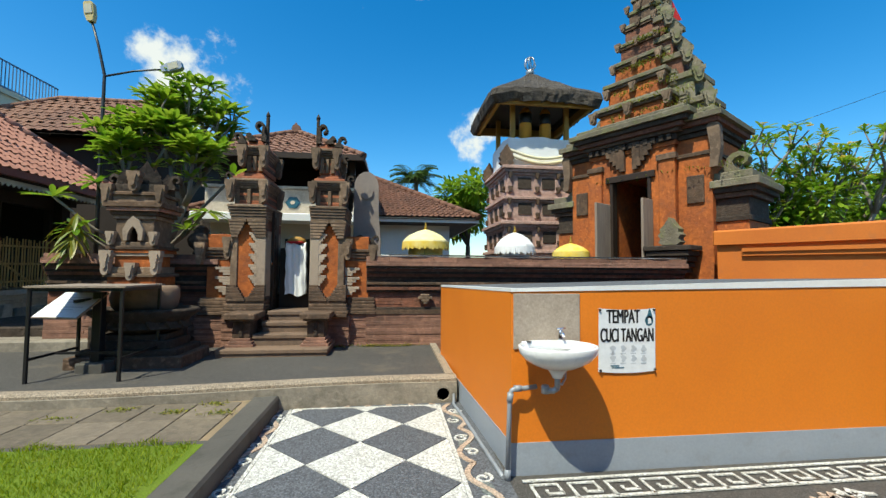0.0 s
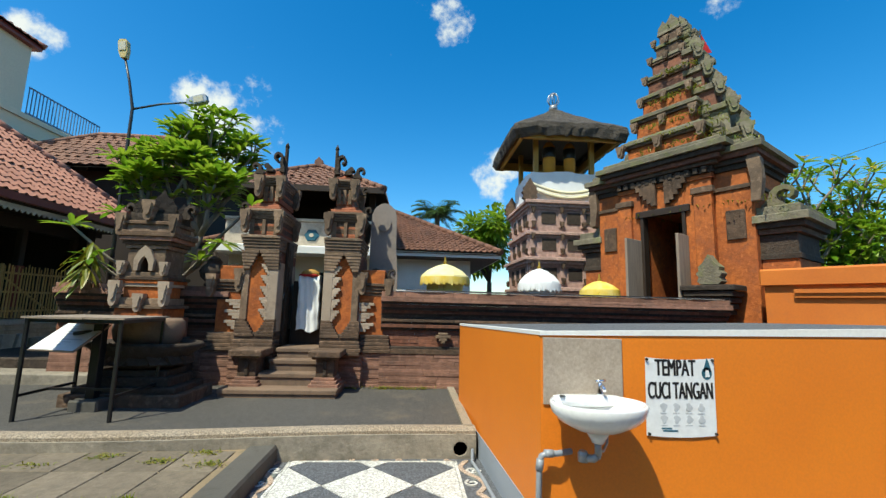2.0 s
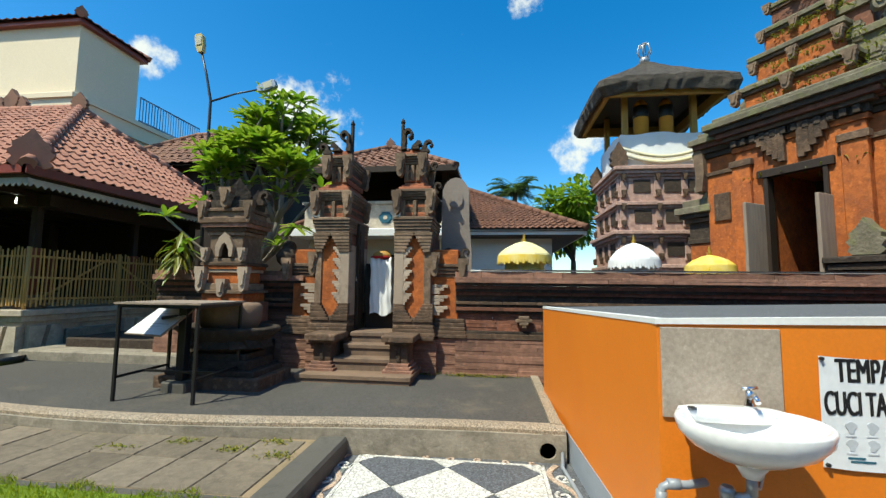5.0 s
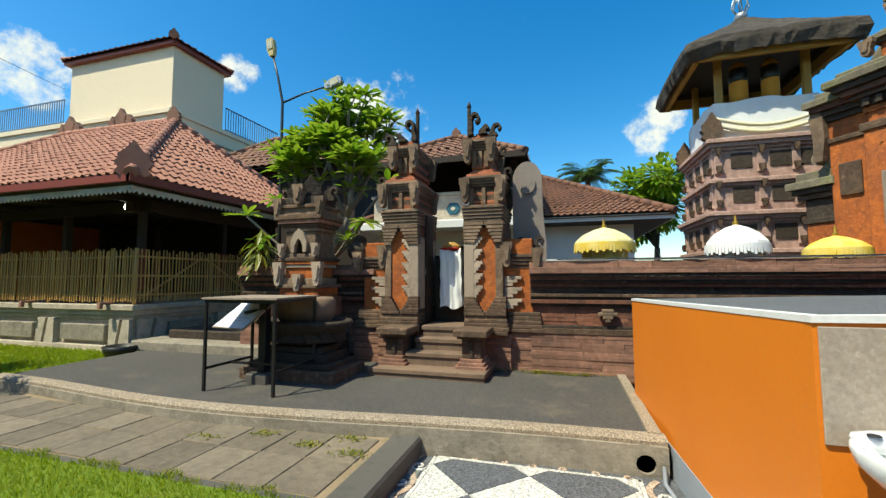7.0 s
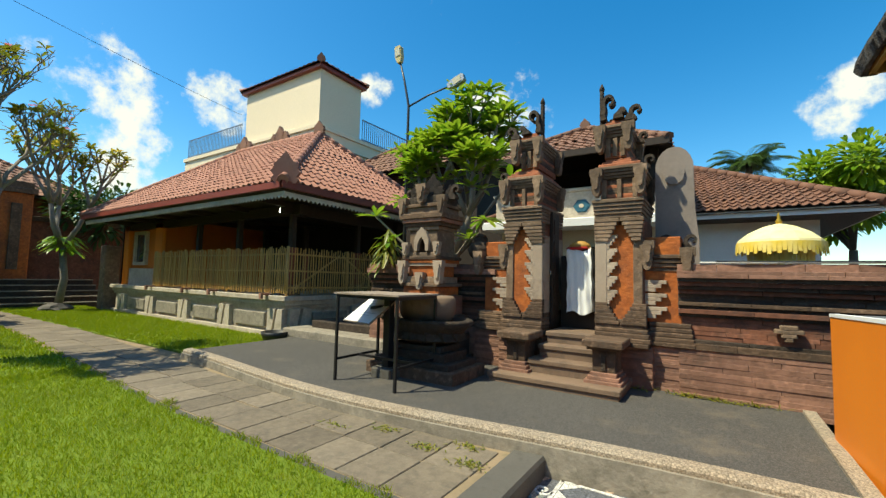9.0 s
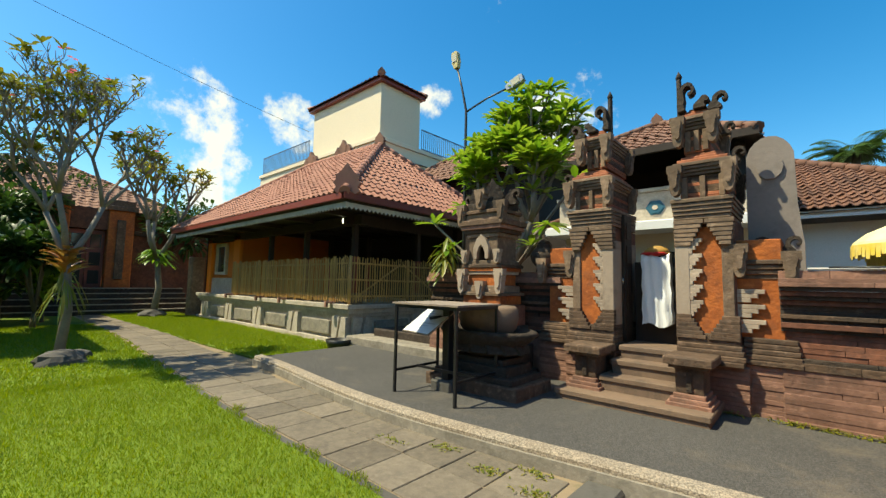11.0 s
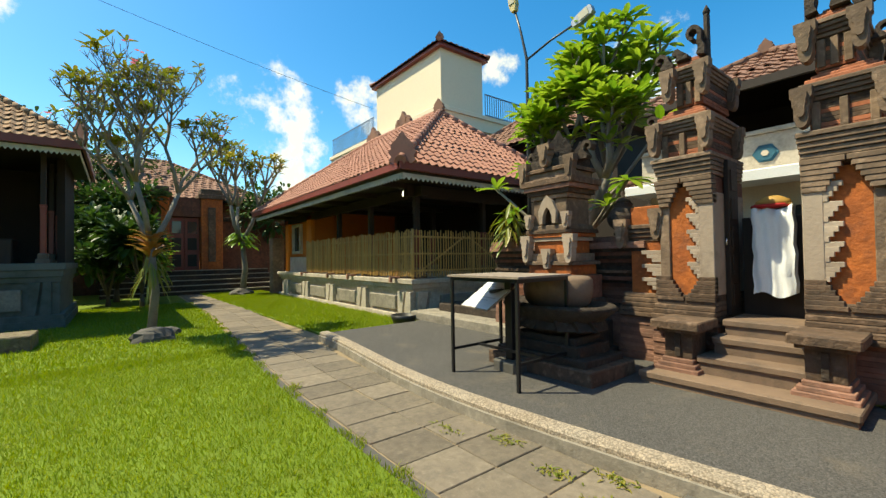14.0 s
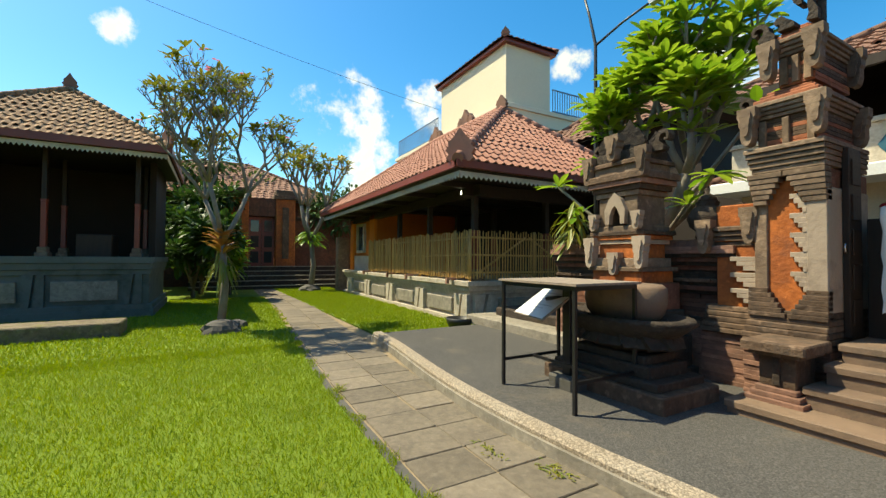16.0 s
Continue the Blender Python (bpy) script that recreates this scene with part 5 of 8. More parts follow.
for w, d, h, mat in ((0.78, 0.45, 0.10, "paras_dark"), (0.70, 0.42, 0.34, "paras_dark"), (0.60, 0.40, 0.28, "paras_dark"), (0.54, 0.38, 0.30, "brick"), (0.46, 0.34, 0.13, "brick_orange"), (0.52, 0.38, 0.05, "paras_light"), (0.44, 0.33, 0.10, "paras_light"),
                     (0.36, 0.30, 0.16, "brick_orange"), (0.42, 0.33, 0.05, "jamb_stone"), (0.46, 0.35, 0.05, "brick_orange"), (0.50, 0.37, 0.05, "paras"), (0.42, 0.33, 0.06, "paras_light")):
    tier(shrine, mat, "course", w, d, z, z + h - 0.003)
    z += h
ZN = z
for a in (-1, 1):
    part("niche_side", Shape().box(min(a * 0.12, a * 0.36), max(a * 0.12, a * 0.36), -0.30, 0.30, ZN, ZN + 0.34, 0.012), "paras_light", shrine)
part("niche_back", Shape().box(-0.12, 0.12, -0.05, 0.28, ZN, ZN + 0.34), "brick_orange", shrine)
arch = Shape()
arch.slab([(a * 0.8, b * 0.8) for a, b in [(-0.22, 0.0), (-0.13, 0.0), (-0.12, 0.12), (-0.06, 0.22), (0.0, 0.26), (0.06, 0.22), (0.12, 0.12), (0.13, 0.0), (0.22, 0.0), (0.24, 0.2), (0.14, 0.36), (0.05, 0.42), (0, 0.46), (-0.05, 0.42), (-0.14, 0.36), (-0.24, 0.2)]], 0.08, front(0, -0.37, ZN + 0.02))
part("niche_arch", arch, "jamb_stone", shrine, "carved arch round the niche")
z = ZN + 0.34
for w, d, h, mat in ((0.40, 0.33, 0.06, "paras_light"), (0.45, 0.36, 0.06, "paras"), (0.50, 0.40, 0.06, "brick_pale"), (0.54, 0.43, 0.08, "paras"), (0.42, 0.34, 0.10, "paras_light"), (0.47, 0.38, 0.05, "paras"), (0.40, 0.32, 0.12, "paras_dark"), (0.26, 0.24, 0.08, "paras_dark")):
    tier(shrine, mat, "course", w, d, z, z + h - 0.003)
    z += h
ZT = z
for x, zz, w, h in ((-0.46, 1.18, 0.17, 0.36), (0.46, 1.18, 0.17, 0.36), (-0.50, 2.18, 0.16, 0.34), (0.50, 2.18, 0.16, 0.34), (-0.40, 1.62, 0.13, 0.2), (0.40, 1.62, 0.13, 0.2), (0.0, 1.10, 0.16, 0.26), (0.0, 2.42, 0.2, 0.30)):
    s = Shape()
    antefix(s, x, -0.36, zz, w, h)
    part("antefix", s, "jamb_stone" if zz < 2 else "paras_light", shrine, "carved stone antefix")
for x, zz, size, flip in ((-0.50, 2.50, 0.22, True), (0.50, 2.50, 0.22, False)):
    s = Shape()
    curl(s, x, 0.0, zz, size, 0, 0.14, flip)
    part("finial", s, "paras_dark", shrine, "dark hooked finial")
for x, y, zz, h in ((0, 0, ZT - 0.01, 0.34), (-0.30, -0.2, ZT - 0.1, 0.26), (0.30, -0.2, ZT - 0.1, 0.26), (-0.3, 0.2, ZT - 0.1, 0.26), (0.3, 0.2, ZT - 0.1, 0.26)):
    s = Shape()
    flame(s, x, y, zz, h, 25, 0.16)
    part("finial", s, "paras_dark", shrine, "worn flame-shaped finial")
shrine.scale = (0.71, 0.80, 0.97)
urn = thing("stone_urn", (-3.08, 7.12, 1.732), "dark round stone urn on the temple wall", "urn")
part("body", Shape().lathe([(0.10, 0.0), (0.12, 0.03), (0.09, 0.07), (0.17, 0.14), (0.20, 0.24), (0.15, 0.33), (0.10, 0.36), (0.12, 0.40), (0.09, 0.41)], 0, 0, 16), "paras_dark", urn)
part("lid", Shape().lathe([(0.10, 0.41), (0.07, 0.47), (0.02, 0.50), (0.03, 0.54), (0.0, 0.57)], 0, 0, 12), "paras_dark", urn)

lotus = thing("stone_pedestal", (-3.27, 5.98, TERRACE), "dark carved stone lotus pedestal in front of the shrine", "pedestal")
for w, z0, z1 in ((0.72, 0.0, 0.16), (0.62, 0.16, 0.24), (0.50, 0.24, 0.36), (0.42, 0.36, 0.44)):
    part("step", Shape().box(-w, w, -w * 0.62, w * 0.62, z0, z1 - 0.003, 0.015), "paras_dark" if z0 else "paras", lotus)
part("bowl", Shape().lathe([(0.34, 0.44), (0.44, 0.52), (0.62, 0.66), (0.74, 0.76), (0.70, 0.80), (0.60, 0.79), (0.5, 0.76)], 0, 0, 24, 1.0, 0.66), "paras_dark", lotus)
for k in range(14):
    a = 2 * math.pi * k / 14
    s = Shape()
    s.slab([(-0.11, 0.0), (0.11, 0.0), (0.15, 0.12), (0.10, 0.24), (0.0, 0.30), (-0.10, 0.24), (-0.15, 0.12)], 0.05, Matrix.Translation((0.60 * math.cos(a), 0.40 * math.sin(a), 0.52)) @ Matrix.Rotation(a + math.pi / 2, 4, "Z") @ Matrix.Rotation(-0.5, 4, "X") @ FRONT)
    part("petal", s, "paras_dark", lotus)
part("core", Shape().lathe([(0.30, 0.74), (0.36, 0.82), (0.385, 0.95), (0.38, 1.08), (0.34, 1.12), (0.0, 1.13)], 0, 0.02, 24, 1.15, 0.85), "step_stone", lotus, "mossy brown round stone tub")

lotus.scale = (0.94, 0.90, 0.90)

# ---- black steel table and the tilted notice beside it ----
table = thing("steel_table", (-3.42, 5.37, TERRACE), "tall black steel frame table with a thin wooden top", "table")
for x in (-0.51, 0.51):
    for y in (-0.46, 0.44):
        part("leg", Shape().box(x - 0.018, x + 0.018, y - 0.018, y + 0.018, 0, 1.13, 0.003), "black_metal", table)
for y in (-0.46, 0.44):
    part("rail", Shape().box(-0.49, 0.49, y - 0.015, y + 0.015, 1.09, 1.13), "black_metal", table)
for x in (-0.51, 0.51):
    part("rail", Shape().box(x - 0.015, x + 0.015, -0.44, 0.42, 1.09, 1.13), "black_metal", table)
    part("stretcher", Shape().box(x - 0.012, x + 0.012, -0.44, 0.42, 0.26, 0.29), "black_metal", table)
part("stretcher", Shape().box(-0.5, 0.5, -0.02, 0.01, 0.26, 0.29), "black_metal", table)
top = Shape().slab([(-0.56, -0.5), (0.1, -0.5), (0.1, 0.48), (-0.56, 0.48)], 0.022, pose(0, 0, 1.131)).slab([(0.105, -0.5), (0.56, -0.5), (0.56, 0.48), (0.105, 0.48)], 0.022, pose(0, 0, 1.133))
part("tabletop", top, "grey_wood", table, "two pale weathered boards")

table.scale = (0.905, 0.82, 0.905)

notice = thing("notice_stand", (-3.52, 5.52, TERRACE), "white notice sheet on a tilted board with a black post", "notice stand")
part("post", Shape().box(-0.05, 0.05, -0.05, 0.05, 0.10, 0.95, 0.005), "black_metal", notice)
part("arm", Shape().tube([(0, 0, 0.85), (-0.1, -0.05, 0.86), (-0.22, -0.1, 0.84)], 0.02, 8), "black_metal", notice)
part("foot", Shape().box(-0.16, 0.16, -0.14, 0.14, 0.0, 0.12, 0.02), "concrete_dark", notice)
tilt = Matrix.Translation((-0.26, -0.10, 0.80)) @ Matrix.Rotation(radians(-12), 4, "Z") @ Matrix.Rotation(radians(34), 4, "X") @ Matrix.Diagonal((1.15, 1.15, 1.0, 1.0))
part("board", Shape().slab([(-0.25, -0.20), (0.25, -0.20), (0.25, 0.22), (-0.25, 0.22)], 0.018, tilt @ Matrix.Translation((0, 0, -0.02))), "grey_wood", notice)
part("sheet", Shape().slab([(-0.24, -0.19), (0.24, -0.19), (0.24, 0.21), (-0.24, 0.21)], 0.003, tilt), "vinyl", notice, "white printed sheet")
for k in range(9):
    w = 0.10 + 0.05 * ((k * 7) % 4)
    part("print_line", Shape().slab([(-0.22, 0.0), (-0.22 + w * 1.6, 0.0), (-0.22 + w * 1.6, 0.012), (-0.22, 0.012)], 0.0015, tilt @ Matrix.Translation((0, 0.16 - k * 0.04, 0.003))), "print_grey", notice)

# ---- street lamp with two heads ----
lamp = thing("street_lamp", (-4.85, 7.45, TERRACE), "steel lamp post with two lamp heads behind the shrine", "street lamp")
part("pole", Shape().tube([(0, 0, 0), (0.0, 0, 3.0), (0.0, 0, 4.87), (-0.12, 0, 5.4), (-0.27, 0, 5.92)], [0.04, 0.034, 0.027, 0.022, 0.02], 10), "lead", lamp)
part("arm", Shape().tube([(0.0, 0, 4.85), (0.5, 0, 4.98), (1.02, 0, 5.05)], [0.02, 0.018, 0.016], 8), "lead", lamp)


def lamp_head(at, ry, mat, box):
    m = Matrix.Translation(at) @ Matrix.Rotation(radians(ry), 4, "Y")
    s = Shape()
    s.slab([(-0.045, -0.05), (0.045, -0.05), (0.08, 0.08), (0.08, 0.28), (0.055, 0.32), (-0.055, 0.32), (-0.08, 0.28), (-0.08, 0.08)], 0.10, m @ Matrix.Translation((0, -0.05, 0)) @ FRONT)
    h = part("lamp_head", s, mat, lamp, box)
    s = Shape().slab([(-0.06, 0.09), (0.06, 0.09), (0.06, 0.26), (-0.06, 0.26)], 0.012, m @ Matrix.Translation((0, -0.063, 0)) @ FRONT)
    part("lens", s, "lamp_glass", h)


lamp_head((-0.27, 0, 5.90), -8, "lamp_yellow", "faded yellow upright lamp head")
lamp_head((1.02, 0, 5.05), 72, "steel", "grey slanting lamp head")

lamp.scale = (0.92, 0.92, 0.92)

# ---- cream house with the roof tank room ----
house = thing("cream_house", (0, 0, 0), "cream plastered house with roof terrace and tank room", "house")
part("wall", Shape().box(-24.7, -13.8, 12.65, 18.5, 0, 7.45), "cream", house)
part("terrace_parapet", Shape().box(-24.8, -13.7, 12.55, 12.85, 7.4, 8.12, 0.02).box(-14.0, -13.7, 12.85, 18.6, 7.4, 8.12, 0.02), "cream", house)
part("cornice", Shape().box(-24.85, -13.62, 12.47, 12.57, 7.95, 8.14, 0.02).box(-13.72, -13.62, 12.57, 18.6, 7.95, 8.14, 0.02), "cream", house)
part("tank_room", Shape().box(-19.25, -13.85, 12.72, 15.1, 8.0, 10.75), "cream", house)
roof = Shape().box(-19.45, -13.65, 12.52, 15.3, 10.72, 10.90, 0.02)
part("roof_edge", roof, "red_wood", house, "dark red roof edge")
hip_roof(house, -19.5, -13.6, 12.47, 15.35, 10.9, 0.75, "tile", width=0.3, length=0.3, slopes="SE")
orn = Shape()
flame(orn, -13.75, 12.62, 10.95, 0.42, 45, 0.08)
part("roof_ornament", orn, "tile_old", house)
orn = Shape()
flame(orn, -15.5, 13.9, 11.6, 0.40, 0, 0.08)
part("roof_ornament", orn, "tile_old", house)
for x0, x1, y0, y1 in ((-24.6, -19.4, 12.6, 12.6), (-13.78, -13.78, 15.2, 18.5)):
    length = max(x1 - x0, y1 - y0)
    rail = Shape()
    for zz in (8.22, 9.2):
        rail.box(x0 - 0.02, x1 + 0.02, y0 - 0.02, y1 + 0.02, zz, zz + 0.05)
    part("railing", rail, "blue_metal", house, "blue steel railing")
    n = int(length / 0.14)
    bar = Shape().box(-0.012, 0.012, -0.012, 0.012, 8.12, 9.2).mesh("baluster")
    for k in range(n + 1):
        part("baluster", bar, "blue_metal", house, at=(x0 + (x1 - x0) * k / n, y0 + (y1 - y0) * k / n, 0))
house.scale = (1.0, 1.0, 0.957)
brown = thing("neighbour_roof", (0, 0, 0), "brown tiled roof of a neighbouring house", "house")
# Same near-black colour, standing for shade under the roof.
part("wall", Shape().box(-13.2, -6.7, 13.6, 17.0, 0, 5.7), "shade_wall", brown)
hip_roof(brown, -13.6, -6.2, 13.0, 17.6, 5.7, 1.9, "tile_old", width=0.3, length=0.3, slopes="SE")

brown.scale = (1.0, 1.0, 0.95)

# ---- house behind the gate ----
inner = thing("temple_house", (0, 0, 0), "two-storey temple house with parapet and brown tile roof", "house")
part("wall", Shape().box(-4.6, -0.9, 11.1, 14.5, 0, 3.05), "cream", inner)
part("ledge", Shape().box(-4.75, -0.75, 10.30, 11.3, 3.05, 3.25, 0.02), "white_paint", inner, "white ledge")
part("parapet", Shape().box(-4.7, -0.8, 10.95, 11.2, 3.25, 4.05, 0.02).box(-4.75, -0.75, 10.9, 11.25, 4.05, 4.13, 0.01), "base_stone", inner, "grey parapet")
gem = Shape()
for r, y in ((0.19, 10.93), (0.15, 10.91)):
    gem.slab([(r * math.cos(a), r * math.sin(a)) for a in [math.pi / 3 * k for k in range(6)]], 0.03, front(-2.55, y, 3.65))
part("emblem", gem, "print_blue", inner, "dark blue hexagonal emblem")
part("emblem_core", Shape().slab([(0.06 * math.cos(a), 0.06 * math.sin(a)) for a in [math.pi / 3 * k for k in range(6)]], 0.02, front(-2.55, 10.895, 3.65)), "base_stone", inner)
# Near-black sheet stands for the shade of the open upper storey.
part("upper_back", Shape().box(-4.5, -1.0, 12.6, 12.8, 4.1, 5.0), "shade_wall", inner)
for x in (-4.4, -1.1):
    part("upper_post", Shape().box(x - 0.08, x + 0.08, 11.2, 11.36, 4.1, 5.0), "dark_wood", inner)
hip_roof(inner, -5.0, -0.75, 10.5, 14.6, 4.95, 1.35, "tile_old", width=0.22, length=0.26, slopes="SEW")
part("fascia", Shape().box(-5.0, -0.75, 10.46, 10.54, 4.84, 5.0), "dark_wood", inner)
orn = Shape()
flame(orn, -2.87, 12.5, 6.32, 0.32, 0, 0.1)
part("roof_ornament", orn, "tile_old", inner)
w = part("window", Shape().box(-2.75, -1.9, 11.05, 11.1, 1.9, 2.6), "dark_wood", inner)
part("pane", Shape().box(-2.68, -1.97, 11.03, 11.048, 1.97, 2.53), "glass", w)

inner.scale = (1.0, 1.0, 0.88)

hall = thing("temple_hall", (0, 0, 0), "white-walled temple hall under a wide brown tile roof", "house")
part("wall", Shape().box(-0.6, 1.7, 12.3, 17, 0, 3.05), "white_paint", hall)
part("eaves_board", Shape().box(-1.0, 2.45, 11.55, 11.62, 3.02, 3.16).box(2.38, 2.46, 11.62, 18.0, 3.02, 3.16), "white_paint", hall, "white eaves board")
# Shade below the hall roof is partly in this soffit's colour.
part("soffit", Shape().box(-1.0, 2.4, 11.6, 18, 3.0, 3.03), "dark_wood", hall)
hip_roof(hall, -5.6, 2.45, 11.5, 18.2, 3.16, 1.95, "tile_brown", width=0.15, length=0.2, slopes="SE")
# Filler wall in the painted shade colour, closing the gap beside the gate.
part("wall", Shape().box(-6, -4.6, 11.5, 12, 0, 3.0), "shade_wall", hall)

hall.scale = (1.0, 1.0, 0.945)

# ---- offering behind the doorway and the open doors ----
cloth = thing("draped_shrine_cloth", (-1.63, 7.28, 0.83), "white cloth draped over an offering stand in the doorway", "cloth")
s = Shape()
v, f = [], []
for i in range(13):
    for j in range(10):
        x = -0.21 + 0.42 * i / 12
        v.append((x + 0.01 * math.sin(j * 2.1), 0.02 * math.sin(i * 1.7 + j * 0.35) - 0.012 * (j == 3), 0.26 + 0.92 * j / 9 + 0.03 * math.sin(i * 0.6)))
f = [(i * 10 + j, (i + 1) * 10 + j, (i + 1) * 10 + j + 1, i * 10 + j + 1) for i in range(12) for j in range(9)]
n = len(v)
v += [(x, y + 0.14, zz) for x, y, zz in v]
f += [(n + i * 10 + j + 1, n + (i + 1) * 10 + j + 1, n + (i + 1) * 10 + j, n + i * 10 + j) for i in range(12) for j in range(9)]
f += [(i * 10 + 9, (i + 1) * 10 + 9, n + (i + 1) * 10 + 9, n + i * 10 + 9) for i in range(12)]
s.add(v, f, True)
part("cloth", s, "white_cloth", cloth)
# Dark box widened past the cloth to stand for the doorway's darkness.
part("stand", Shape().box(-0.37, 0.37, 0.17, 0.60, 0.0, 1.10, 0.01), "dark_wood", cloth)
cloth.scale = (0.80, 0.92, 0.95)
offer = thing("offering", (-1.63, 7.33, 1.95), "gold and purple offering on the draped stand", "offering")
part("offering_heap", Shape().lathe([(0.05, 0.0), (0.20, 0.04), (0.18, 0.12), (0.08, 0.19), (0.0, 0.21)], 0, 0, 10, 1.1, 0.5), "gold_wood", offer)
offer.scale = (0.72, 0.72, 0.62)
part("wrap", Shape().lathe([(0.1, -0.01), (0.23, 0.02), (0.21, 0.06)], -0.03, -0.02, 10, 1.0, 0.5), "red_cloth", offer)
for side, x in ((-1, -1.975), (1, -1.345)):
    d = thing("temple_door", (x, 7.15, 0.86), "narrow carved dark wooden door leaf standing open", "door", "open gate doors")
    part("leaf", Shape().box(-0.022, 0.022, 0, 0.28, 0, 1.62, 0.004), "dark_wood", d)
    for k in range(5):
        part("carving", Shape().box(0.022 if side < 0 else -0.034, 0.034 if side < 0 else -0.022, 0.05, 0.23, 0.1 + k * 0.3, 0.32 + k * 0.3, 0.006), "dark_wood", d)
    part("handle", Shape().tube([(0, -0.012, 0.72), (0, -0.03, 0.76), (0, -0.012, 0.80)], 0.008, 6), "chrome", d)
inside = Shape().box(-2.9, -0.7, 7.62, 12.0, 0.0, 0.82)
court = Shape().box(-0.7, 8.5, 7.3, 12.0, -0.01, TERRACE)
setting("floor_temple_court", court, "concrete_dark", "dark paved floor of the temple court", "floor")
setting("floor_inner_court", inside, "concrete_dark", "raised dark stone floor of the inner court", "floor")


# ---- ceremonial umbrellas ----
def umbrella(x, y, z, r, h, cloth_mat, label, tassel, pole_mat="dark_wood"):
    u = thing("ceremonial_umbrella", (x, y, TERRACE), label, "umbrella", "temple umbrellas")
    z -= TERRACE
    n = 10
    dome = Shape()
    prof = [(0.02, h), (r * 0.35, h * 0.86), (r * 0.72, h * 0.55), (r * 0.96, h * 0.18), (r, 0.0)]
    v, f = [], []
    for q, zz in prof:
        for k in range(n * 2):
            a = math.pi * k / n
            sag = 1.0 if k % 2 == 0 else 0.965
            v.append((q * sag * math.cos(a), q * sag * math.sin(a), z + zz))
    for i in range(4):
        f += [(i * 2 * n + k, i * 2 * n + (k + 1) % (2 * n), (i + 1) * 2 * n + (k + 1) % (2 * n), (i + 1) * 2 * n + k) for k in range(2 * n)]
    m = len(v)
    v += [(a, b, c - 0.012) for a, b, c in v]
    f += [tuple(m + i for i in reversed(q)) for q in f]
    part("canopy", dome.add(v, f), cloth_mat, u)
    hem = Shape()
    for k in range(n * 6):
        a = 2 * math.pi * k / (n * 6)
        d = 0.11 + 0.012 * ((k * 7) % 5)
        c, sn = math.cos(a), math.sin(a)
        w = 2 * math.pi * r / (n * 6) * 0.52
        hem.add([(r * c - w * sn, r * sn + w * c, z + 0.02), (r * c + w * sn, r * sn - w * c, z + 0.02), ((r + 0.012) * c + w * 0.8 * sn, (r + 0.012) * sn - w * 0.8 * c, z - d), ((r + 0.012) * c - w * 0.8 * sn, (r + 0.012) * sn + w * 0.8 * c, z - d)], [(0, 1, 2, 3)])
    if r > 0.42:
        q = r * 0.74
        for k in range(n * 5):
            a = 2 * math.pi * k / (n * 5)
            d = 0.25 + 0.012 * ((k * 7) % 5)
            c, sn = math.cos(a), math.sin(a)
            w = 2 * math.pi * q / (n * 5) * 0.52
            hem.add([(q * c - w * sn, q * sn + w * c, z + 0.04), (q * c + w * sn, q * sn - w * c, z + 0.04), (q * c + w * 0.8 * sn, q * sn - w * 0.8 * c, z - d), (q * c - w * 0.8 * sn, q * sn + w * 0.8 * c, z - d)], [(0, 1, 2, 3)])
    tagged(part("fringe", hem, tassel, u, "hanging fringe"), kind="stuff")
    part("pole", Shape().tube([(0, 0, 0), (0, 0, z + h - 0.02)], 0.022, 8), pole_mat, u)
    part("finial", Shape().lathe([(0.03, z + h - 0.01), (0.045, z + h + 0.03), (0.015, z + h + 0.07), (0.025, z + h + 0.10), (0.0, z + h + 0.17)], 0, 0, 10), "gold", u, "gilded finial")
    for k in range(n):
        a = 2 * math.pi * k / n
        part("rib", Shape().tube([(0, 0, z + h * 0.9 - 0.03), (r * 0.72 * math.cos(a), r * 0.72 * math.sin(a), z + h * 0.53 - 0.02), (r * 0.98 * math.cos(a), r * 0.98 * math.sin(a), z)], 0.006, 4), "bamboo", u)


umbrella(0.71, 8.9, 2.09, 0.50, 0.30, "pale_yellow_cloth", "pale yellow ceremonial umbrella with long golden fringe", "yellow_cloth")
umbrella(2.70, 8.9, 2.02, 0.44, 0.34, "white_cloth", "white ceremonial umbrella with lace fringe", "white_cloth")
umbrella(4.00, 8.9, 1.92, 0.40, 0.22, "yellow_cloth", "small bright yellow ceremonial umbrella with golden fringe", "yellow_cloth")

# ---- tall orange temple gate with stepped tiers ----
kori = thing("temple_gatehouse", (5.87, 8.80, 0), "tall orange brick temple gatehouse with mossy stone tiers", "gatehouse", rz=-59)
BODY = 1.05
kori.scale = (0.88, 0.80, 0.97)


def kbox(name, mat, x0, x1, y0, y1, z0, z1, c=0.015, label=""):
    return part(name, Shape().box(x0, x1, y0, y1, z0, z1, c), mat, kori, label)


for a in (-1, 1):
    kbox("body", "brick_orange", min(a * 0.5, a * BODY), max(a * 0.5, a * BODY), -1.1, 1.1, 0, 4.2)
kbox("body", "brick_orange", -0.5, 0.5, -1.1, 1.1, 3.72, 4.2)
# Near-black sheet stands for the dark depth of the doorway.
kbox("body", "shade_wall", -0.5, 0.5, 0.9, 1.1, 0, 3.72)
kbox("lintel", "dark_wood", -0.62, 0.62, -1.18, -1.0, 3.60, 3.74)
kbox("door_frame", "dark_wood", -0.52, -0.44, -1.16, -0.9, 1.0, 3.6)
kbox("door_frame", "dark_wood", 0.44, 0.52, -1.16, -0.9, 1.0, 3.6)
kbox("door_leaf", "grey_wood", -0.56, -0.50, -1.85, -1.12, 1.0, 3.1, 0.01, "weathered grey door leaf")
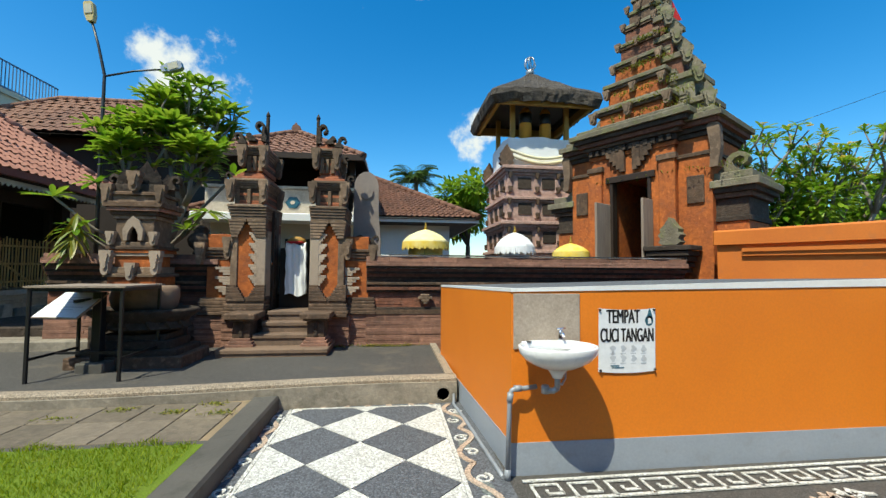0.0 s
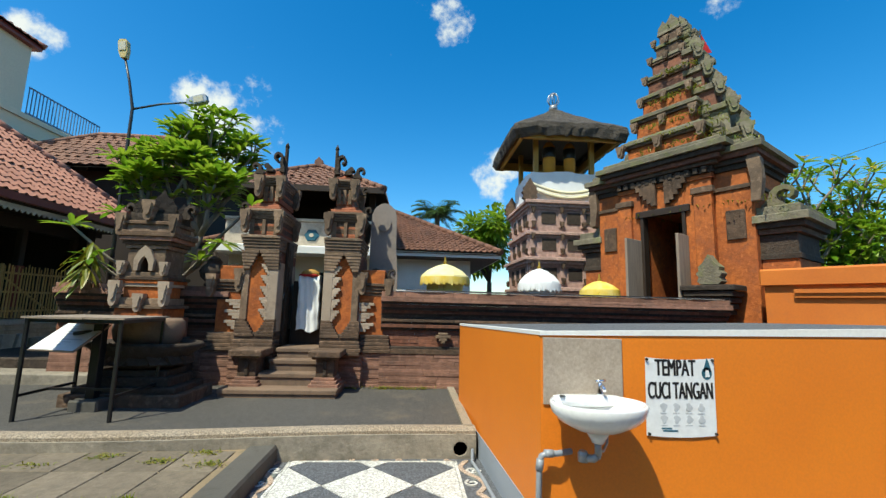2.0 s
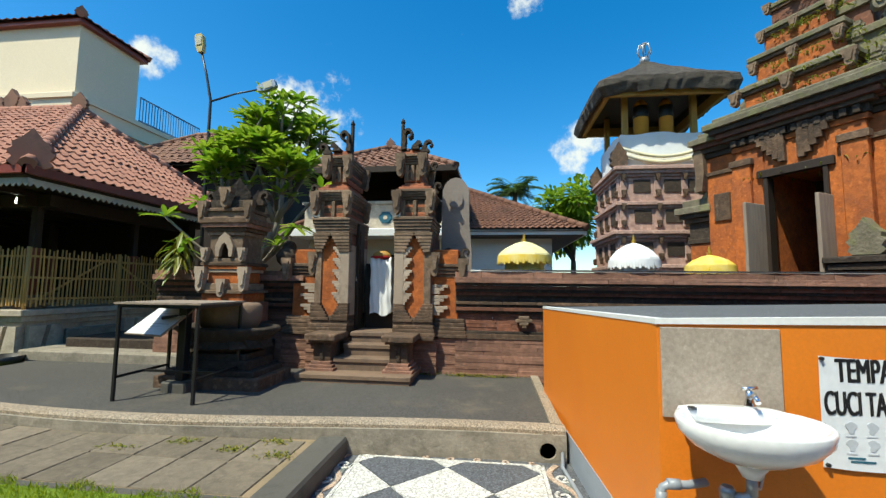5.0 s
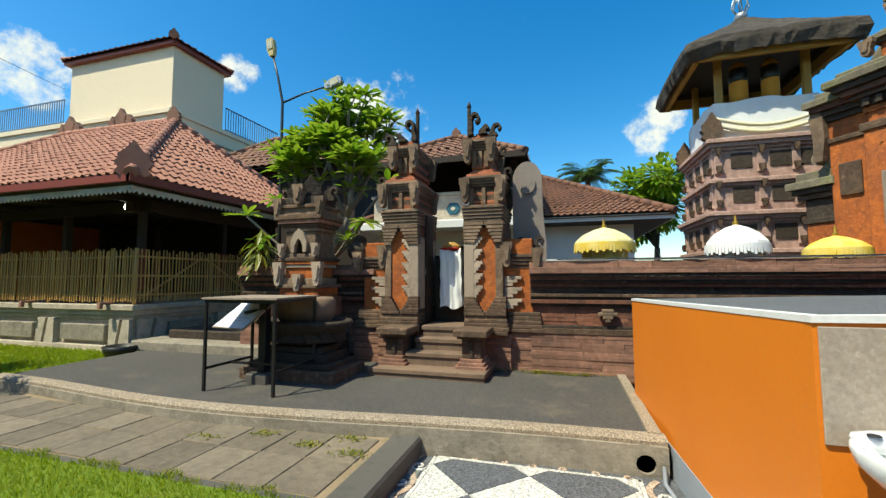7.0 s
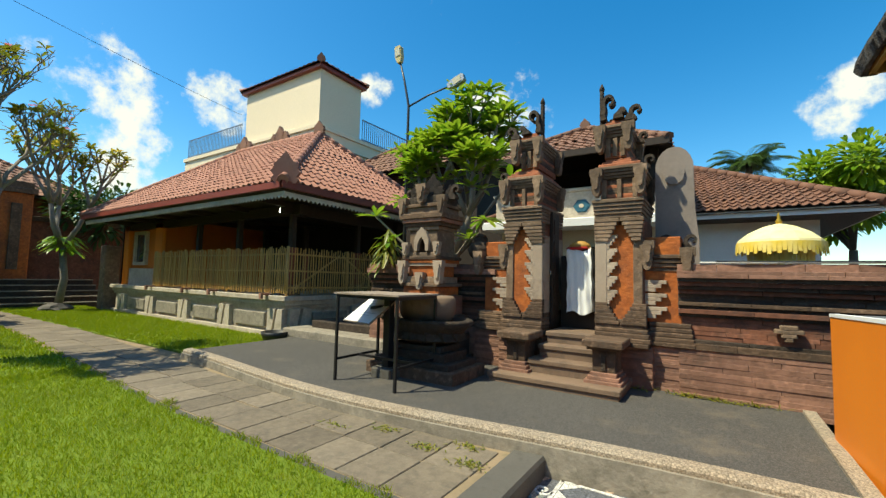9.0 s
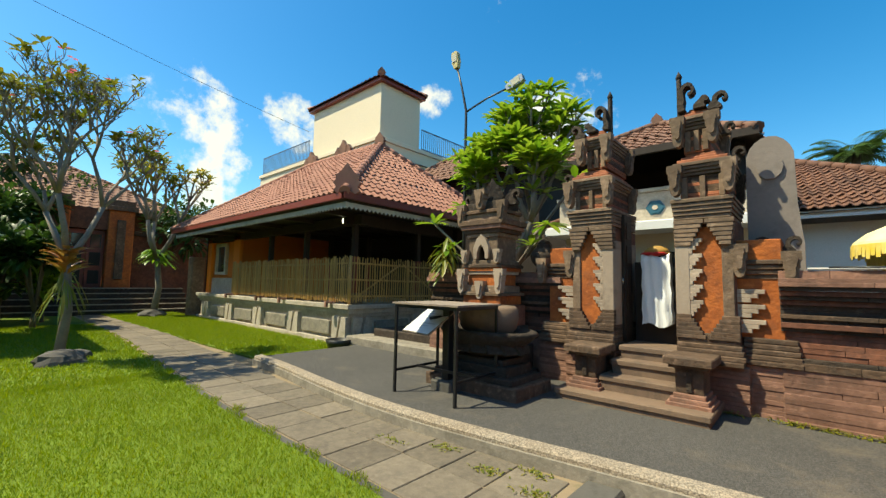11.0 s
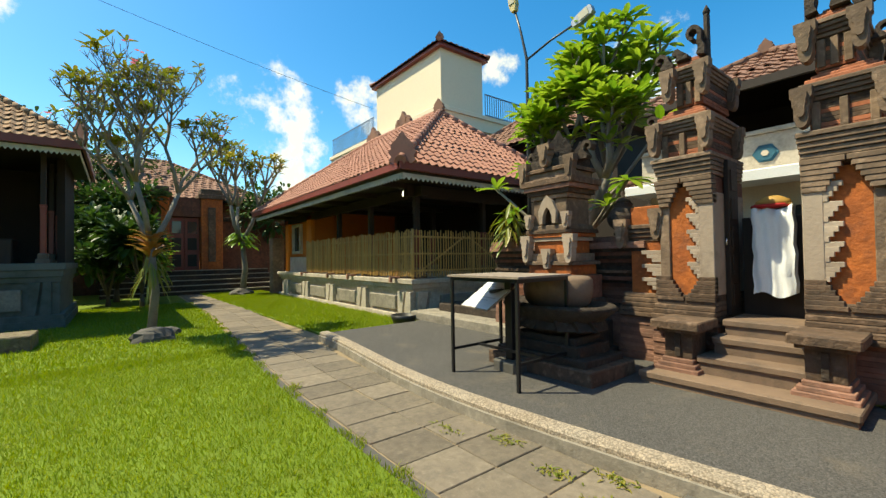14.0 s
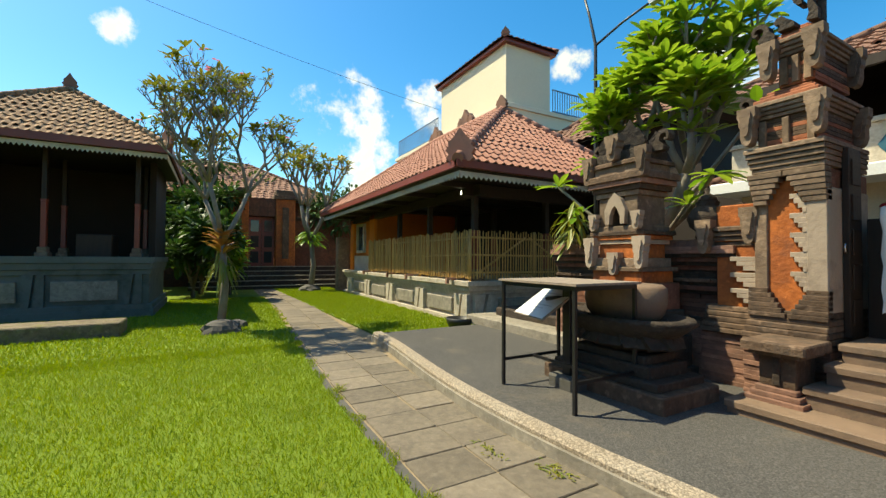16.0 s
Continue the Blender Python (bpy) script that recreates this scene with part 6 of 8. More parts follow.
kbox("door_leaf", "grey_wood", 0.50, 0.56, -1.65, -1.12, 1.0, 3.1, 0.01, "weathered grey door leaf")
for k in range(3):
    kbox("door_batten", "grey_wood", -0.575, -0.555, -1.8, -1.18, 1.25 + 0.7 * k, 1.37 + 0.7 * k, 0.005)
for a in (-1, 1):
    for k in range(6):
        kbox("stepped_ornament", "paras", min(a * (0.1 + 0.09 * k), a * (0.22 + 0.09 * k)), max(a * (0.1 + 0.09 * k), a * (0.22 + 0.09 * k)), -1.22, -1.08, 3.82 + 0.085 * k if k < 1 else 3.78 + 0.10 * k, 4.42 - 0.01 * k, 0.01)
    kbox("pilaster", "brick_orange", min(a * 0.72, a * 1.08), max(a * 0.72, a * 1.08), -1.2, -1.08, 0.0, 3.9)
    kbox("pilaster_cap", "paras", min(a * 0.68, a * 1.12), max(a * 0.68, a * 1.12), -1.24, -1.06, 3.9, 4.02)
for k in range(12):
    kbox("dentil", "paras_dark", -1.05 + k * 0.18, -0.95 + k * 0.18, -1.24, -1.1, 4.30, 4.42, 0.01)
z = 4.2
for w, d, h, mat in ((1.10, 1.14, 0.10, "brick_orange"), (1.12, 1.16, 0.14, "paras_dark"), (1.22, 1.26, 0.08, "paras"), (1.32, 1.34, 0.10, "brick"), (1.42, 1.42, 0.10, "paras_dark"), (1.52, 1.50, 0.12, "lichen_stone"), (1.36, 1.36, 0.10, "lichen_stone"),
                     (0.86, 0.98, 0.34, "brick_orange"), (0.92, 1.05, 0.07, "paras"), (0.99, 1.10, 0.09, "lichen_stone"), (0.88, 0.96, 0.07, "lichen_stone"), (0.70, 0.80, 0.38, "brick_orange"), (0.76, 0.86, 0.07, "paras"), (0.82, 0.91, 0.09, "lichen_stone"),
                     (0.58, 0.66, 0.36, "brick_orange"), (0.63, 0.71, 0.06, "paras"), (0.68, 0.76, 0.09, "lichen_stone"), (0.47, 0.54, 0.34, "brick"), (0.52, 0.59, 0.06, "paras"), (0.56, 0.62, 0.08, "lichen_stone"), (0.39, 0.44, 0.32, "brick"), (0.43, 0.48, 0.06, "paras"), (0.46, 0.50, 0.08, "lichen_stone"),
                     (0.32, 0.34, 0.28, "paras"), (0.36, 0.38, 0.08, "lichen_stone"), (0.25, 0.27, 0.26, "paras"), (0.29, 0.31, 0.07, "lichen_stone")):
    kbox("tier", mat, -w, w, -d, d, z, z + h - 0.004, 0.02)
    z += h
for x, y, h in ((0, 0, 0.5), (-0.18, -0.1, 0.36), (0.2, 0.05, 0.36)):
    s = Shape()
    flame(s, x, y, z - 0.02, h, 0, 0.16)
    part("finial", s, "lichen_stone", kori)
rnd = random.Random(3)
for zt, w in ((5.02, 1.28), (5.62, 0.96), (6.24, 0.80), (6.80, 0.68), (7.30, 0.55), (7.75, 0.45)):
    for x in (-w * 0.74, 0.0, w * 0.74):
        s = Shape()
        antefix(s, x, -w * 0.9 - 0.02, zt + 0.06, 0.15 * (0.5 + w / 2), 0.24 * (0.5 + w / 2))
        part("antefix", s, "paras_light", kori, "small carved antefix")
    for y in (-w * 0.5, w * 0.5):
        s = Shape()
        antefix(s, w * 0.86 + 0.02, y, zt + 0.02, 0.2, 0.34, 90)
        part("antefix", s, "lichen_stone", kori)
# stepped shoulders on both flanks
for a in (-1, 1):
    z0 = 0.0
    def flank(name, mat, x0, x1, d, za, zb, c=0.015):
        kbox(name, mat, min(a * x0, a * x1), max(a * x0, a * x1), -d, d, za, zb, c)
    flank("shoulder", "brick_orange", BODY, 1.75, 0.95, 0, 3.9)
    for k, (out, h, mat) in enumerate(((0.04, 0.08, "paras"), (0.0, 0.30, "brick_orange"), (0.05, 0.10, "paras_dark"), (0.12, 0.10, "paras_dark"), (0.20, 0.10, "brick"), (0.28, 0.12, "lichen_stone"), (0.12, 0.12, "lichen_stone"))):
        z1 = 3.9 + sum((0.08, 0.30, 0.10, 0.10, 0.10, 0.12, 0.12)[:k])
        flank("shoulder_cornice", mat, BODY - 0.05, 1.75 + out, 0.95 + out, z1, z1 + h - 0.004)
    for x1, za, zb in ((1.62, 4.80, 5.25), (1.40, 5.25, 5.85), (1.16, 5.85, 6.35), (0.94, 6.35, 6.85), (0.76, 6.85, 7.35)) if a > 0 else ((1.3, 4.80, 5.15),):
        flank("stepped_shoulder", "lichen_stone" if zb < 6 else "brick", 0.4, x1 - 0.1, 0.5, za, zb - 0.12)
        flank("stepped_shoulder", "lichen_stone", 0.4, x1, 0.58, zb - 0.12, zb)
        s = Shape()
        flame(s, a * (x1 - 0.14), -0.3, zb, 0.34, 20, 0.2)
        part("finial", s, "lichen_stone", kori, "mossy flame-shaped finial")
        s = Shape()
        antefix(s, a * (x1 - 0.02), -0.5, zb - 0.3, 0.22, 0.34, 30 * a)
        part("antefix", s, "lichen_stone", kori)
    flank("niche_frame", "paras", 1.25, 1.6, 1.0, 2.95, 3.5)
    flank("outer_pier", "brick_orange", 1.75, 2.35, 0.75, 0, 2.55)
    for k, (out, h, mat) in enumerate(((0.04, 0.10, "paras_dark"), (0.0, 0.35, "paras_dark"), (0.08, 0.10, "paras"), (0.16, 0.10, "paras_dark"), (0.24, 0.14, "lichen_stone"), (0.10, 0.16, "lichen_stone"))):
        z1 = 2.55 + sum((0.10, 0.35, 0.10, 0.10, 0.14, 0.16)[:k])
        flank("pier_cornice", mat, 1.7, 2.35 + out, 0.75 + out, z1, z1 + h - 0.004)
    s = Shape()
    curl(s, a * 1.95, -0.4, 3.48, 0.42, 0, 0.3, flip=a < 0)
    part("finial", s, "lichen_stone", kori)
    s = Shape()
    s.slab([(-0.10, 0.0), (0.06, 0.0), (0.12, 0.4), (0.10, 0.8), (-0.02, 1.0), (-0.14, 0.8), (-0.08, 0.4)], 0.2, front(a * 1.85, -1.1, 3.6))
    part("hanging_ornament", s, "paras_light", kori)
# guardian bracket beside the door
s = Shape()
for k in range(5):
    s.box(0.75 - 0.05 * k, 1.35 + 0.05 * k, -1.5 - 0.05 * k, -1.0, 1.55 + 0.11 * k, 1.64 + 0.11 * k, 0.02)
part("guardian_base", s, "paras_dark", kori)
s = Shape()
flame(s, 1.05, -1.35, 2.1, 0.55, 0, 0.3)
part("guardian_stone", s, "lichen_stone", kori)
grass = Shape()
for k in range(1100):
    t = rnd.choice(((5.05, 1.45), (5.65, 1.1), (6.25, 0.92), (6.9, 0.75), (4.82, 1.9), (5.3, 1.5), (3.6, 2.3)))
    x, y = rnd.uniform(-0.4, 1.0) * t[1], -rnd.uniform(0.55, 1.0) * min(t[1], 1.25) * rnd.choice((1, 1, 1, 0.2))
    leaf_blade(grass, (x, y, t[0]), (rnd.uniform(-0.6, 0.6), rnd.uniform(-0.8, 0.3), 0.9), rnd.uniform(0.08, 0.26), 0.03, 0.6)
tagged(part("weed_growth", grass, "leaf_yellow", kori, "weeds growing on the tiers"), kind="stuff")
flag = thing("red_flag", (6.17, 8.35, 6.98), "small red cloth flag on the gatehouse", "flag")
part("staff", Shape().tube([(0, 0, 0), (0.02, 0, 0.75)], 0.015, 6), "dark_wood", flag)
part("cloth", Shape().slab([(0, 0.0), (0.26, 0.04), (0.16, 0.22), (0.02, 0.5)], 0.01, front(0.0, 0, 0.18)), "red_cloth", flag)

# ---- drum tower with thatched roof ----
drum = thing("drum_tower", (4.42, 12.85, 0), "pink stone drum tower with black thatched roof", "tower")
z = 0.0
for w, h, mat in ((1.75, 0.6, "paras_dark"), (1.66, 1.4, "pink_stone"), (1.72, 0.10, "pink_stone"), (1.66, 0.10, "pink_stone"), (1.74, 0.10, "pink_stone"), (1.56, 0.62, "pink_stone"), (1.62, 0.08, "pink_stone"), (1.70, 0.10, "pink_stone"), (1.78, 0.10, "pink_stone"), (1.52, 0.62, "pink_stone"), (1.58, 0.08, "pink_stone"), (1.66, 0.10, "pink_stone"),
                   (1.48, 0.70, "pink_stone"), (1.54, 0.08, "pink_stone"), (1.62, 0.10, "pink_stone"), (1.70, 0.10, "pink_stone")):
    part("tier", Shape().box(-w, w, -w, w, z, z + h - 0.004, 0.02), mat, drum)
    z += h
for zz, w in ((2.68, 1.56), (3.58, 1.52), (4.42, 1.48)):
    for x in (-0.75, 0.25, 0.95):
        p = part("panel", Shape().box(x - 0.28, x + 0.28, -w - 0.03, -w + 0.02, zz - 0.16, zz + 0.20, 0.02), "paras_dark", drum, "carved dark panel")
    for y in (-0.8, 0.0, 0.8):
        part("panel", Shape().box(-w - 0.03, -w + 0.02, y - 0.25, y + 0.25, zz - 0.16, zz + 0.20, 0.02), "paras_dark", drum)
    for x in (-w + 0.12, -0.25, 0.62, w - 0.12):
        part("pilaster", Shape().box(x - 0.11, x + 0.11, -w - 0.045, -w + 0.02, zz - 0.28, zz + 0.30, 0.02), "pink_stone", drum)
        for dz in (-0.30, 0.16):
            s = Shape()
            antefix(s, x, -w - 0.09, zz + dz, 0.13, 0.2)
            part("antefix", s, "paras", drum)
    for y in (-w + 0.12, -0.4, 0.4, w - 0.12):
        part("pilaster", Shape().box(-w - 0.045, -w + 0.02, y - 0.11, y + 0.11, zz - 0.28, zz + 0.30, 0.02), "pink_stone", drum)
        s = Shape()
        antefix(s, -w - 0.09, y, zz - 0.30, 0.13, 0.2, -90)
        part("antefix", s, "paras", drum)
ZD = z
wrap = Shape()
n = 40
v = []
for j in range(7):
    for k in range(n):
        a = 2 * math.pi * k / n
        q = 1.42 / max(abs(math.cos(a)), abs(math.sin(a))) ** 0.85 + 0.025 * math.sin(k * 2.3 + j * 1.1)
        v.append((q * math.cos(a), q * math.sin(a), ZD + 0.02 + 0.95 * j / 6 + 0.03 * math.sin(k * 0.9)))
wrap.add(v, [(j * n + k, j * n + (k + 1) % n, (j + 1) * n + (k + 1) % n, (j + 1) * n + k) for j in range(6) for k in range(n)], True)
part("cloth_wrap", wrap, "white_cloth", drum, "white cloth wrapped round the drum floor")
sash = Shape()
for i in range(2):
    pts = [(-1.5 + 3.0 * t / 12, -1.53, ZD + 0.55 - i * 0.16 - 0.28 * math.sin(math.pi * t / 12)) for t in range(13)]
    sash.tube(pts, 0.05, 6)
part("sash", sash, "cream_cloth", drum, "pale yellow sash")
part("drum_floor", Shape().box(-1.3, 1.3, -1.3, 1.3, ZD, ZD + 0.9), "dark_wood", drum)
for x in (-1.15, 1.15):
    for y in (-1.15, 1.15):
        part("post", Shape().box(x - 0.09, x + 0.09, y - 0.09, y + 0.09, ZD + 0.9, ZD + 2.3), "gold_wood", drum)
for x, r in ((-0.55, 0.24), (0.30, 0.22)):
    part("slit_drum", Shape().lathe([(r, ZD + 0.9), (r * 1.05, ZD + 1.4), (r, ZD + 1.9), (r * 0.5, ZD + 2.05)], x, -1.0, 14), "drum_orange", drum, "slit drum wrapped in orange cloth")
    part("drum_band", Shape().lathe([(r * 1.08, ZD + 1.52), (r * 1.1, ZD + 1.58), (r * 1.08, ZD + 1.85)], x, -1.0, 14), "black", drum)
for a in range(4):
    s = Shape()
    flame(s, 0, 0, 0, 0.7, 0, 0.2)
    part("corner_ornament", s, "paras", drum, at=(1.5 * (1 if a % 2 else -1), 1.5 * (1 if a > 1 else -1), ZD))
ZE = ZD + 1.80
# Dark wood puts the shade under the thatch into the ceiling's colour.
ceil = Shape().box(-1.6, 1.6, -1.6, 1.6, ZE + 0.42, ZE + 0.50)
part("ceiling_board", ceil, "dark_wood", drum)
for k in range(4):
    s = Shape().box(-1.95, 1.95, -1.98, -1.85, ZE + 0.06, ZE + 0.34)
    part("eaves_beam", s, "gold_wood", drum, at=(0, 0, 0), rz=90 * k)
th = Shape()
n = 96
prof = [(1.86, 0.06), (2.02, -0.30), (2.16, -0.32), (2.27, -0.10), (2.25, 0.06), (1.90, 0.28), (1.45, 0.50), (1.00, 0.76), (0.60, 1.02), (0.32, 1.21), (0.20, 1.30), (0.0, 1.33)]
v, rnd2 = [], random.Random(9)
for q, zz in prof:
    for k in range(n):
        a = 2 * math.pi * (k + 0.5) / n
        sq = 1.0 / max(abs(math.cos(a)), abs(math.sin(a)))
        sq = 1.0 + (sq - 1.0) * (1.0 if q > 0.9 else 0.75)
        dip = -0.10 * ((sq - 1.0) / 0.41) ** 2 * min(1.0, q / 1.9) ** 2
        j = rnd2.uniform(-0.035, 0.035) * (1.6 if zz < 0 else 1.0) if q > 0.3 else 0
        v.append((q * sq * math.cos(a) + j * 0.5, q * sq * math.sin(a) + j * 0.5, ZE + 0.47 + zz + dip + j))
th.add(v, [(i * n + k, i * n + (k + 1) % n, (i + 1) * n + (k + 1) % n, (i + 1) * n + k) for i in range(len(prof) - 1) for k in range(n)])
part("thatch", th, "thatch", drum, "thick black palm fibre thatch")
crown = Shape().lathe([(0.16, ZE + 1.77), (0.20, ZE + 1.89), (0.12, ZE + 1.99)], 0, 0, 10)
for k in range(6):
    a = 2 * math.pi * k / 6
    crown.tube([(0.12 * math.cos(a), 0.12 * math.sin(a), ZE + 1.97), (0.26 * math.cos(a), 0.26 * math.sin(a), ZE + 2.15), (0.20 * math.cos(a), 0.20 * math.sin(a), ZE + 2.35), (0.04 * math.cos(a), 0.04 * math.sin(a), ZE + 2.45)], 0.025, 5)
part("finial", crown, "steel", drum, "silvery crown finial")

drum.scale = (0.74, 0.74, 0.925)

# ---- trees beyond the wall ----
rnd = random.Random(21)
broadleaf("green_tree", (3.2, 17.6, 0), 6.4, 1.6, rnd, "leafy green tree beside the drum tower", "leaf", 3600, 0.34)
broadleaf("green_tree", (1.4, 21.0, 0), 5.2, 1.8, rnd, "small dark green tree behind the temple hall", "leaf_dark", 1500, 0.34)
palm = thing("palm_tree", (1.38, 25.0, -0.3), "tall green palm behind the temple hall roof", "palm")
part("trunk", Shape().tube([(0.1, 0, 0), (0.05, 0, 3.9), (0, 0, 7.5)], [0.2, 0.16, 0.13], 8), "bark_brown", palm)
fr = Shape()
for k in range(26):
    a, e = rnd.random() * 6.28, rnd.uniform(-0.1, 1.3)
    way = Vector((math.cos(a), math.sin(a), e)).normalized()
    spine = [Vector((0, 0, 7.5)) + way * 2.1 * t - Vector((0, 0, 1)) * 1.1 * t * t for t in (0, 0.25, 0.5, 0.75, 1.0)]
    for i in range(4):
        for j in range(6):
            p = spine[i].lerp(spine[i + 1], j / 6)
            side = way.cross(Vector((0, 0, 1))).normalized()
            for sg in (-1, 1):
                leaf_blade(fr, p, side * sg + way * 0.6 - Vector((0, 0, 0.35)), 0.55 * (1.1 - 0.2 * i), 0.07, 0.3)
tagged(part("crown", fr, "palm", palm), kind="stuff")
for x, y, s in ((10.3, 10.8, 1.15), (12.8, 10.2, 1.2), (15.6, 11.0, 1.3), (18.5, 11.5, 1.4)):
    frangipani("frangipani_tree", (x, y, 0), 1.5 * s, 3, (0.7, 0.7), rnd, "yellow-flowering frangipani behind the orange wall", "leaf", 10, 0.34, ("petal_yellow", 0.6), 6, (rnd.uniform(-0.1, 0.1), 0), 4, 0.11, 0.7, 0.95, 0.8, 0.70, leaf_levels=2)

for x, y, h, r in ((9.6, 11.5, 3.9, 1.5), (11.6, 11.2, 4.3, 1.7), (14.2, 11.8, 4.8, 2.0), (17.0, 12.5, 5.4, 2.3), (20.5, 12.5, 6.0, 2.6)):
    broadleaf("garden_bush", (x, y, 0), h, r, rnd, "dense green bush behind the orange garden wall", "leaf", 2200, 0.30, 0.2, 12)

# ---- pebble mosaic floor ----
def clip(poly, x0, x1, y0, y1):
    def cut(pts, inside, meet):
        out = []
        for a, b in zip(pts, pts[1:] + pts[:1]):
            if inside(a):
                out.append(a)
            if inside(a) != inside(b):
                out.append(meet(a, b))
        return out

    for axis, lim, sign in ((0, x0, 1), (0, x1, -1), (1, y0, 1), (1, y1, -1)):
        if poly:
            poly = cut(poly, lambda p: (p[axis] - lim) * sign >= 0, lambda a, b: tuple(a[i] + (b[i] - a[i]) * (lim - a[axis]) / (b[axis] - a[axis]) for i in (0, 1)))
    return poly


def stroke(s, pts, w, z=0.004, h=0.009):
    """A flat raised band of pebbles along a line."""
    pts = [Vector((x, y)) for x, y in pts]
    left, right = [], []
    for i, p in enumerate(pts):
        d = (pts[min(i + 1, len(pts) - 1)] - pts[max(i - 1, 0)]).normalized()
        n = Vector((-d.y, d.x)) * (w / 2)
        left.append(p + n)
        right.append(p - n)
    n = len(pts)
    v = [(p.x, p.y, z + h) for p in left + right] + [(p.x, p.y, z) for p in left + right]
    f = [(i, n + i, n + i + 1, i + 1) for i in range(n - 1)]
    f += [(i, i + 1, 2 * n + i + 1, 2 * n + i) for i in range(n - 1)] + [(n + i + 1, n + i, 3 * n + i, 3 * n + i + 1) for i in range(n - 1)]
    s.add(v, f)


def spiral(x, y, r, turns, start, way=1, n=18):
    return [(x + r * (1 - 0.8 * i / n) * math.cos(start + way * turns * 2 * math.pi * i / n), y + r * (1 - 0.8 * i / n) * math.sin(start + way * turns * 2 * math.pi * i / n)) for i in range(n + 1)]


mosaic = thing("floor_mosaic", (0, 0, 0), "black and white pebble mosaic floor with scrolled borders", "floor", kind="structure")
part("bed", Shape().box(-1.27, 0.86, 0.0, 4.77, -0.01, 0.004), "pebble_dark", mosaic, "dark pebble bed")
L0, L1, V0, V1 = -1.03, 0.52, 0.2, 4.66
for k in range(-1, 6):
    for i in (-1, 0, 1):
        c = (-0.255 + 0.775 * i, 4.14 - 0.775 * k)
        p = clip([(c[0] - 0.385, c[1]), (c[0], c[1] - 0.385), (c[0] + 0.385, c[1]), (c[0], c[1] + 0.385)], L0, L1, V0, V1)
        if len(p) > 2:
            part("white_diamond", Shape().slab(p, 0.010, pose(0, 0, 0.004)), "pebble_white", mosaic)
        c = (c[0] + 0.3875, c[1] - 0.3875)
        p = clip([(c[0] - 0.375, c[1]), (c[0], c[1] - 0.375), (c[0] + 0.375, c[1]), (c[0], c[1] + 0.375)], L0, L1, V0, V1)
        if len(p) > 2:
            part("dark_diamond", Shape().slab(p, 0.008, pose(0, 0, 0.004)), "pebble_dark", mosaic)
for x in (L0 - 0.02, L1 + 0.02):
    s = Shape()
    stroke(s, [(x, V0), (x, V1 + 0.03)], 0.03)
    part("border_line", s, "pebble_white", mosaic)
s = Shape()
stroke(s, [(L0 - 0.03, V1 + 0.02), (L1 + 0.03, V1 + 0.02)], 0.03)
part("border_line", s, "pebble_white", mosaic)
for x, w in ((-1.15, 0.075), (0.66, 0.085)):
    for k in range(6):
        y = 4.35 - 0.72 * k
        sg = 1 if k % 2 else -1
        s = Shape()
        stroke(s, [(x + sg * w * math.sin(t * math.pi / 6), y + 0.36 - 0.06 * t) for t in range(13)], 0.045)
        part("scroll", s, "pebble_pink", mosaic)
        s = Shape()
        stroke(s, spiral(x - sg * 0.02, y + 0.12, 0.075, 1.3, 0.6 * k, sg), 0.022)
        stroke(s, spiral(x + sg * 0.02, y - 0.16, 0.065, 1.2, 2 + 0.6 * k, -sg), 0.022)
        part("scroll", s, "pebble_white", mosaic)
        part("filling", Shape().slab([(x - sg * 0.02 + 0.05 * math.cos(a), y - 0.02 + 0.09 * math.sin(a)) for a in [0.63 * j for j in range(10)]], 0.006, pose(0, 0, 0.004)), "pebble_green", mosaic)
s = Shape()
for k in range(7):
    stroke(s, spiral(-0.95 + k * 0.235, 4.72, 0.035, 1.0, k, 1 if k % 2 else -1, 10), 0.02)
part("end_scroll", s, "pebble_pink", mosaic)

meander = thing("floor_meander", (0, 0, 0), "pale pebble meander and flower pattern in the asphalt", "floor pattern", kind="structure")
s = Shape()
for y in (2.95, 2.70):
    stroke(s, [(0.95, y), (4.6, y + 0.02)], 0.028)
part("border_line", s, "pebble_white", meander)
for k in range(13):
    x = 0.99 + k * 0.275
    s = Shape()
    stroke(s, [(x, 2.70), (x, 2.89), (x + 0.19, 2.89), (x + 0.19, 2.77)], 0.026)
    stroke(s, [(x + 0.20, 2.77), (x + 0.09, 2.77), (x + 0.09, 2.82)], 0.026)
    part("key", s, "pebble_white", meander)
s = Shape()
stroke(s, [(1.0, 2.02), (2.2, 2.12), (3.4, 2.22), (4.25, 2.30), (4.5, 2.1), (4.7, 1.6)], 0.07)
part("white_line", s, "pebble_white", meander)
for x, y, r, mat in ((1.45, 2.40, 0.13, "pebble_pink"), (1.75, 2.45, 0.11, "pebble_white"), (2.05, 2.44, 0.13, "pebble_pink"), (2.9, 2.48, 0.09, "pebble_pink"), (3.08, 2.52, 0.08, "pebble_white"), (3.9, 2.52, 0.12, "pebble_pink"), (4.2, 2.62, 0.12, "pebble_white"), (4.5, 2.68, 0.11, "pebble_pink")):
    s = Shape()
    stroke(s, spiral(x, y, r, 1.4, x * 3, 1), 0.035)
    stroke(s, [(x + r * 0.5 * math.cos(a) + 0.12 * t, y + r * 0.6 * math.sin(a) + 0.05 * math.sin(t * 3)) for t, a in ((0, 0.2), (0.6, 0.9), (1.2, 1.4), (1.8, 1.2))], 0.035)
    for j in range(4):
        a = j * 1.5 + x
        stroke(s, [(x + r * math.cos(a), y + r * 0.8 * math.sin(a)), (x + r * 1.5 * math.cos(a + 0.2), y + r * 1.2 * math.sin(a + 0.2))], 0.03)
    part("flower", s, mat, meander)

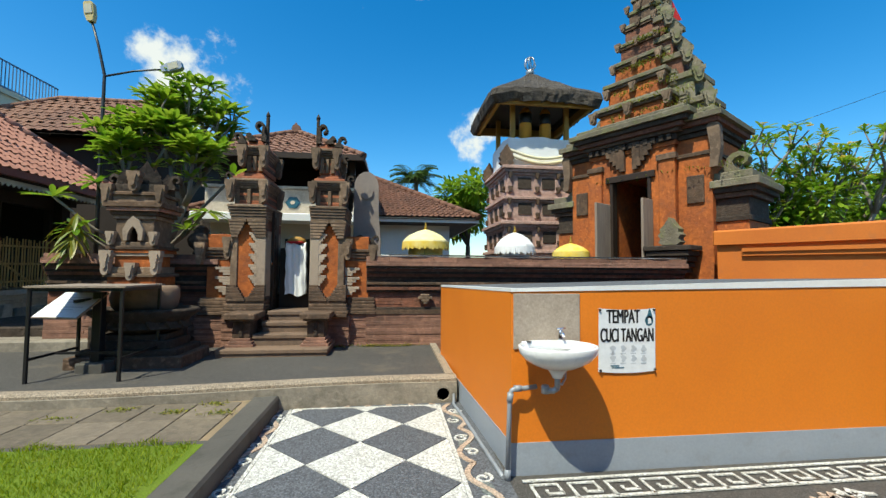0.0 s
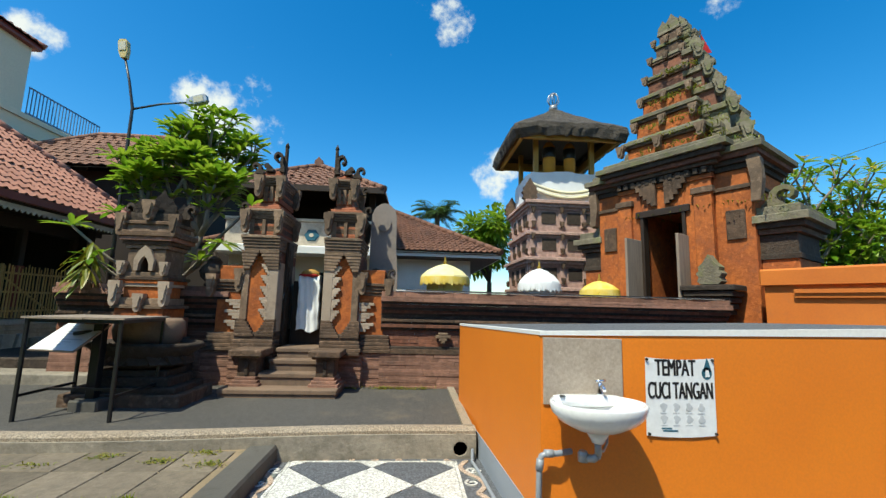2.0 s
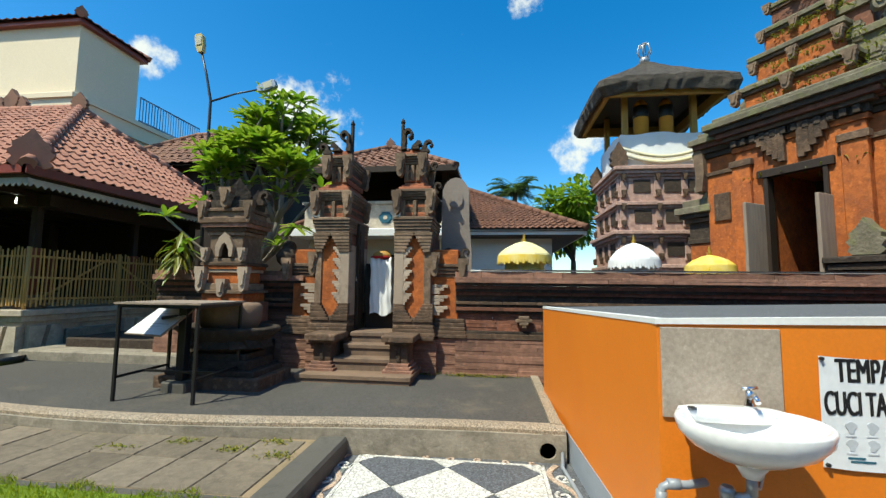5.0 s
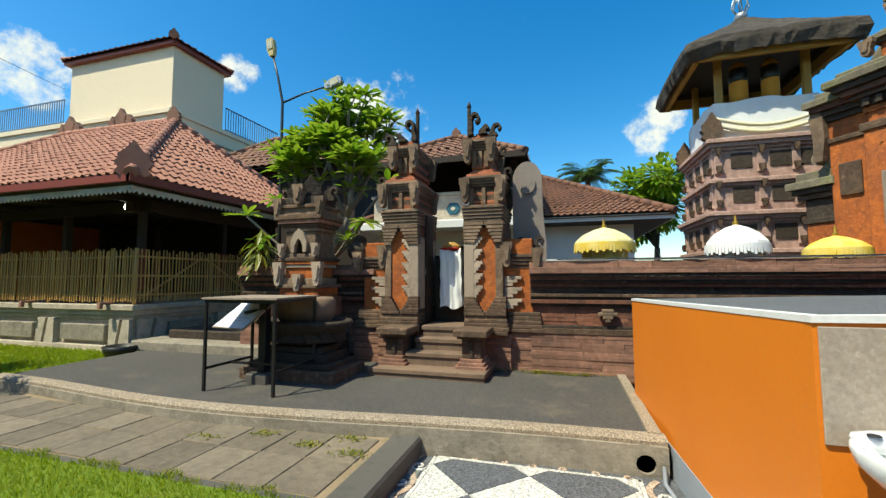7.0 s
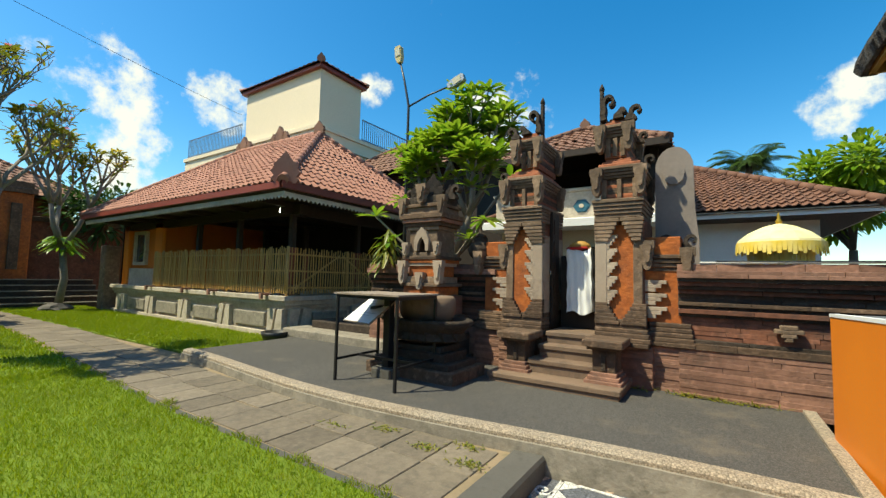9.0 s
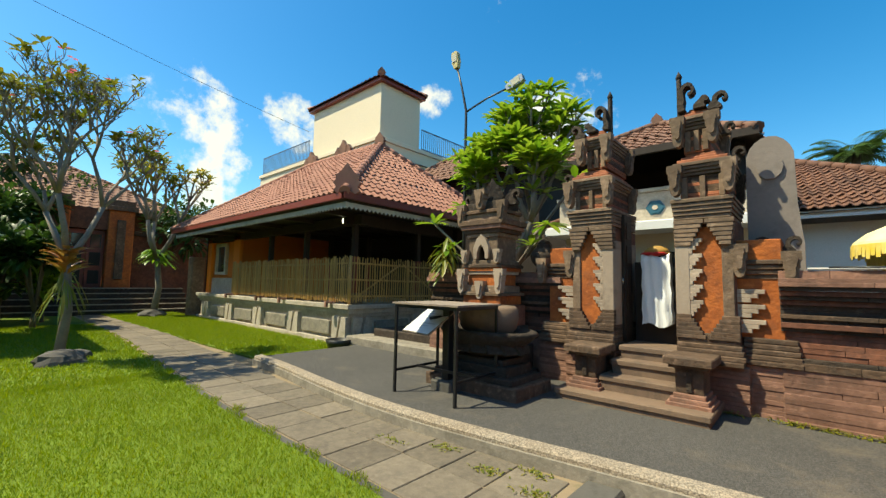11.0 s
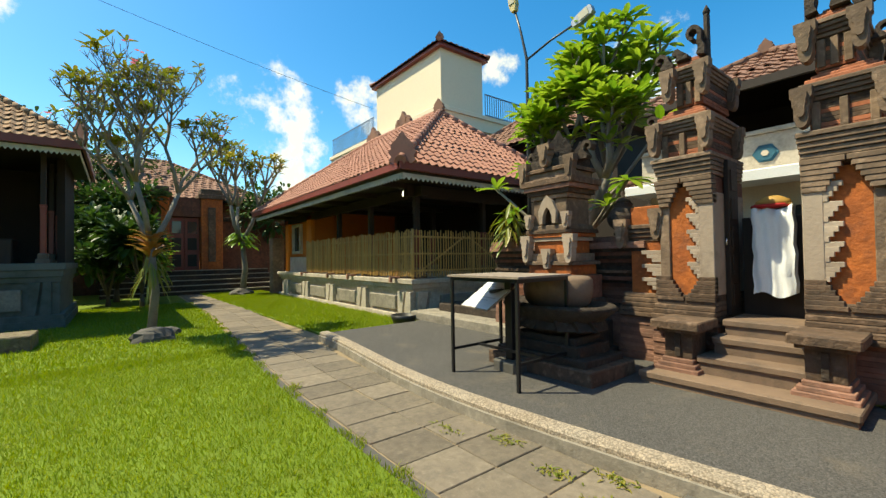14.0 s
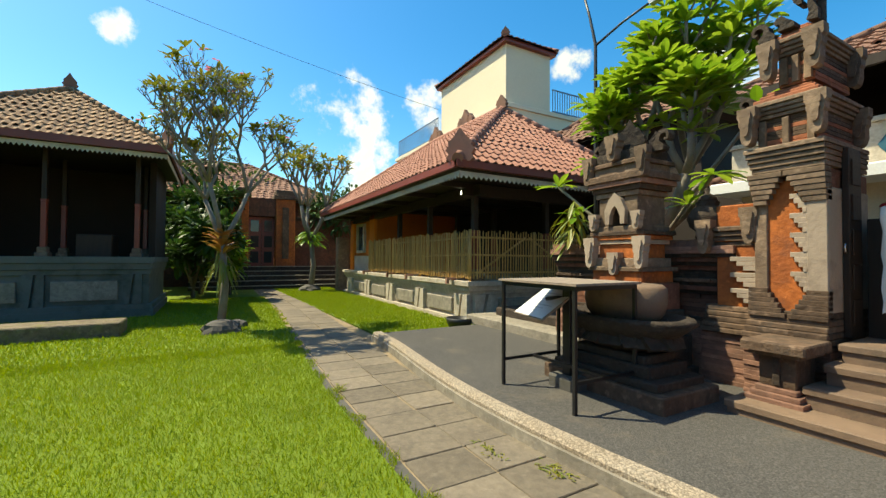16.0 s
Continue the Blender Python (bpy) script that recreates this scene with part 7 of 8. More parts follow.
# ---- wash basin, tap, pipes, granite panel ----
part("splash_panel", Shape().box(0.015, 0.54, -0.012, 0.0, 0.93, 1.345, 0.003), "granite", block, "speckled granite panel")
basin = thing("wash_basin", (1.17, 3.06, 0.985), "white porcelain wash basin hung on the orange wall", "wash basin")
n = 28
outer, verts, faces = [], [], []


def oval(r, z, k, back=0.0):
    a = math.pi * 2 * k / n
    x, y = 0.285 * r * math.cos(a), -0.235 + 0.225 * r * math.sin(a)
    return (x, min(y, -0.012), z)


rings = [(0.25, -0.155), (0.5, -0.14), (0.80, -0.095), (0.96, -0.045), (1.0, 0.0), (0.98, 0.012), (0.93, 0.012), (0.88, 0.0), (0.78, -0.05), (0.55, -0.09), (0.2, -0.105)]
verts = [oval(r, z, k) for r, z in rings for k in range(n)]
faces = [(i * n + k, i * n + (k + 1) % n, (i + 1) * n + (k + 1) % n, (i + 1) * n + k) for i in range(len(rings) - 1) for k in range(n)]
faces += [tuple(range(n - 1, -1, -1)), tuple((len(rings) - 1) * n + k for k in range(n))]
part("bowl", Shape().add(verts, faces, True), "porcelain", basin)
part("ledge", Shape().lathe([(0.9, -0.04), (1.0, 0.0), (0.97, 0.012), (0.8, 0.017), (0.0, 0.018)], 0.0, -0.075, 28, 0.22, 0.062), "porcelain", basin)
part("boss", Shape().lathe([(0.035, -0.22), (0.05, -0.19), (0.08, -0.145)], 0, -0.22, 14), "porcelain", basin)
tap = part("tap", Shape().lathe([(0.025, 0.012), (0.022, 0.03), (0.014, 0.06), (0.016, 0.09), (0.0, 0.095)], 0.09, -0.07, 10).tube([(0.09, -0.07, 0.06), (0.08, -0.13, 0.085), (0.075, -0.16, 0.06)], 0.011, 8), "chrome", basin, "chrome tap")
part("tap_lever", Shape().tube([(0.06, -0.07, 0.10), (0.125, -0.07, 0.105)], 0.008, 6), "chrome", tap)
part("soap_dish", Shape().lathe([(0.0, 0.017), (0.02, 0.019), (0.018, 0.021), (0.0, 0.021)], -0.17, -0.11, 10), "lead", basin)
part("drain_hole", Shape().lathe([(0.0, -0.104), (0.018, -0.104), (0.016, -0.100), (0.0, -0.100)], 0.0, -0.24, 10), "lead", basin)
part("waste_trap", Shape().tube([(0, -0.22, -0.21), (0, -0.22, -0.29)], 0.02, 10).tube([(0, -0.22, -0.29), (-0.02, -0.20, -0.315), (-0.07, -0.17, -0.32)], 0.022, 10).lathe([(0.03, -0.34), (0.031, -0.295), (0.022, -0.28)], -0.07, -0.17, 12), "steel", basin, "grey waste trap")
part("hose", Shape().tube([(0.09, -0.06, -0.06), (0.13, -0.06, -0.20), (0.11, -0.10, -0.26), (0.05, -0.18, -0.28), (0.0, -0.21, -0.26)], 0.008, 6), "steel", basin)
pipe = thing("waste_pipe", (0.88, 2.99, 0), "grey plastic waste pipe at the corner of the block", "pipe")
part("pipe", Shape().tube([(0.20, 0.04, 0.655), (0.10, 0.0, 0.655), (0.03, 0.0, 0.655), (0.0, 0.0, 0.64), (-0.012, 0.0, 0.60), (-0.03, 0.0, 0.02)], 0.018, 10), "pvc", pipe)
for a, b in (((0.02, 0, 0.655), (0.075, 0, 0.655)), ((-0.006, 0, 0.625), (-0.014, 0, 0.56)), ((-0.028, 0, 0.08), (-0.03, 0, 0.0))):
    part("socket", Shape().tube([a, b], 0.023, 10), "pvc", pipe)
hosepipe = thing("garden_hose", (0.72, 4.7, 0.0), "thin grey hose lying along the foot of the block", "hose")
part("hose", Shape().tube([(0.0, 0.05, 0.10), (-0.02, -0.08, 0.03), (0.03, -0.5, 0.018), (0.06, -1.0, 0.018), (0.09, -1.5, 0.018), (0.10, -1.7, 0.02)], 0.016, 8), "pvc", hosepipe)

# ---- hand-washing banner ----
sign = thing("hand_washing_banner", (1.825, 3.055, 0.745), "white vinyl hand-washing banner pinned to the orange wall", "banner")
v, f = [], []
for i in range(9):
    for j in range(9):
        x, zz = -0.235 + 0.47 * i / 8, 0.487 * j / 8
        sag = 0.012 * math.sin(math.pi * i / 8) * (1 if j in (0, 8) else 0.4)
        v.append((x + 0.004 * (j - 4) / 4, -0.006 - 0.002 * math.sin(i * 0.9 + j * 0.5) ** 2, zz - sag))
f = [(i * 9 + j, (i + 1) * 9 + j, (i + 1) * 9 + j + 1, i * 9 + j + 1) for i in range(8) for j in range(8)]
m = len(v)
v += [(x, y + 0.003, zz) for x, y, zz in v]
f += [tuple(m + i for i in reversed(q)) for q in f]
part("sheet", Shape().add(v, f, True), "vinyl", sign)
for words, size, x, zz, st in (("TEMPAT", 0.150, -0.03, 0.372, 0.50), ("CUCI TANGAN", 0.150, 0.0, 0.228, 0.43)):
    me = lettering(words, size, st)
    me.materials.append(M["black"])
    ob = part("lettering", me, "black", sign)
    ob.matrix_basis = pose(x - 0.0035, -0.0088, zz, 90)
    bold = part("lettering", me.copy(), "black", sign)
    bold.matrix_basis = pose(x + 0.0035, -0.0091, zz + 0.002, 90)
drop = Shape().slab([(0.035 * math.cos(a), 0.04 * math.sin(a)) for a in [0.5 * k for k in range(13)]], 0.002, front(0.185, -0.0086, 0.39)).slab([(-0.03, 0), (0.03, 0.0), (0.012, 0.06), (-0.0, 0.09)], 0.002, front(0.19, -0.0086, 0.40))
part("picture", drop, "print_blue", sign)
part("picture", Shape().slab([(-0.012, -0.025), (0.02, -0.02), (0.012, 0.02), (-0.008, 0.02)], 0.001, front(0.185, -0.0100, 0.39)), "vinyl", sign)
rnd = random.Random(4)
for r in range(2):
    for c in range(4):
        x, zz = -0.12 + c * 0.085, 0.175 - r * 0.075
        part("pictogram", Shape().slab([(0.026 * math.cos(a) * (0.8 + 0.3 * math.sin(3 * a + c)), 0.026 * math.sin(a)) for a in [0.42 * k for k in range(15)]], 0.0015, front(x, -0.0088, zz)), "print_grey", sign)
        part("print_line", Shape().slab([(-0.025, 0), (0.02, 0), (0.02, 0.006), (-0.025, 0.006)], 0.0012, front(x, -0.0088, zz - 0.04)), "print_grey", sign)
for w, x, zz in ((0.07, -0.14, 0.04), (0.10, -0.13, 0.025)):
    part("print_line", Shape().slab([(0, 0), (w, 0), (w, 0.009), (0, 0.009)], 0.0012, front(x, -0.0088, zz)), "print_blue", sign)
for x in (-0.225, 0.225):
    for zz in (0.012, 0.475):
        part("pin", Shape().tube([(x, -0.02, zz), (x, -0.008, zz)], 0.009, 8), "lead", sign)

# ---- potted adenium ----
pot = thing("flower_pot", (4.70, 2.85, 0), "dark grey folded stone pot with a flowering plant", "plant pot")
v, f = [], []
n = 14
for zz, r in ((0.0, 0.14), (0.2, 0.17), (0.40, 0.205), (0.405, 0.185), (0.36, 0.17)):
    for k in range(n):
        a = 2 * math.pi * k / n
        q = r * (1.0 if k % 2 else 0.86)
        v.append((q * math.cos(a), q * math.sin(a), zz))
f = [(i * n + k, i * n + (k + 1) % n, (i + 1) * n + (k + 1) % n, (i + 1) * n + k) for i in range(4) for k in range(n)] + [tuple(4 * n + k for k in range(n)), tuple(range(n - 1, -1, -1))]
part("pot", Shape().add(v, f), "rock", pot)
rnd = random.Random(8)
stem, lv, fl, gr = Shape(), Shape(), Shape(), Shape()
for k in range(9):
    a = 2 * math.pi * k / 9
    p = [Vector((0, 0, 0.36)), Vector((0.07 * math.cos(a), 0.07 * math.sin(a), 0.62)), Vector((0.20 * math.cos(a + 0.4), 0.20 * math.sin(a + 0.4), 0.9)), Vector((0.30 * math.cos(a + 0.2), 0.30 * math.sin(a + 0.2), 1.05 + 0.25 * rnd.random()))]
    stem.tube(p, [0.035, 0.022, 0.014, 0.009], 6)
    for q in (p[3], p[2].lerp(p[3], 0.5)):
        rosette(lv, q, 6, 0.11, rnd, 0.5, 0.32)
    if k % 2 == 0:
        for j in range(3):
            c = p[3] + Vector((rnd.uniform(-0.05, 0.05), rnd.uniform(-0.05, 0.05), 0.05))
            for i in range(5):
                leaf_blade(fl, c, (math.cos(1.256 * i), math.sin(1.256 * i), 0.6), 0.055, 0.04, 0.1)
for k in range(120):
    a = rnd.random() * 6.28
    leaf_blade(gr, (0.10 * math.cos(a), 0.10 * math.sin(a), 0.36), (math.cos(a) * 0.7, math.sin(a) * 0.7, 1.0), rnd.uniform(0.12, 0.28), 0.018, 0.6)
part("stem", stem, "bark", pot)
tagged(part("leaves", lv, "leaf", pot), kind="stuff")
tagged(part("blossom", fl, "petal_pink", pot, "bright pink blossoms"), kind="stuff")
tagged(part("grass_tuft", gr, "leaf_yellow", pot, "green tuft at the foot of the plant"), kind="stuff")

# ---- low step and bowl beside the pavilion ----
plat = thing("stone_step", (-5.95, 7.4, TERRACE), "long low weathered stone step beside the pavilion", "step")
part("slab", Shape().box(-1.55, 1.6, -0.55, 1.6, 0.0, 0.15, 0.02), "concrete", plat)
part("slab", Shape().box(-1.2, 1.1, -0.1, 1.6, 0.15, 0.30, 0.02), "paras_dark", plat)
bowl = thing("black_basin", (-7.55, 6.72, TERRACE - 0.12), "shallow black plastic basin at the pavilion corner", "basin")
part("bowl", Shape().lathe([(0.20, 0.0), (0.25, 0.12), (0.27, 0.20), (0.255, 0.20), (0.22, 0.06), (0.0, 0.04)], 0, 0, 18), "lead", bowl)

# ---- garden pavilion on the lawn ----
gp = thing("garden_pavilion", (0, 0, 0), "open garden pavilion on a mossy stone base", "pavilion")
GX0, GX1, GY0, GY1, GZ = -18.6, -14.55, -4.4, 1.42, 1.75
# The base's colour holds the shade of its east side besides the moss.
plinth(gp, GX0, GX1, GY0, GY1, 0.1, GZ, "shaded_mossy_base", [GX0 + 0.4, GX1 - 0.4], [GY0 + 0.5, GY0 + 2.8, GY1 - 0.5])
hip_roof(gp, -19.3, -13.85, -5.0, 2.0, 4.62, 1.9, "tile_ochre", ridge=((-16.5, -1.45, 6.5), (-16.5, -1.35, 6.5)), width=0.24, length=0.28, slopes="SEN")
part("fascia", Shape().box(-13.92, -13.82, -5.0, 2.0, 4.48, 4.66).box(-19.3, -13.85, 1.95, 2.03, 4.48, 4.66), "red_wood", gp, "red eaves board")
lace = Shape()
fringe(lace, (-13.98, -4.9, 4.47), (-13.98, 1.9, 4.47), 0.15, 0.12)
fringe(lace, (-14.0, 1.9, 4.47), (-19.2, 1.9, 4.47), 0.15, 0.12)
part("eaves_fringe", lace, "dirty_white", gp, "scalloped white eaves trim")
# Dark soffit colour, part wood and part painted shade.
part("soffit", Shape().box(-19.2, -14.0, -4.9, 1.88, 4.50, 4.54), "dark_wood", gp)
for x, y in ((-14.9, 0.95), (-14.9, -1.5), (-14.9, -4.0), (-16.6, 0.95), (-18.2, 0.95), (-16.6, -1.5)):
    post(gp, x, y, GZ, 4.5, 0.075)
# Near-black walls added so the pavilion's inside reads as deep shade.
part("back_wall", Shape().box(-18.6, -18.35, -4.4, 1.4, GZ, 4.5), "shade_wall", gp)
pieces("side_wall", Shape().box(-18.35, -15.6, 1.2, 1.4, GZ, 4.5).box(-18.35, -15.0, -4.4, -4.2, GZ, 4.5), "shade_wall", gp)
orn = Shape()
flame(orn, -13.95, 1.9, 4.68, 0.55, 45, 0.14)
part("roof_ornament", orn, "tile", gp)
orn = Shape()
flame(orn, -16.5, -1.4, 6.5, 0.5, 90, 0.14)
part("roof_ornament", orn, "tile_old", gp)
part("chest", Shape().box(-16.2, -15.2, -0.8, 0.2, GZ, GZ + 0.6, 0.03), "dark_wood", gp, "dark wooden chest")
gp.matrix_basis = pose(-0.52, 0.28, 0.02) @ Matrix.Diagonal((0.80, 0.66, 0.85, 1.0))
slabstep = thing("stone_step", (-9.75, -1.5, LAWN), "long low mossy stone step before the garden pavilion", "step")
part("slab", Shape().box(-0.35, 0.35, -3.2, 2.6, -0.02, 0.24, 0.02), "mossy", slabstep)
villa = thing("orange_villa", (-17.6, -7.2, 0), "orange painted villa with a dark red gable edge", "house")
part("wall", Shape().slab([(-6, 0), (4.6, 0), (4.6, 7.3), (0.0, 11.0), (-4.6, 7.3), (-6, 7.3)], 6, Matrix.Translation((0, 0, 0)) @ Matrix(((0, 0, -1, 0), (1, 0, 0, 0), (0, 1, 0, 0), (0, 0, 0, 1)))), "orange_aged", villa)
part("gable_board", Shape().slab([(-0.2, 11.3), (5.2, 6.95), (5.2, 6.65), (-0.2, 10.9)], 0.5, Matrix.Translation((0.45, 0, 0)) @ Matrix(((0, 0, -1, 0), (1, 0, 0, 0), (0, 1, 0, 0), (0, 0, 0, 1)))), "red_wood", villa, "dark red gable board")
tiled_slope("roof_tiles", "tile_old", villa, (0.5, 5.3, 6.95), (-6, 5.3, 6.95), (-6, -0.2, 11.35), (0.5, -0.2, 11.35), 0.3, 0.3)
for y, zz in ((1.95, 3.4), (3.1, 3.4)):
    w = part("window", Shape().box(0.02, 0.10, y - 0.4, y + 0.4, zz, zz + 2.0, 0.02), "white_paint", villa, "white framed window")
    for j in range(2):
        part("pane", Shape().box(0.10, 0.115, y - 0.30, y + 0.30, zz + 0.12 + 0.92 * j, zz + 0.92 + 0.92 * j), "glass", w)

villa.scale = (0.85, 0.85, 0.85)

# ---- bare frangipani on the lawn ----
rnd = random.Random(17)
tree2, tips2 = frangipani("bare_frangipani_tree", (-9.35, 2.6, LAWN), 1.95, 3, (0.62, 0.74), rnd, "tall half-bare frangipani with grey branches on the lawn", "leaf_yellow", 6, 0.26, ("petal_pink", 0.008), 2, (-0.02, 0.0), 7, 0.095, 0.58, 0.13, 0.8, 0.665)
dry, gfern = Shape(), Shape()
for k in range(46):
    a = rnd.random() * 6.28
    leaf_blade(dry, (0.06 * math.cos(a), 0.06 * math.sin(a), 1.75 + rnd.uniform(0, 0.5)), (math.cos(a), math.sin(a), 0.9), rnd.uniform(0.32, 0.6), 0.13, 0.35)
for k in range(30):
    a = rnd.gauss(0.0, 1.1)
    leaf_blade(gfern, (0.10 * math.cos(a), 0.10 * math.sin(a), 1.62 + rnd.uniform(-0.3, 0.3)), (math.cos(a) * 0.45, math.sin(a) * 0.45, -0.35), rnd.uniform(0.2, 0.45), 0.04, 0.9)
tagged(part("dry_fern", dry, "dry_leaf", tree2, "dry orange fern on the trunk"), kind="stuff")
tagged(part("hanging_fern", gfern, "leaf_yellow", tree2, "hanging green fern fronds"), kind="stuff")
tree2.scale = (0.80, 0.80, 0.80)


def boulder(x, y, z, r, label, squash=0.5):
    b = thing("rock", (x, y, z), label, "rock")
    s = Shape()
    n, m = 12, 7
    v = []
    for i in range(m + 1):
        e = math.pi * (i / m - 0.5)
        for k in range(n):
            a = 2 * math.pi * k / n
            p = Vector((math.cos(e) * math.cos(a), math.cos(e) * math.sin(a), math.sin(e)))
            q = r * (1 + 0.35 * noise.noise(p * 1.7 + Vector((x, y, 0))))
            v.append((p.x * q, p.y * q, p.z * q * squash + r * squash * 0.5))
    s.add(v, [(i * n + k, i * n + (k + 1) % n, (i + 1) * n + (k + 1) % n, (i + 1) * n + k) for i in range(m) for k in range(n)])
    part("stone", s, "rock", b)


boulder(-9.15, 2.62, LAWN - 0.05, 0.34, "dark mossy rock ringing the bare frangipani")
boulder(-9.65, 2.85, LAWN - 0.05, 0.24, "small dark rock beside the tree")
boulder(-18.2, 5.95, LAWN - 0.05, 0.45, "dark rock under the far frangipani", 0.4)
tree3, _ = frangipani("frangipani_tree", (-18.2, 6.0, LAWN), 2.0, 3, (0.6, 0.6), rnd, "young frangipani with yellow flowers near the end gate", "leaf_yellow", 7, 0.36, ("petal_yellow", 0.4), 6, (0, 0), 4, 0.12, 0.6, 0.8, 0.8, 0.68)
gf = Shape()
for k in range(70):
    a = rnd.random() * 6.28
    leaf_blade(gf, (0, 0, 2.1 + rnd.uniform(-0.2, 0.3)), (math.cos(a), math.sin(a), 0.5), rnd.uniform(0.5, 0.9), 0.12, 0.7)
tagged(part("fern", gf, "leaf", tree3), kind="stuff")
for x, y, h, r, mat, n in ((-15.6, 2.7, 3.0, 0.8, "leaf_dark", 900), (-18.3, 2.1, 3.2, 1.1, "leaf_dark", 1000), (-16.8, 1.9, 2.2, 0.8, "leaf_dark", 700), (-20.0, 0.6, 3.6, 1.4, "leaf_dark", 1500), (-17.4, 3.0, 2.2, 0.7, "leaf", 700), (-21.3, 2.3, 5.2, 1.5, "leaf_dark", 1500), (-24.6, 0.6, 7.6, 3.2, "leaf_dark", 2600), (-24.0, 8.6, 5.8, 2.4, "leaf_dark", 1800), (-29.0, 4.6, 7.2, 3.0, "leaf_dark", 1800)):
    broadleaf("shrub" if h < 4 else "green_tree", (x, y, 0.1), h, r, rnd, "dark green shrub beside the garden path" if h < 4 else "dark green tree behind the end gate", mat, n, 0.36, 0.15 if h < 4 else 0.4)

# ---- end of the garden: steps, gate, wall ----
ends = thing("garden_steps", (-19.8, 4.9, 0.1), "dark stone steps at the end of the garden path", "steps")
for k in range(5):
    part("step", Shape().box(-2.6, -0.36 * k, -3.3, 2.9, 0.20 * k, 0.20 * (k + 1) - 0.012, 0.02), "paras_dark", ends)
    part("nosing", Shape().box(-0.36 * k - 0.12, -0.36 * k + 0.02, -3.3, 2.9, 0.20 * (k + 1) - 0.03, 0.20 * (k + 1) + 0.008, 0.01), "concrete", ends)
egate = thing("garden_gate", (-22.4, 4.5, 1.05), "orange brick garden gate with a carved wooden door", "gate")
for y0, y1 in ((-1.5, -0.6), (0.6, 1.5)):
    part("pillar", Shape().box(-0.5, 0.4, y0, y1, 0, 3.3, 0.03), "brick_orange", egate)
    part("pillar_cap", Shape().box(-0.6, 0.5, y0 - 0.1, y1 + 0.1, 3.3, 3.5, 0.03).box(-0.5, 0.42, y0, y1, 3.5, 3.75, 0.03), "paras", egate)
    part("pillar_band", Shape().box(0.4, 0.46, (y0 + y1) / 2 - 0.15, (y0 + y1) / 2 + 0.15, 0.4, 2.9, 0.01), "paras", egate)
part("lintel", Shape().box(-0.4, 0.3, -0.6, 0.6, 2.45, 3.3), "brick", egate)
for s_ in (-1, 1):
    d = part("door_leaf", Shape().box(-0.05, 0.02, min(0.02 * s_, 0.58 * s_), max(0.02 * s_, 0.58 * s_), 0, 2.4), "red_wood", egate, "red carved door leaf")
    for k in range(3):
        part("door_panel", Shape().box(0.02, 0.035, min(0.12 * s_, 0.48 * s_), max(0.12 * s_, 0.48 * s_), 0.2 + 0.75 * k, 0.75 + 0.75 * k, 0.01), "glass" if k == 2 else "dark_wood", d)
back_wall = thing("wall_garden_end", (-22.8, -0.4, 0), "dark brick wall closing the garden", "wall", kind="structure")
part("body", Shape().box(-0.3, 0.0, -14, 3.4, 0, 3.4).box(-0.3, 0.0, 6.4, 16, 0, 3.4), "brick", back_wall)
part("coping", Shape().box(-0.4, 0.1, -14, 3.4, 3.4, 3.6, 0.03).box(-0.4, 0.1, 6.4, 16, 3.4, 3.6, 0.03), "paras", back_wall)
far = thing("far_house", (3.4, -0.2, -0.4), "far orange house with a brown tile roof", "house")
part("wall", Shape().box(-36, -28.5, -2.0, 8.2, 0, 5.0), "brick", far)
hip_roof(far, -37, -27.6, -3.0, 9.2, 5.0, 2.6, "tile_old", width=0.34, length=0.34, slopes="SEN")
side = thing("iron_gate", (-17.7, 7.5, 0.15), "dark iron side gate beside the pavilion", "gate")
for k in range(12):
    part("bar", Shape().box(-0.02, 0.02, 0.1 * k, 0.1 * k + 0.04, 0, 3.1), "black_metal", side)
part("rail", Shape().box(-0.03, 0.03, -0.1, 1.3, 3.0, 3.06).box(-0.03, 0.03, -0.1, 1.3, 0.2, 0.26), "black_metal", side)
part("gate_post", Shape().box(-0.22, 0.22, -0.55, -0.1, 0, 2.2, 0.03), "paras_light", side)
# Unseen wall behind the camera, added to cut sky light on front faces.
setting("wall_yard_south", Shape().box(-19.3, 10.3, -9.3, -9, 0, 6.0), "brick", "tall plain brick wall closing the yard", "wall")

# ---- overhead wires ----
def wire(p, q, sag, label):
    w = thing("wire", p, label, "cable")
    p, q = Vector(p), Vector(q)
    pts = [(q - p) * (k / 16) - Vector((0, 0, sag * 4 * (k / 16) * (1 - k / 16))) for k in range(17)]
    part("cable", Shape().tube(pts, 0.009, 5), "lead", w)


wire((-20.6, -9.0, 13.7), (-19.6, 12.7, 9.35), 0.35, "thin black overhead cable above the garden")
wire((8.6, 13.6, 4.95), (30.0, 14.0, 13.1), 0.3, "thin black overhead cable behind the gatehouse")
wire((-0.05, 6.83, 1.76), (5.2, 6.83, 1.76), 0.004, "grey cable lying along the wall top")

# ---- paving slabs ----
rnd = random.Random(31)
slabs = [Shape().box(-0.2015 + c, 0.2015 - c, -0.236 + c, 0.236 - c, 0.0, 0.034, 0.007).mesh("slab") for c in (0.0, 0.002, 0.004)]
u = -1.72
while u > -21.5:
    low = lawn_v(u) + 0.10
    for r in range(3):
        v = low + 0.24 + r * 0.48
        if r == 2 and (u < -2.3 or v + 0.24 > kerb_v(u) + 0.3):
            continue
        part("slab", slabs[rnd.randrange(3)], "paver", path, at=(u + rnd.uniform(-0.004, 0.004), v + rnd.uniform(-0.004, 0.004), 0.112 + rnd.uniform(-0.002, 0.004)), rz=rnd.uniform(-0.5, 0.5))
    u -= 0.411
weeds = Shape()
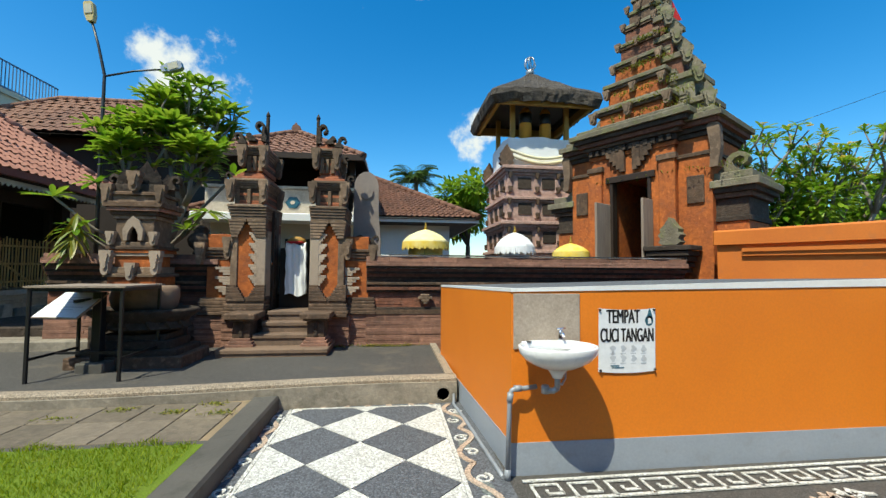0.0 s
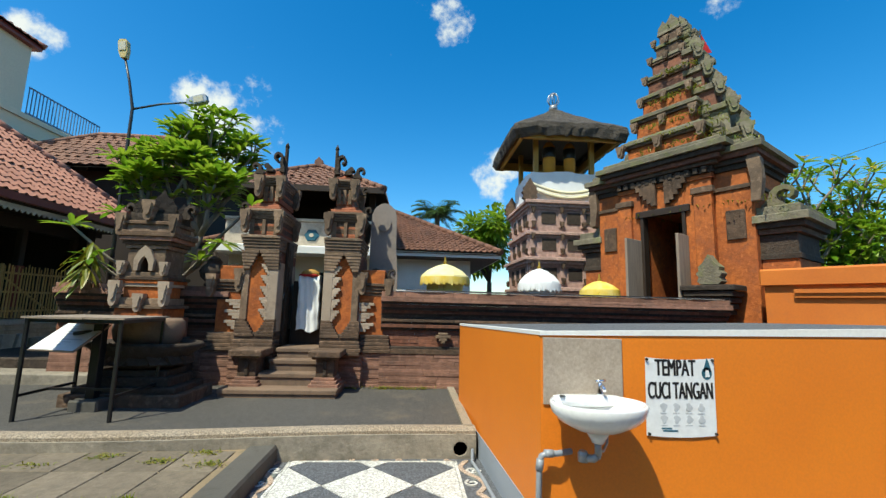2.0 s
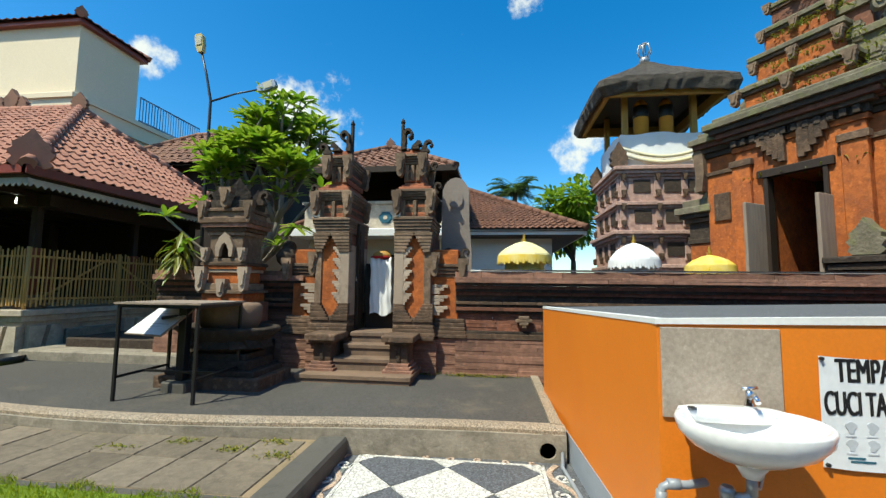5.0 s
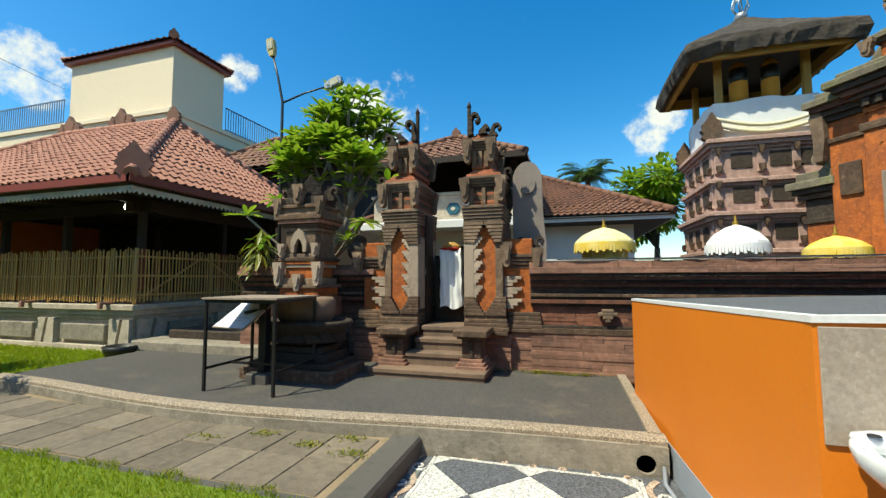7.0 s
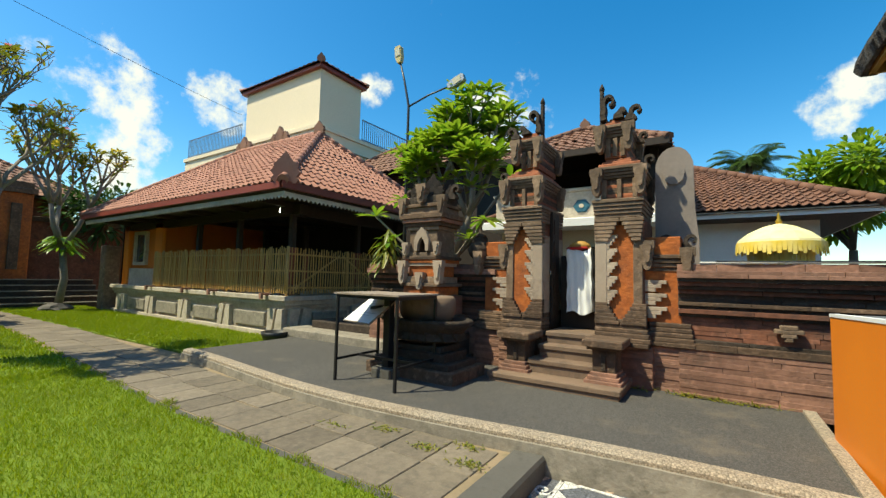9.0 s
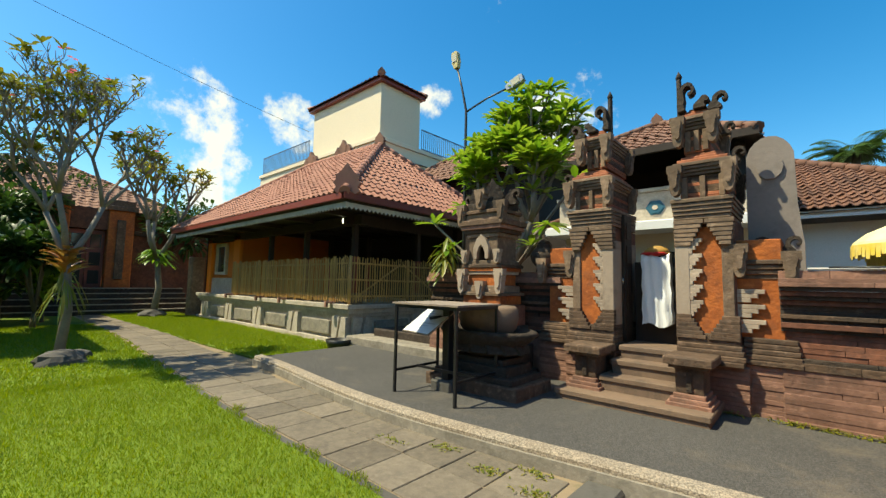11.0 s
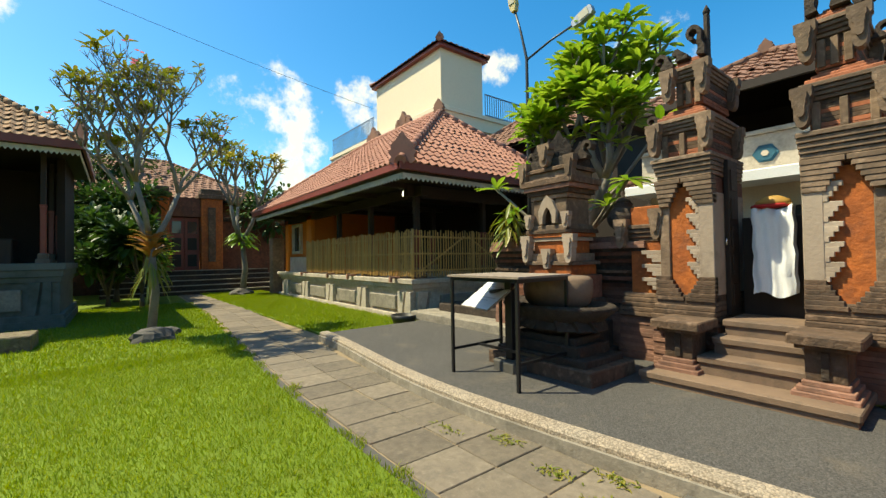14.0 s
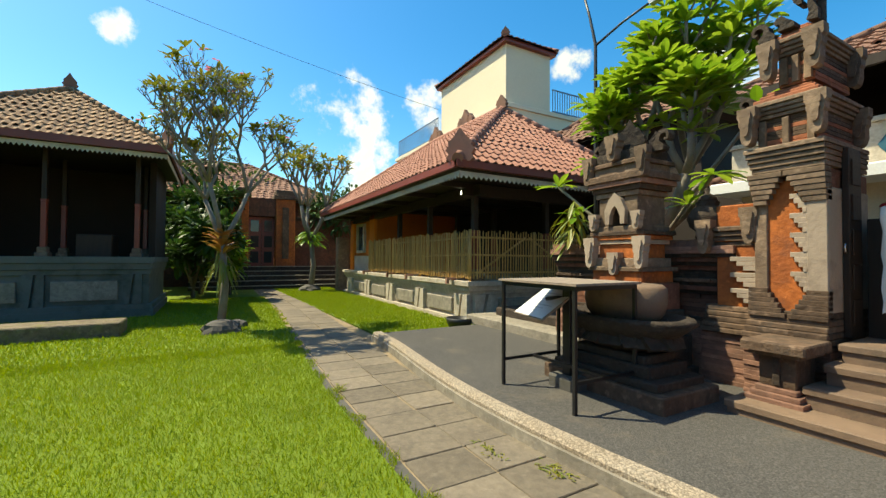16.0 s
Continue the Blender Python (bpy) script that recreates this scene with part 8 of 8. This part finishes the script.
for k in range(420):
    c, d = rnd.choice(((-1.75, 0.12), (-2.05, 0.30), (-2.55, 0.14), (-3.0, 0.32), (-1.62, 0.42), (-4.9, 0.95)))
    u = c + rnd.gauss(0, 0.07)
    v = kerb_v(u) - d + rnd.gauss(0, 0.03)
    leaf_blade(weeds, (u, v, 0.14), (rnd.uniform(-1, 1), rnd.uniform(-1, 1), rnd.uniform(0.3, 1.0)), rnd.uniform(0.04, 0.09), 0.012, 0.5)
for k in range(260):
    u = rnd.choice((-0.35, -0.1, 0.25, -0.9)) + rnd.gauss(0, 0.10)
    leaf_blade(weeds, (u, 6.88 + rnd.gauss(0, 0.02), TERRACE), (rnd.uniform(-1, 1), rnd.uniform(-1, 0.2), rnd.uniform(0.4, 1.2)), rnd.uniform(0.05, 0.12), 0.016, 0.5)
tagged(part("weeds", weeds, "leaf_yellow"), "small weeds in the paving joints and at the wall foot", "weeds", kind="stuff")

# ---- grass ----
rng = np.random.default_rng(5)


def grass_field(name, n, box, height, width, keep, label):
    x = rng.uniform(box[0], box[1], n)
    y = rng.uniform(box[2], box[3], n)
    ok = np.array([keep(a, b) for a, b in zip(x, y)])
    x, y = x[ok], y[ok]
    n = len(x)
    a = rng.uniform(0, 2 * np.pi, n)
    h = height * rng.uniform(0.5, 1.3, n)
    lean = rng.uniform(0.1, 0.9, n) * h
    b = rng.uniform(0, 2 * np.pi, n)
    w = width * rng.uniform(0.7, 1.3, n)
    z = np.full(n, LAWN - 0.005)
    p0 = np.stack([x - w * np.cos(a), y - w * np.sin(a), z], 1)
    p1 = np.stack([x + w * np.cos(a), y + w * np.sin(a), z], 1)
    p2 = np.stack([x + lean * np.cos(b), y + lean * np.sin(b), z + h], 1)
    v = np.stack([p0, p1, p2], 1).reshape(-1, 3)
    me = bpy.data.meshes.new(name)
    me.from_pydata(v.tolist(), [], np.arange(3 * n).reshape(-1, 3).tolist())
    me.materials.append(M["grass_blade"])
    tagged(part(name, me, "grass_blade"), label, "grass", kind="stuff")


grass_field("lawn_grass", 150000, (-7.5, -1.5, -1.5, 4.2), 0.042, 0.0035, lambda x, y: y < lawn_v(x) + 0.05 + 0.05 * math.sin(x * 9) + 0.03 * math.sin(x * 23), "short bright green lawn grass in the sun")
grass_field("lawn_grass", 130000, (-16, -7.0, -6.5, 4.6), 0.05, 0.008, lambda x, y: y < lawn_v(x) + 0.05 + 0.05 * math.sin(x * 9) + 0.03 * math.sin(x * 23) and not (x < -12.1 and y < 1.3), "bright green lawn grass round the bare tree")
grass_field("verge_grass", 60000, (-20, -7.15, 4.7, 7.1), 0.05, 0.008, lambda x, y: y > 5.05 + (x + 7.2) * 0.022 + 0.04 * math.sin(x * 7), "bright green grass verge beside the pavilion")

# pale cable lying along the top of the temple wall
lead = thing("cable", (-0.2, 6.92, 1.745), "pale cable lying along the temple wall top", "cable")
rnd = random.Random(44)
part("lead", Shape().tube([(0.18 * k, rnd.uniform(-0.012, 0.012) - 0.02, 0.004 + rnd.uniform(0, 0.004)) for k in range(31)], 0.012, 6), "dirty_white", lead)
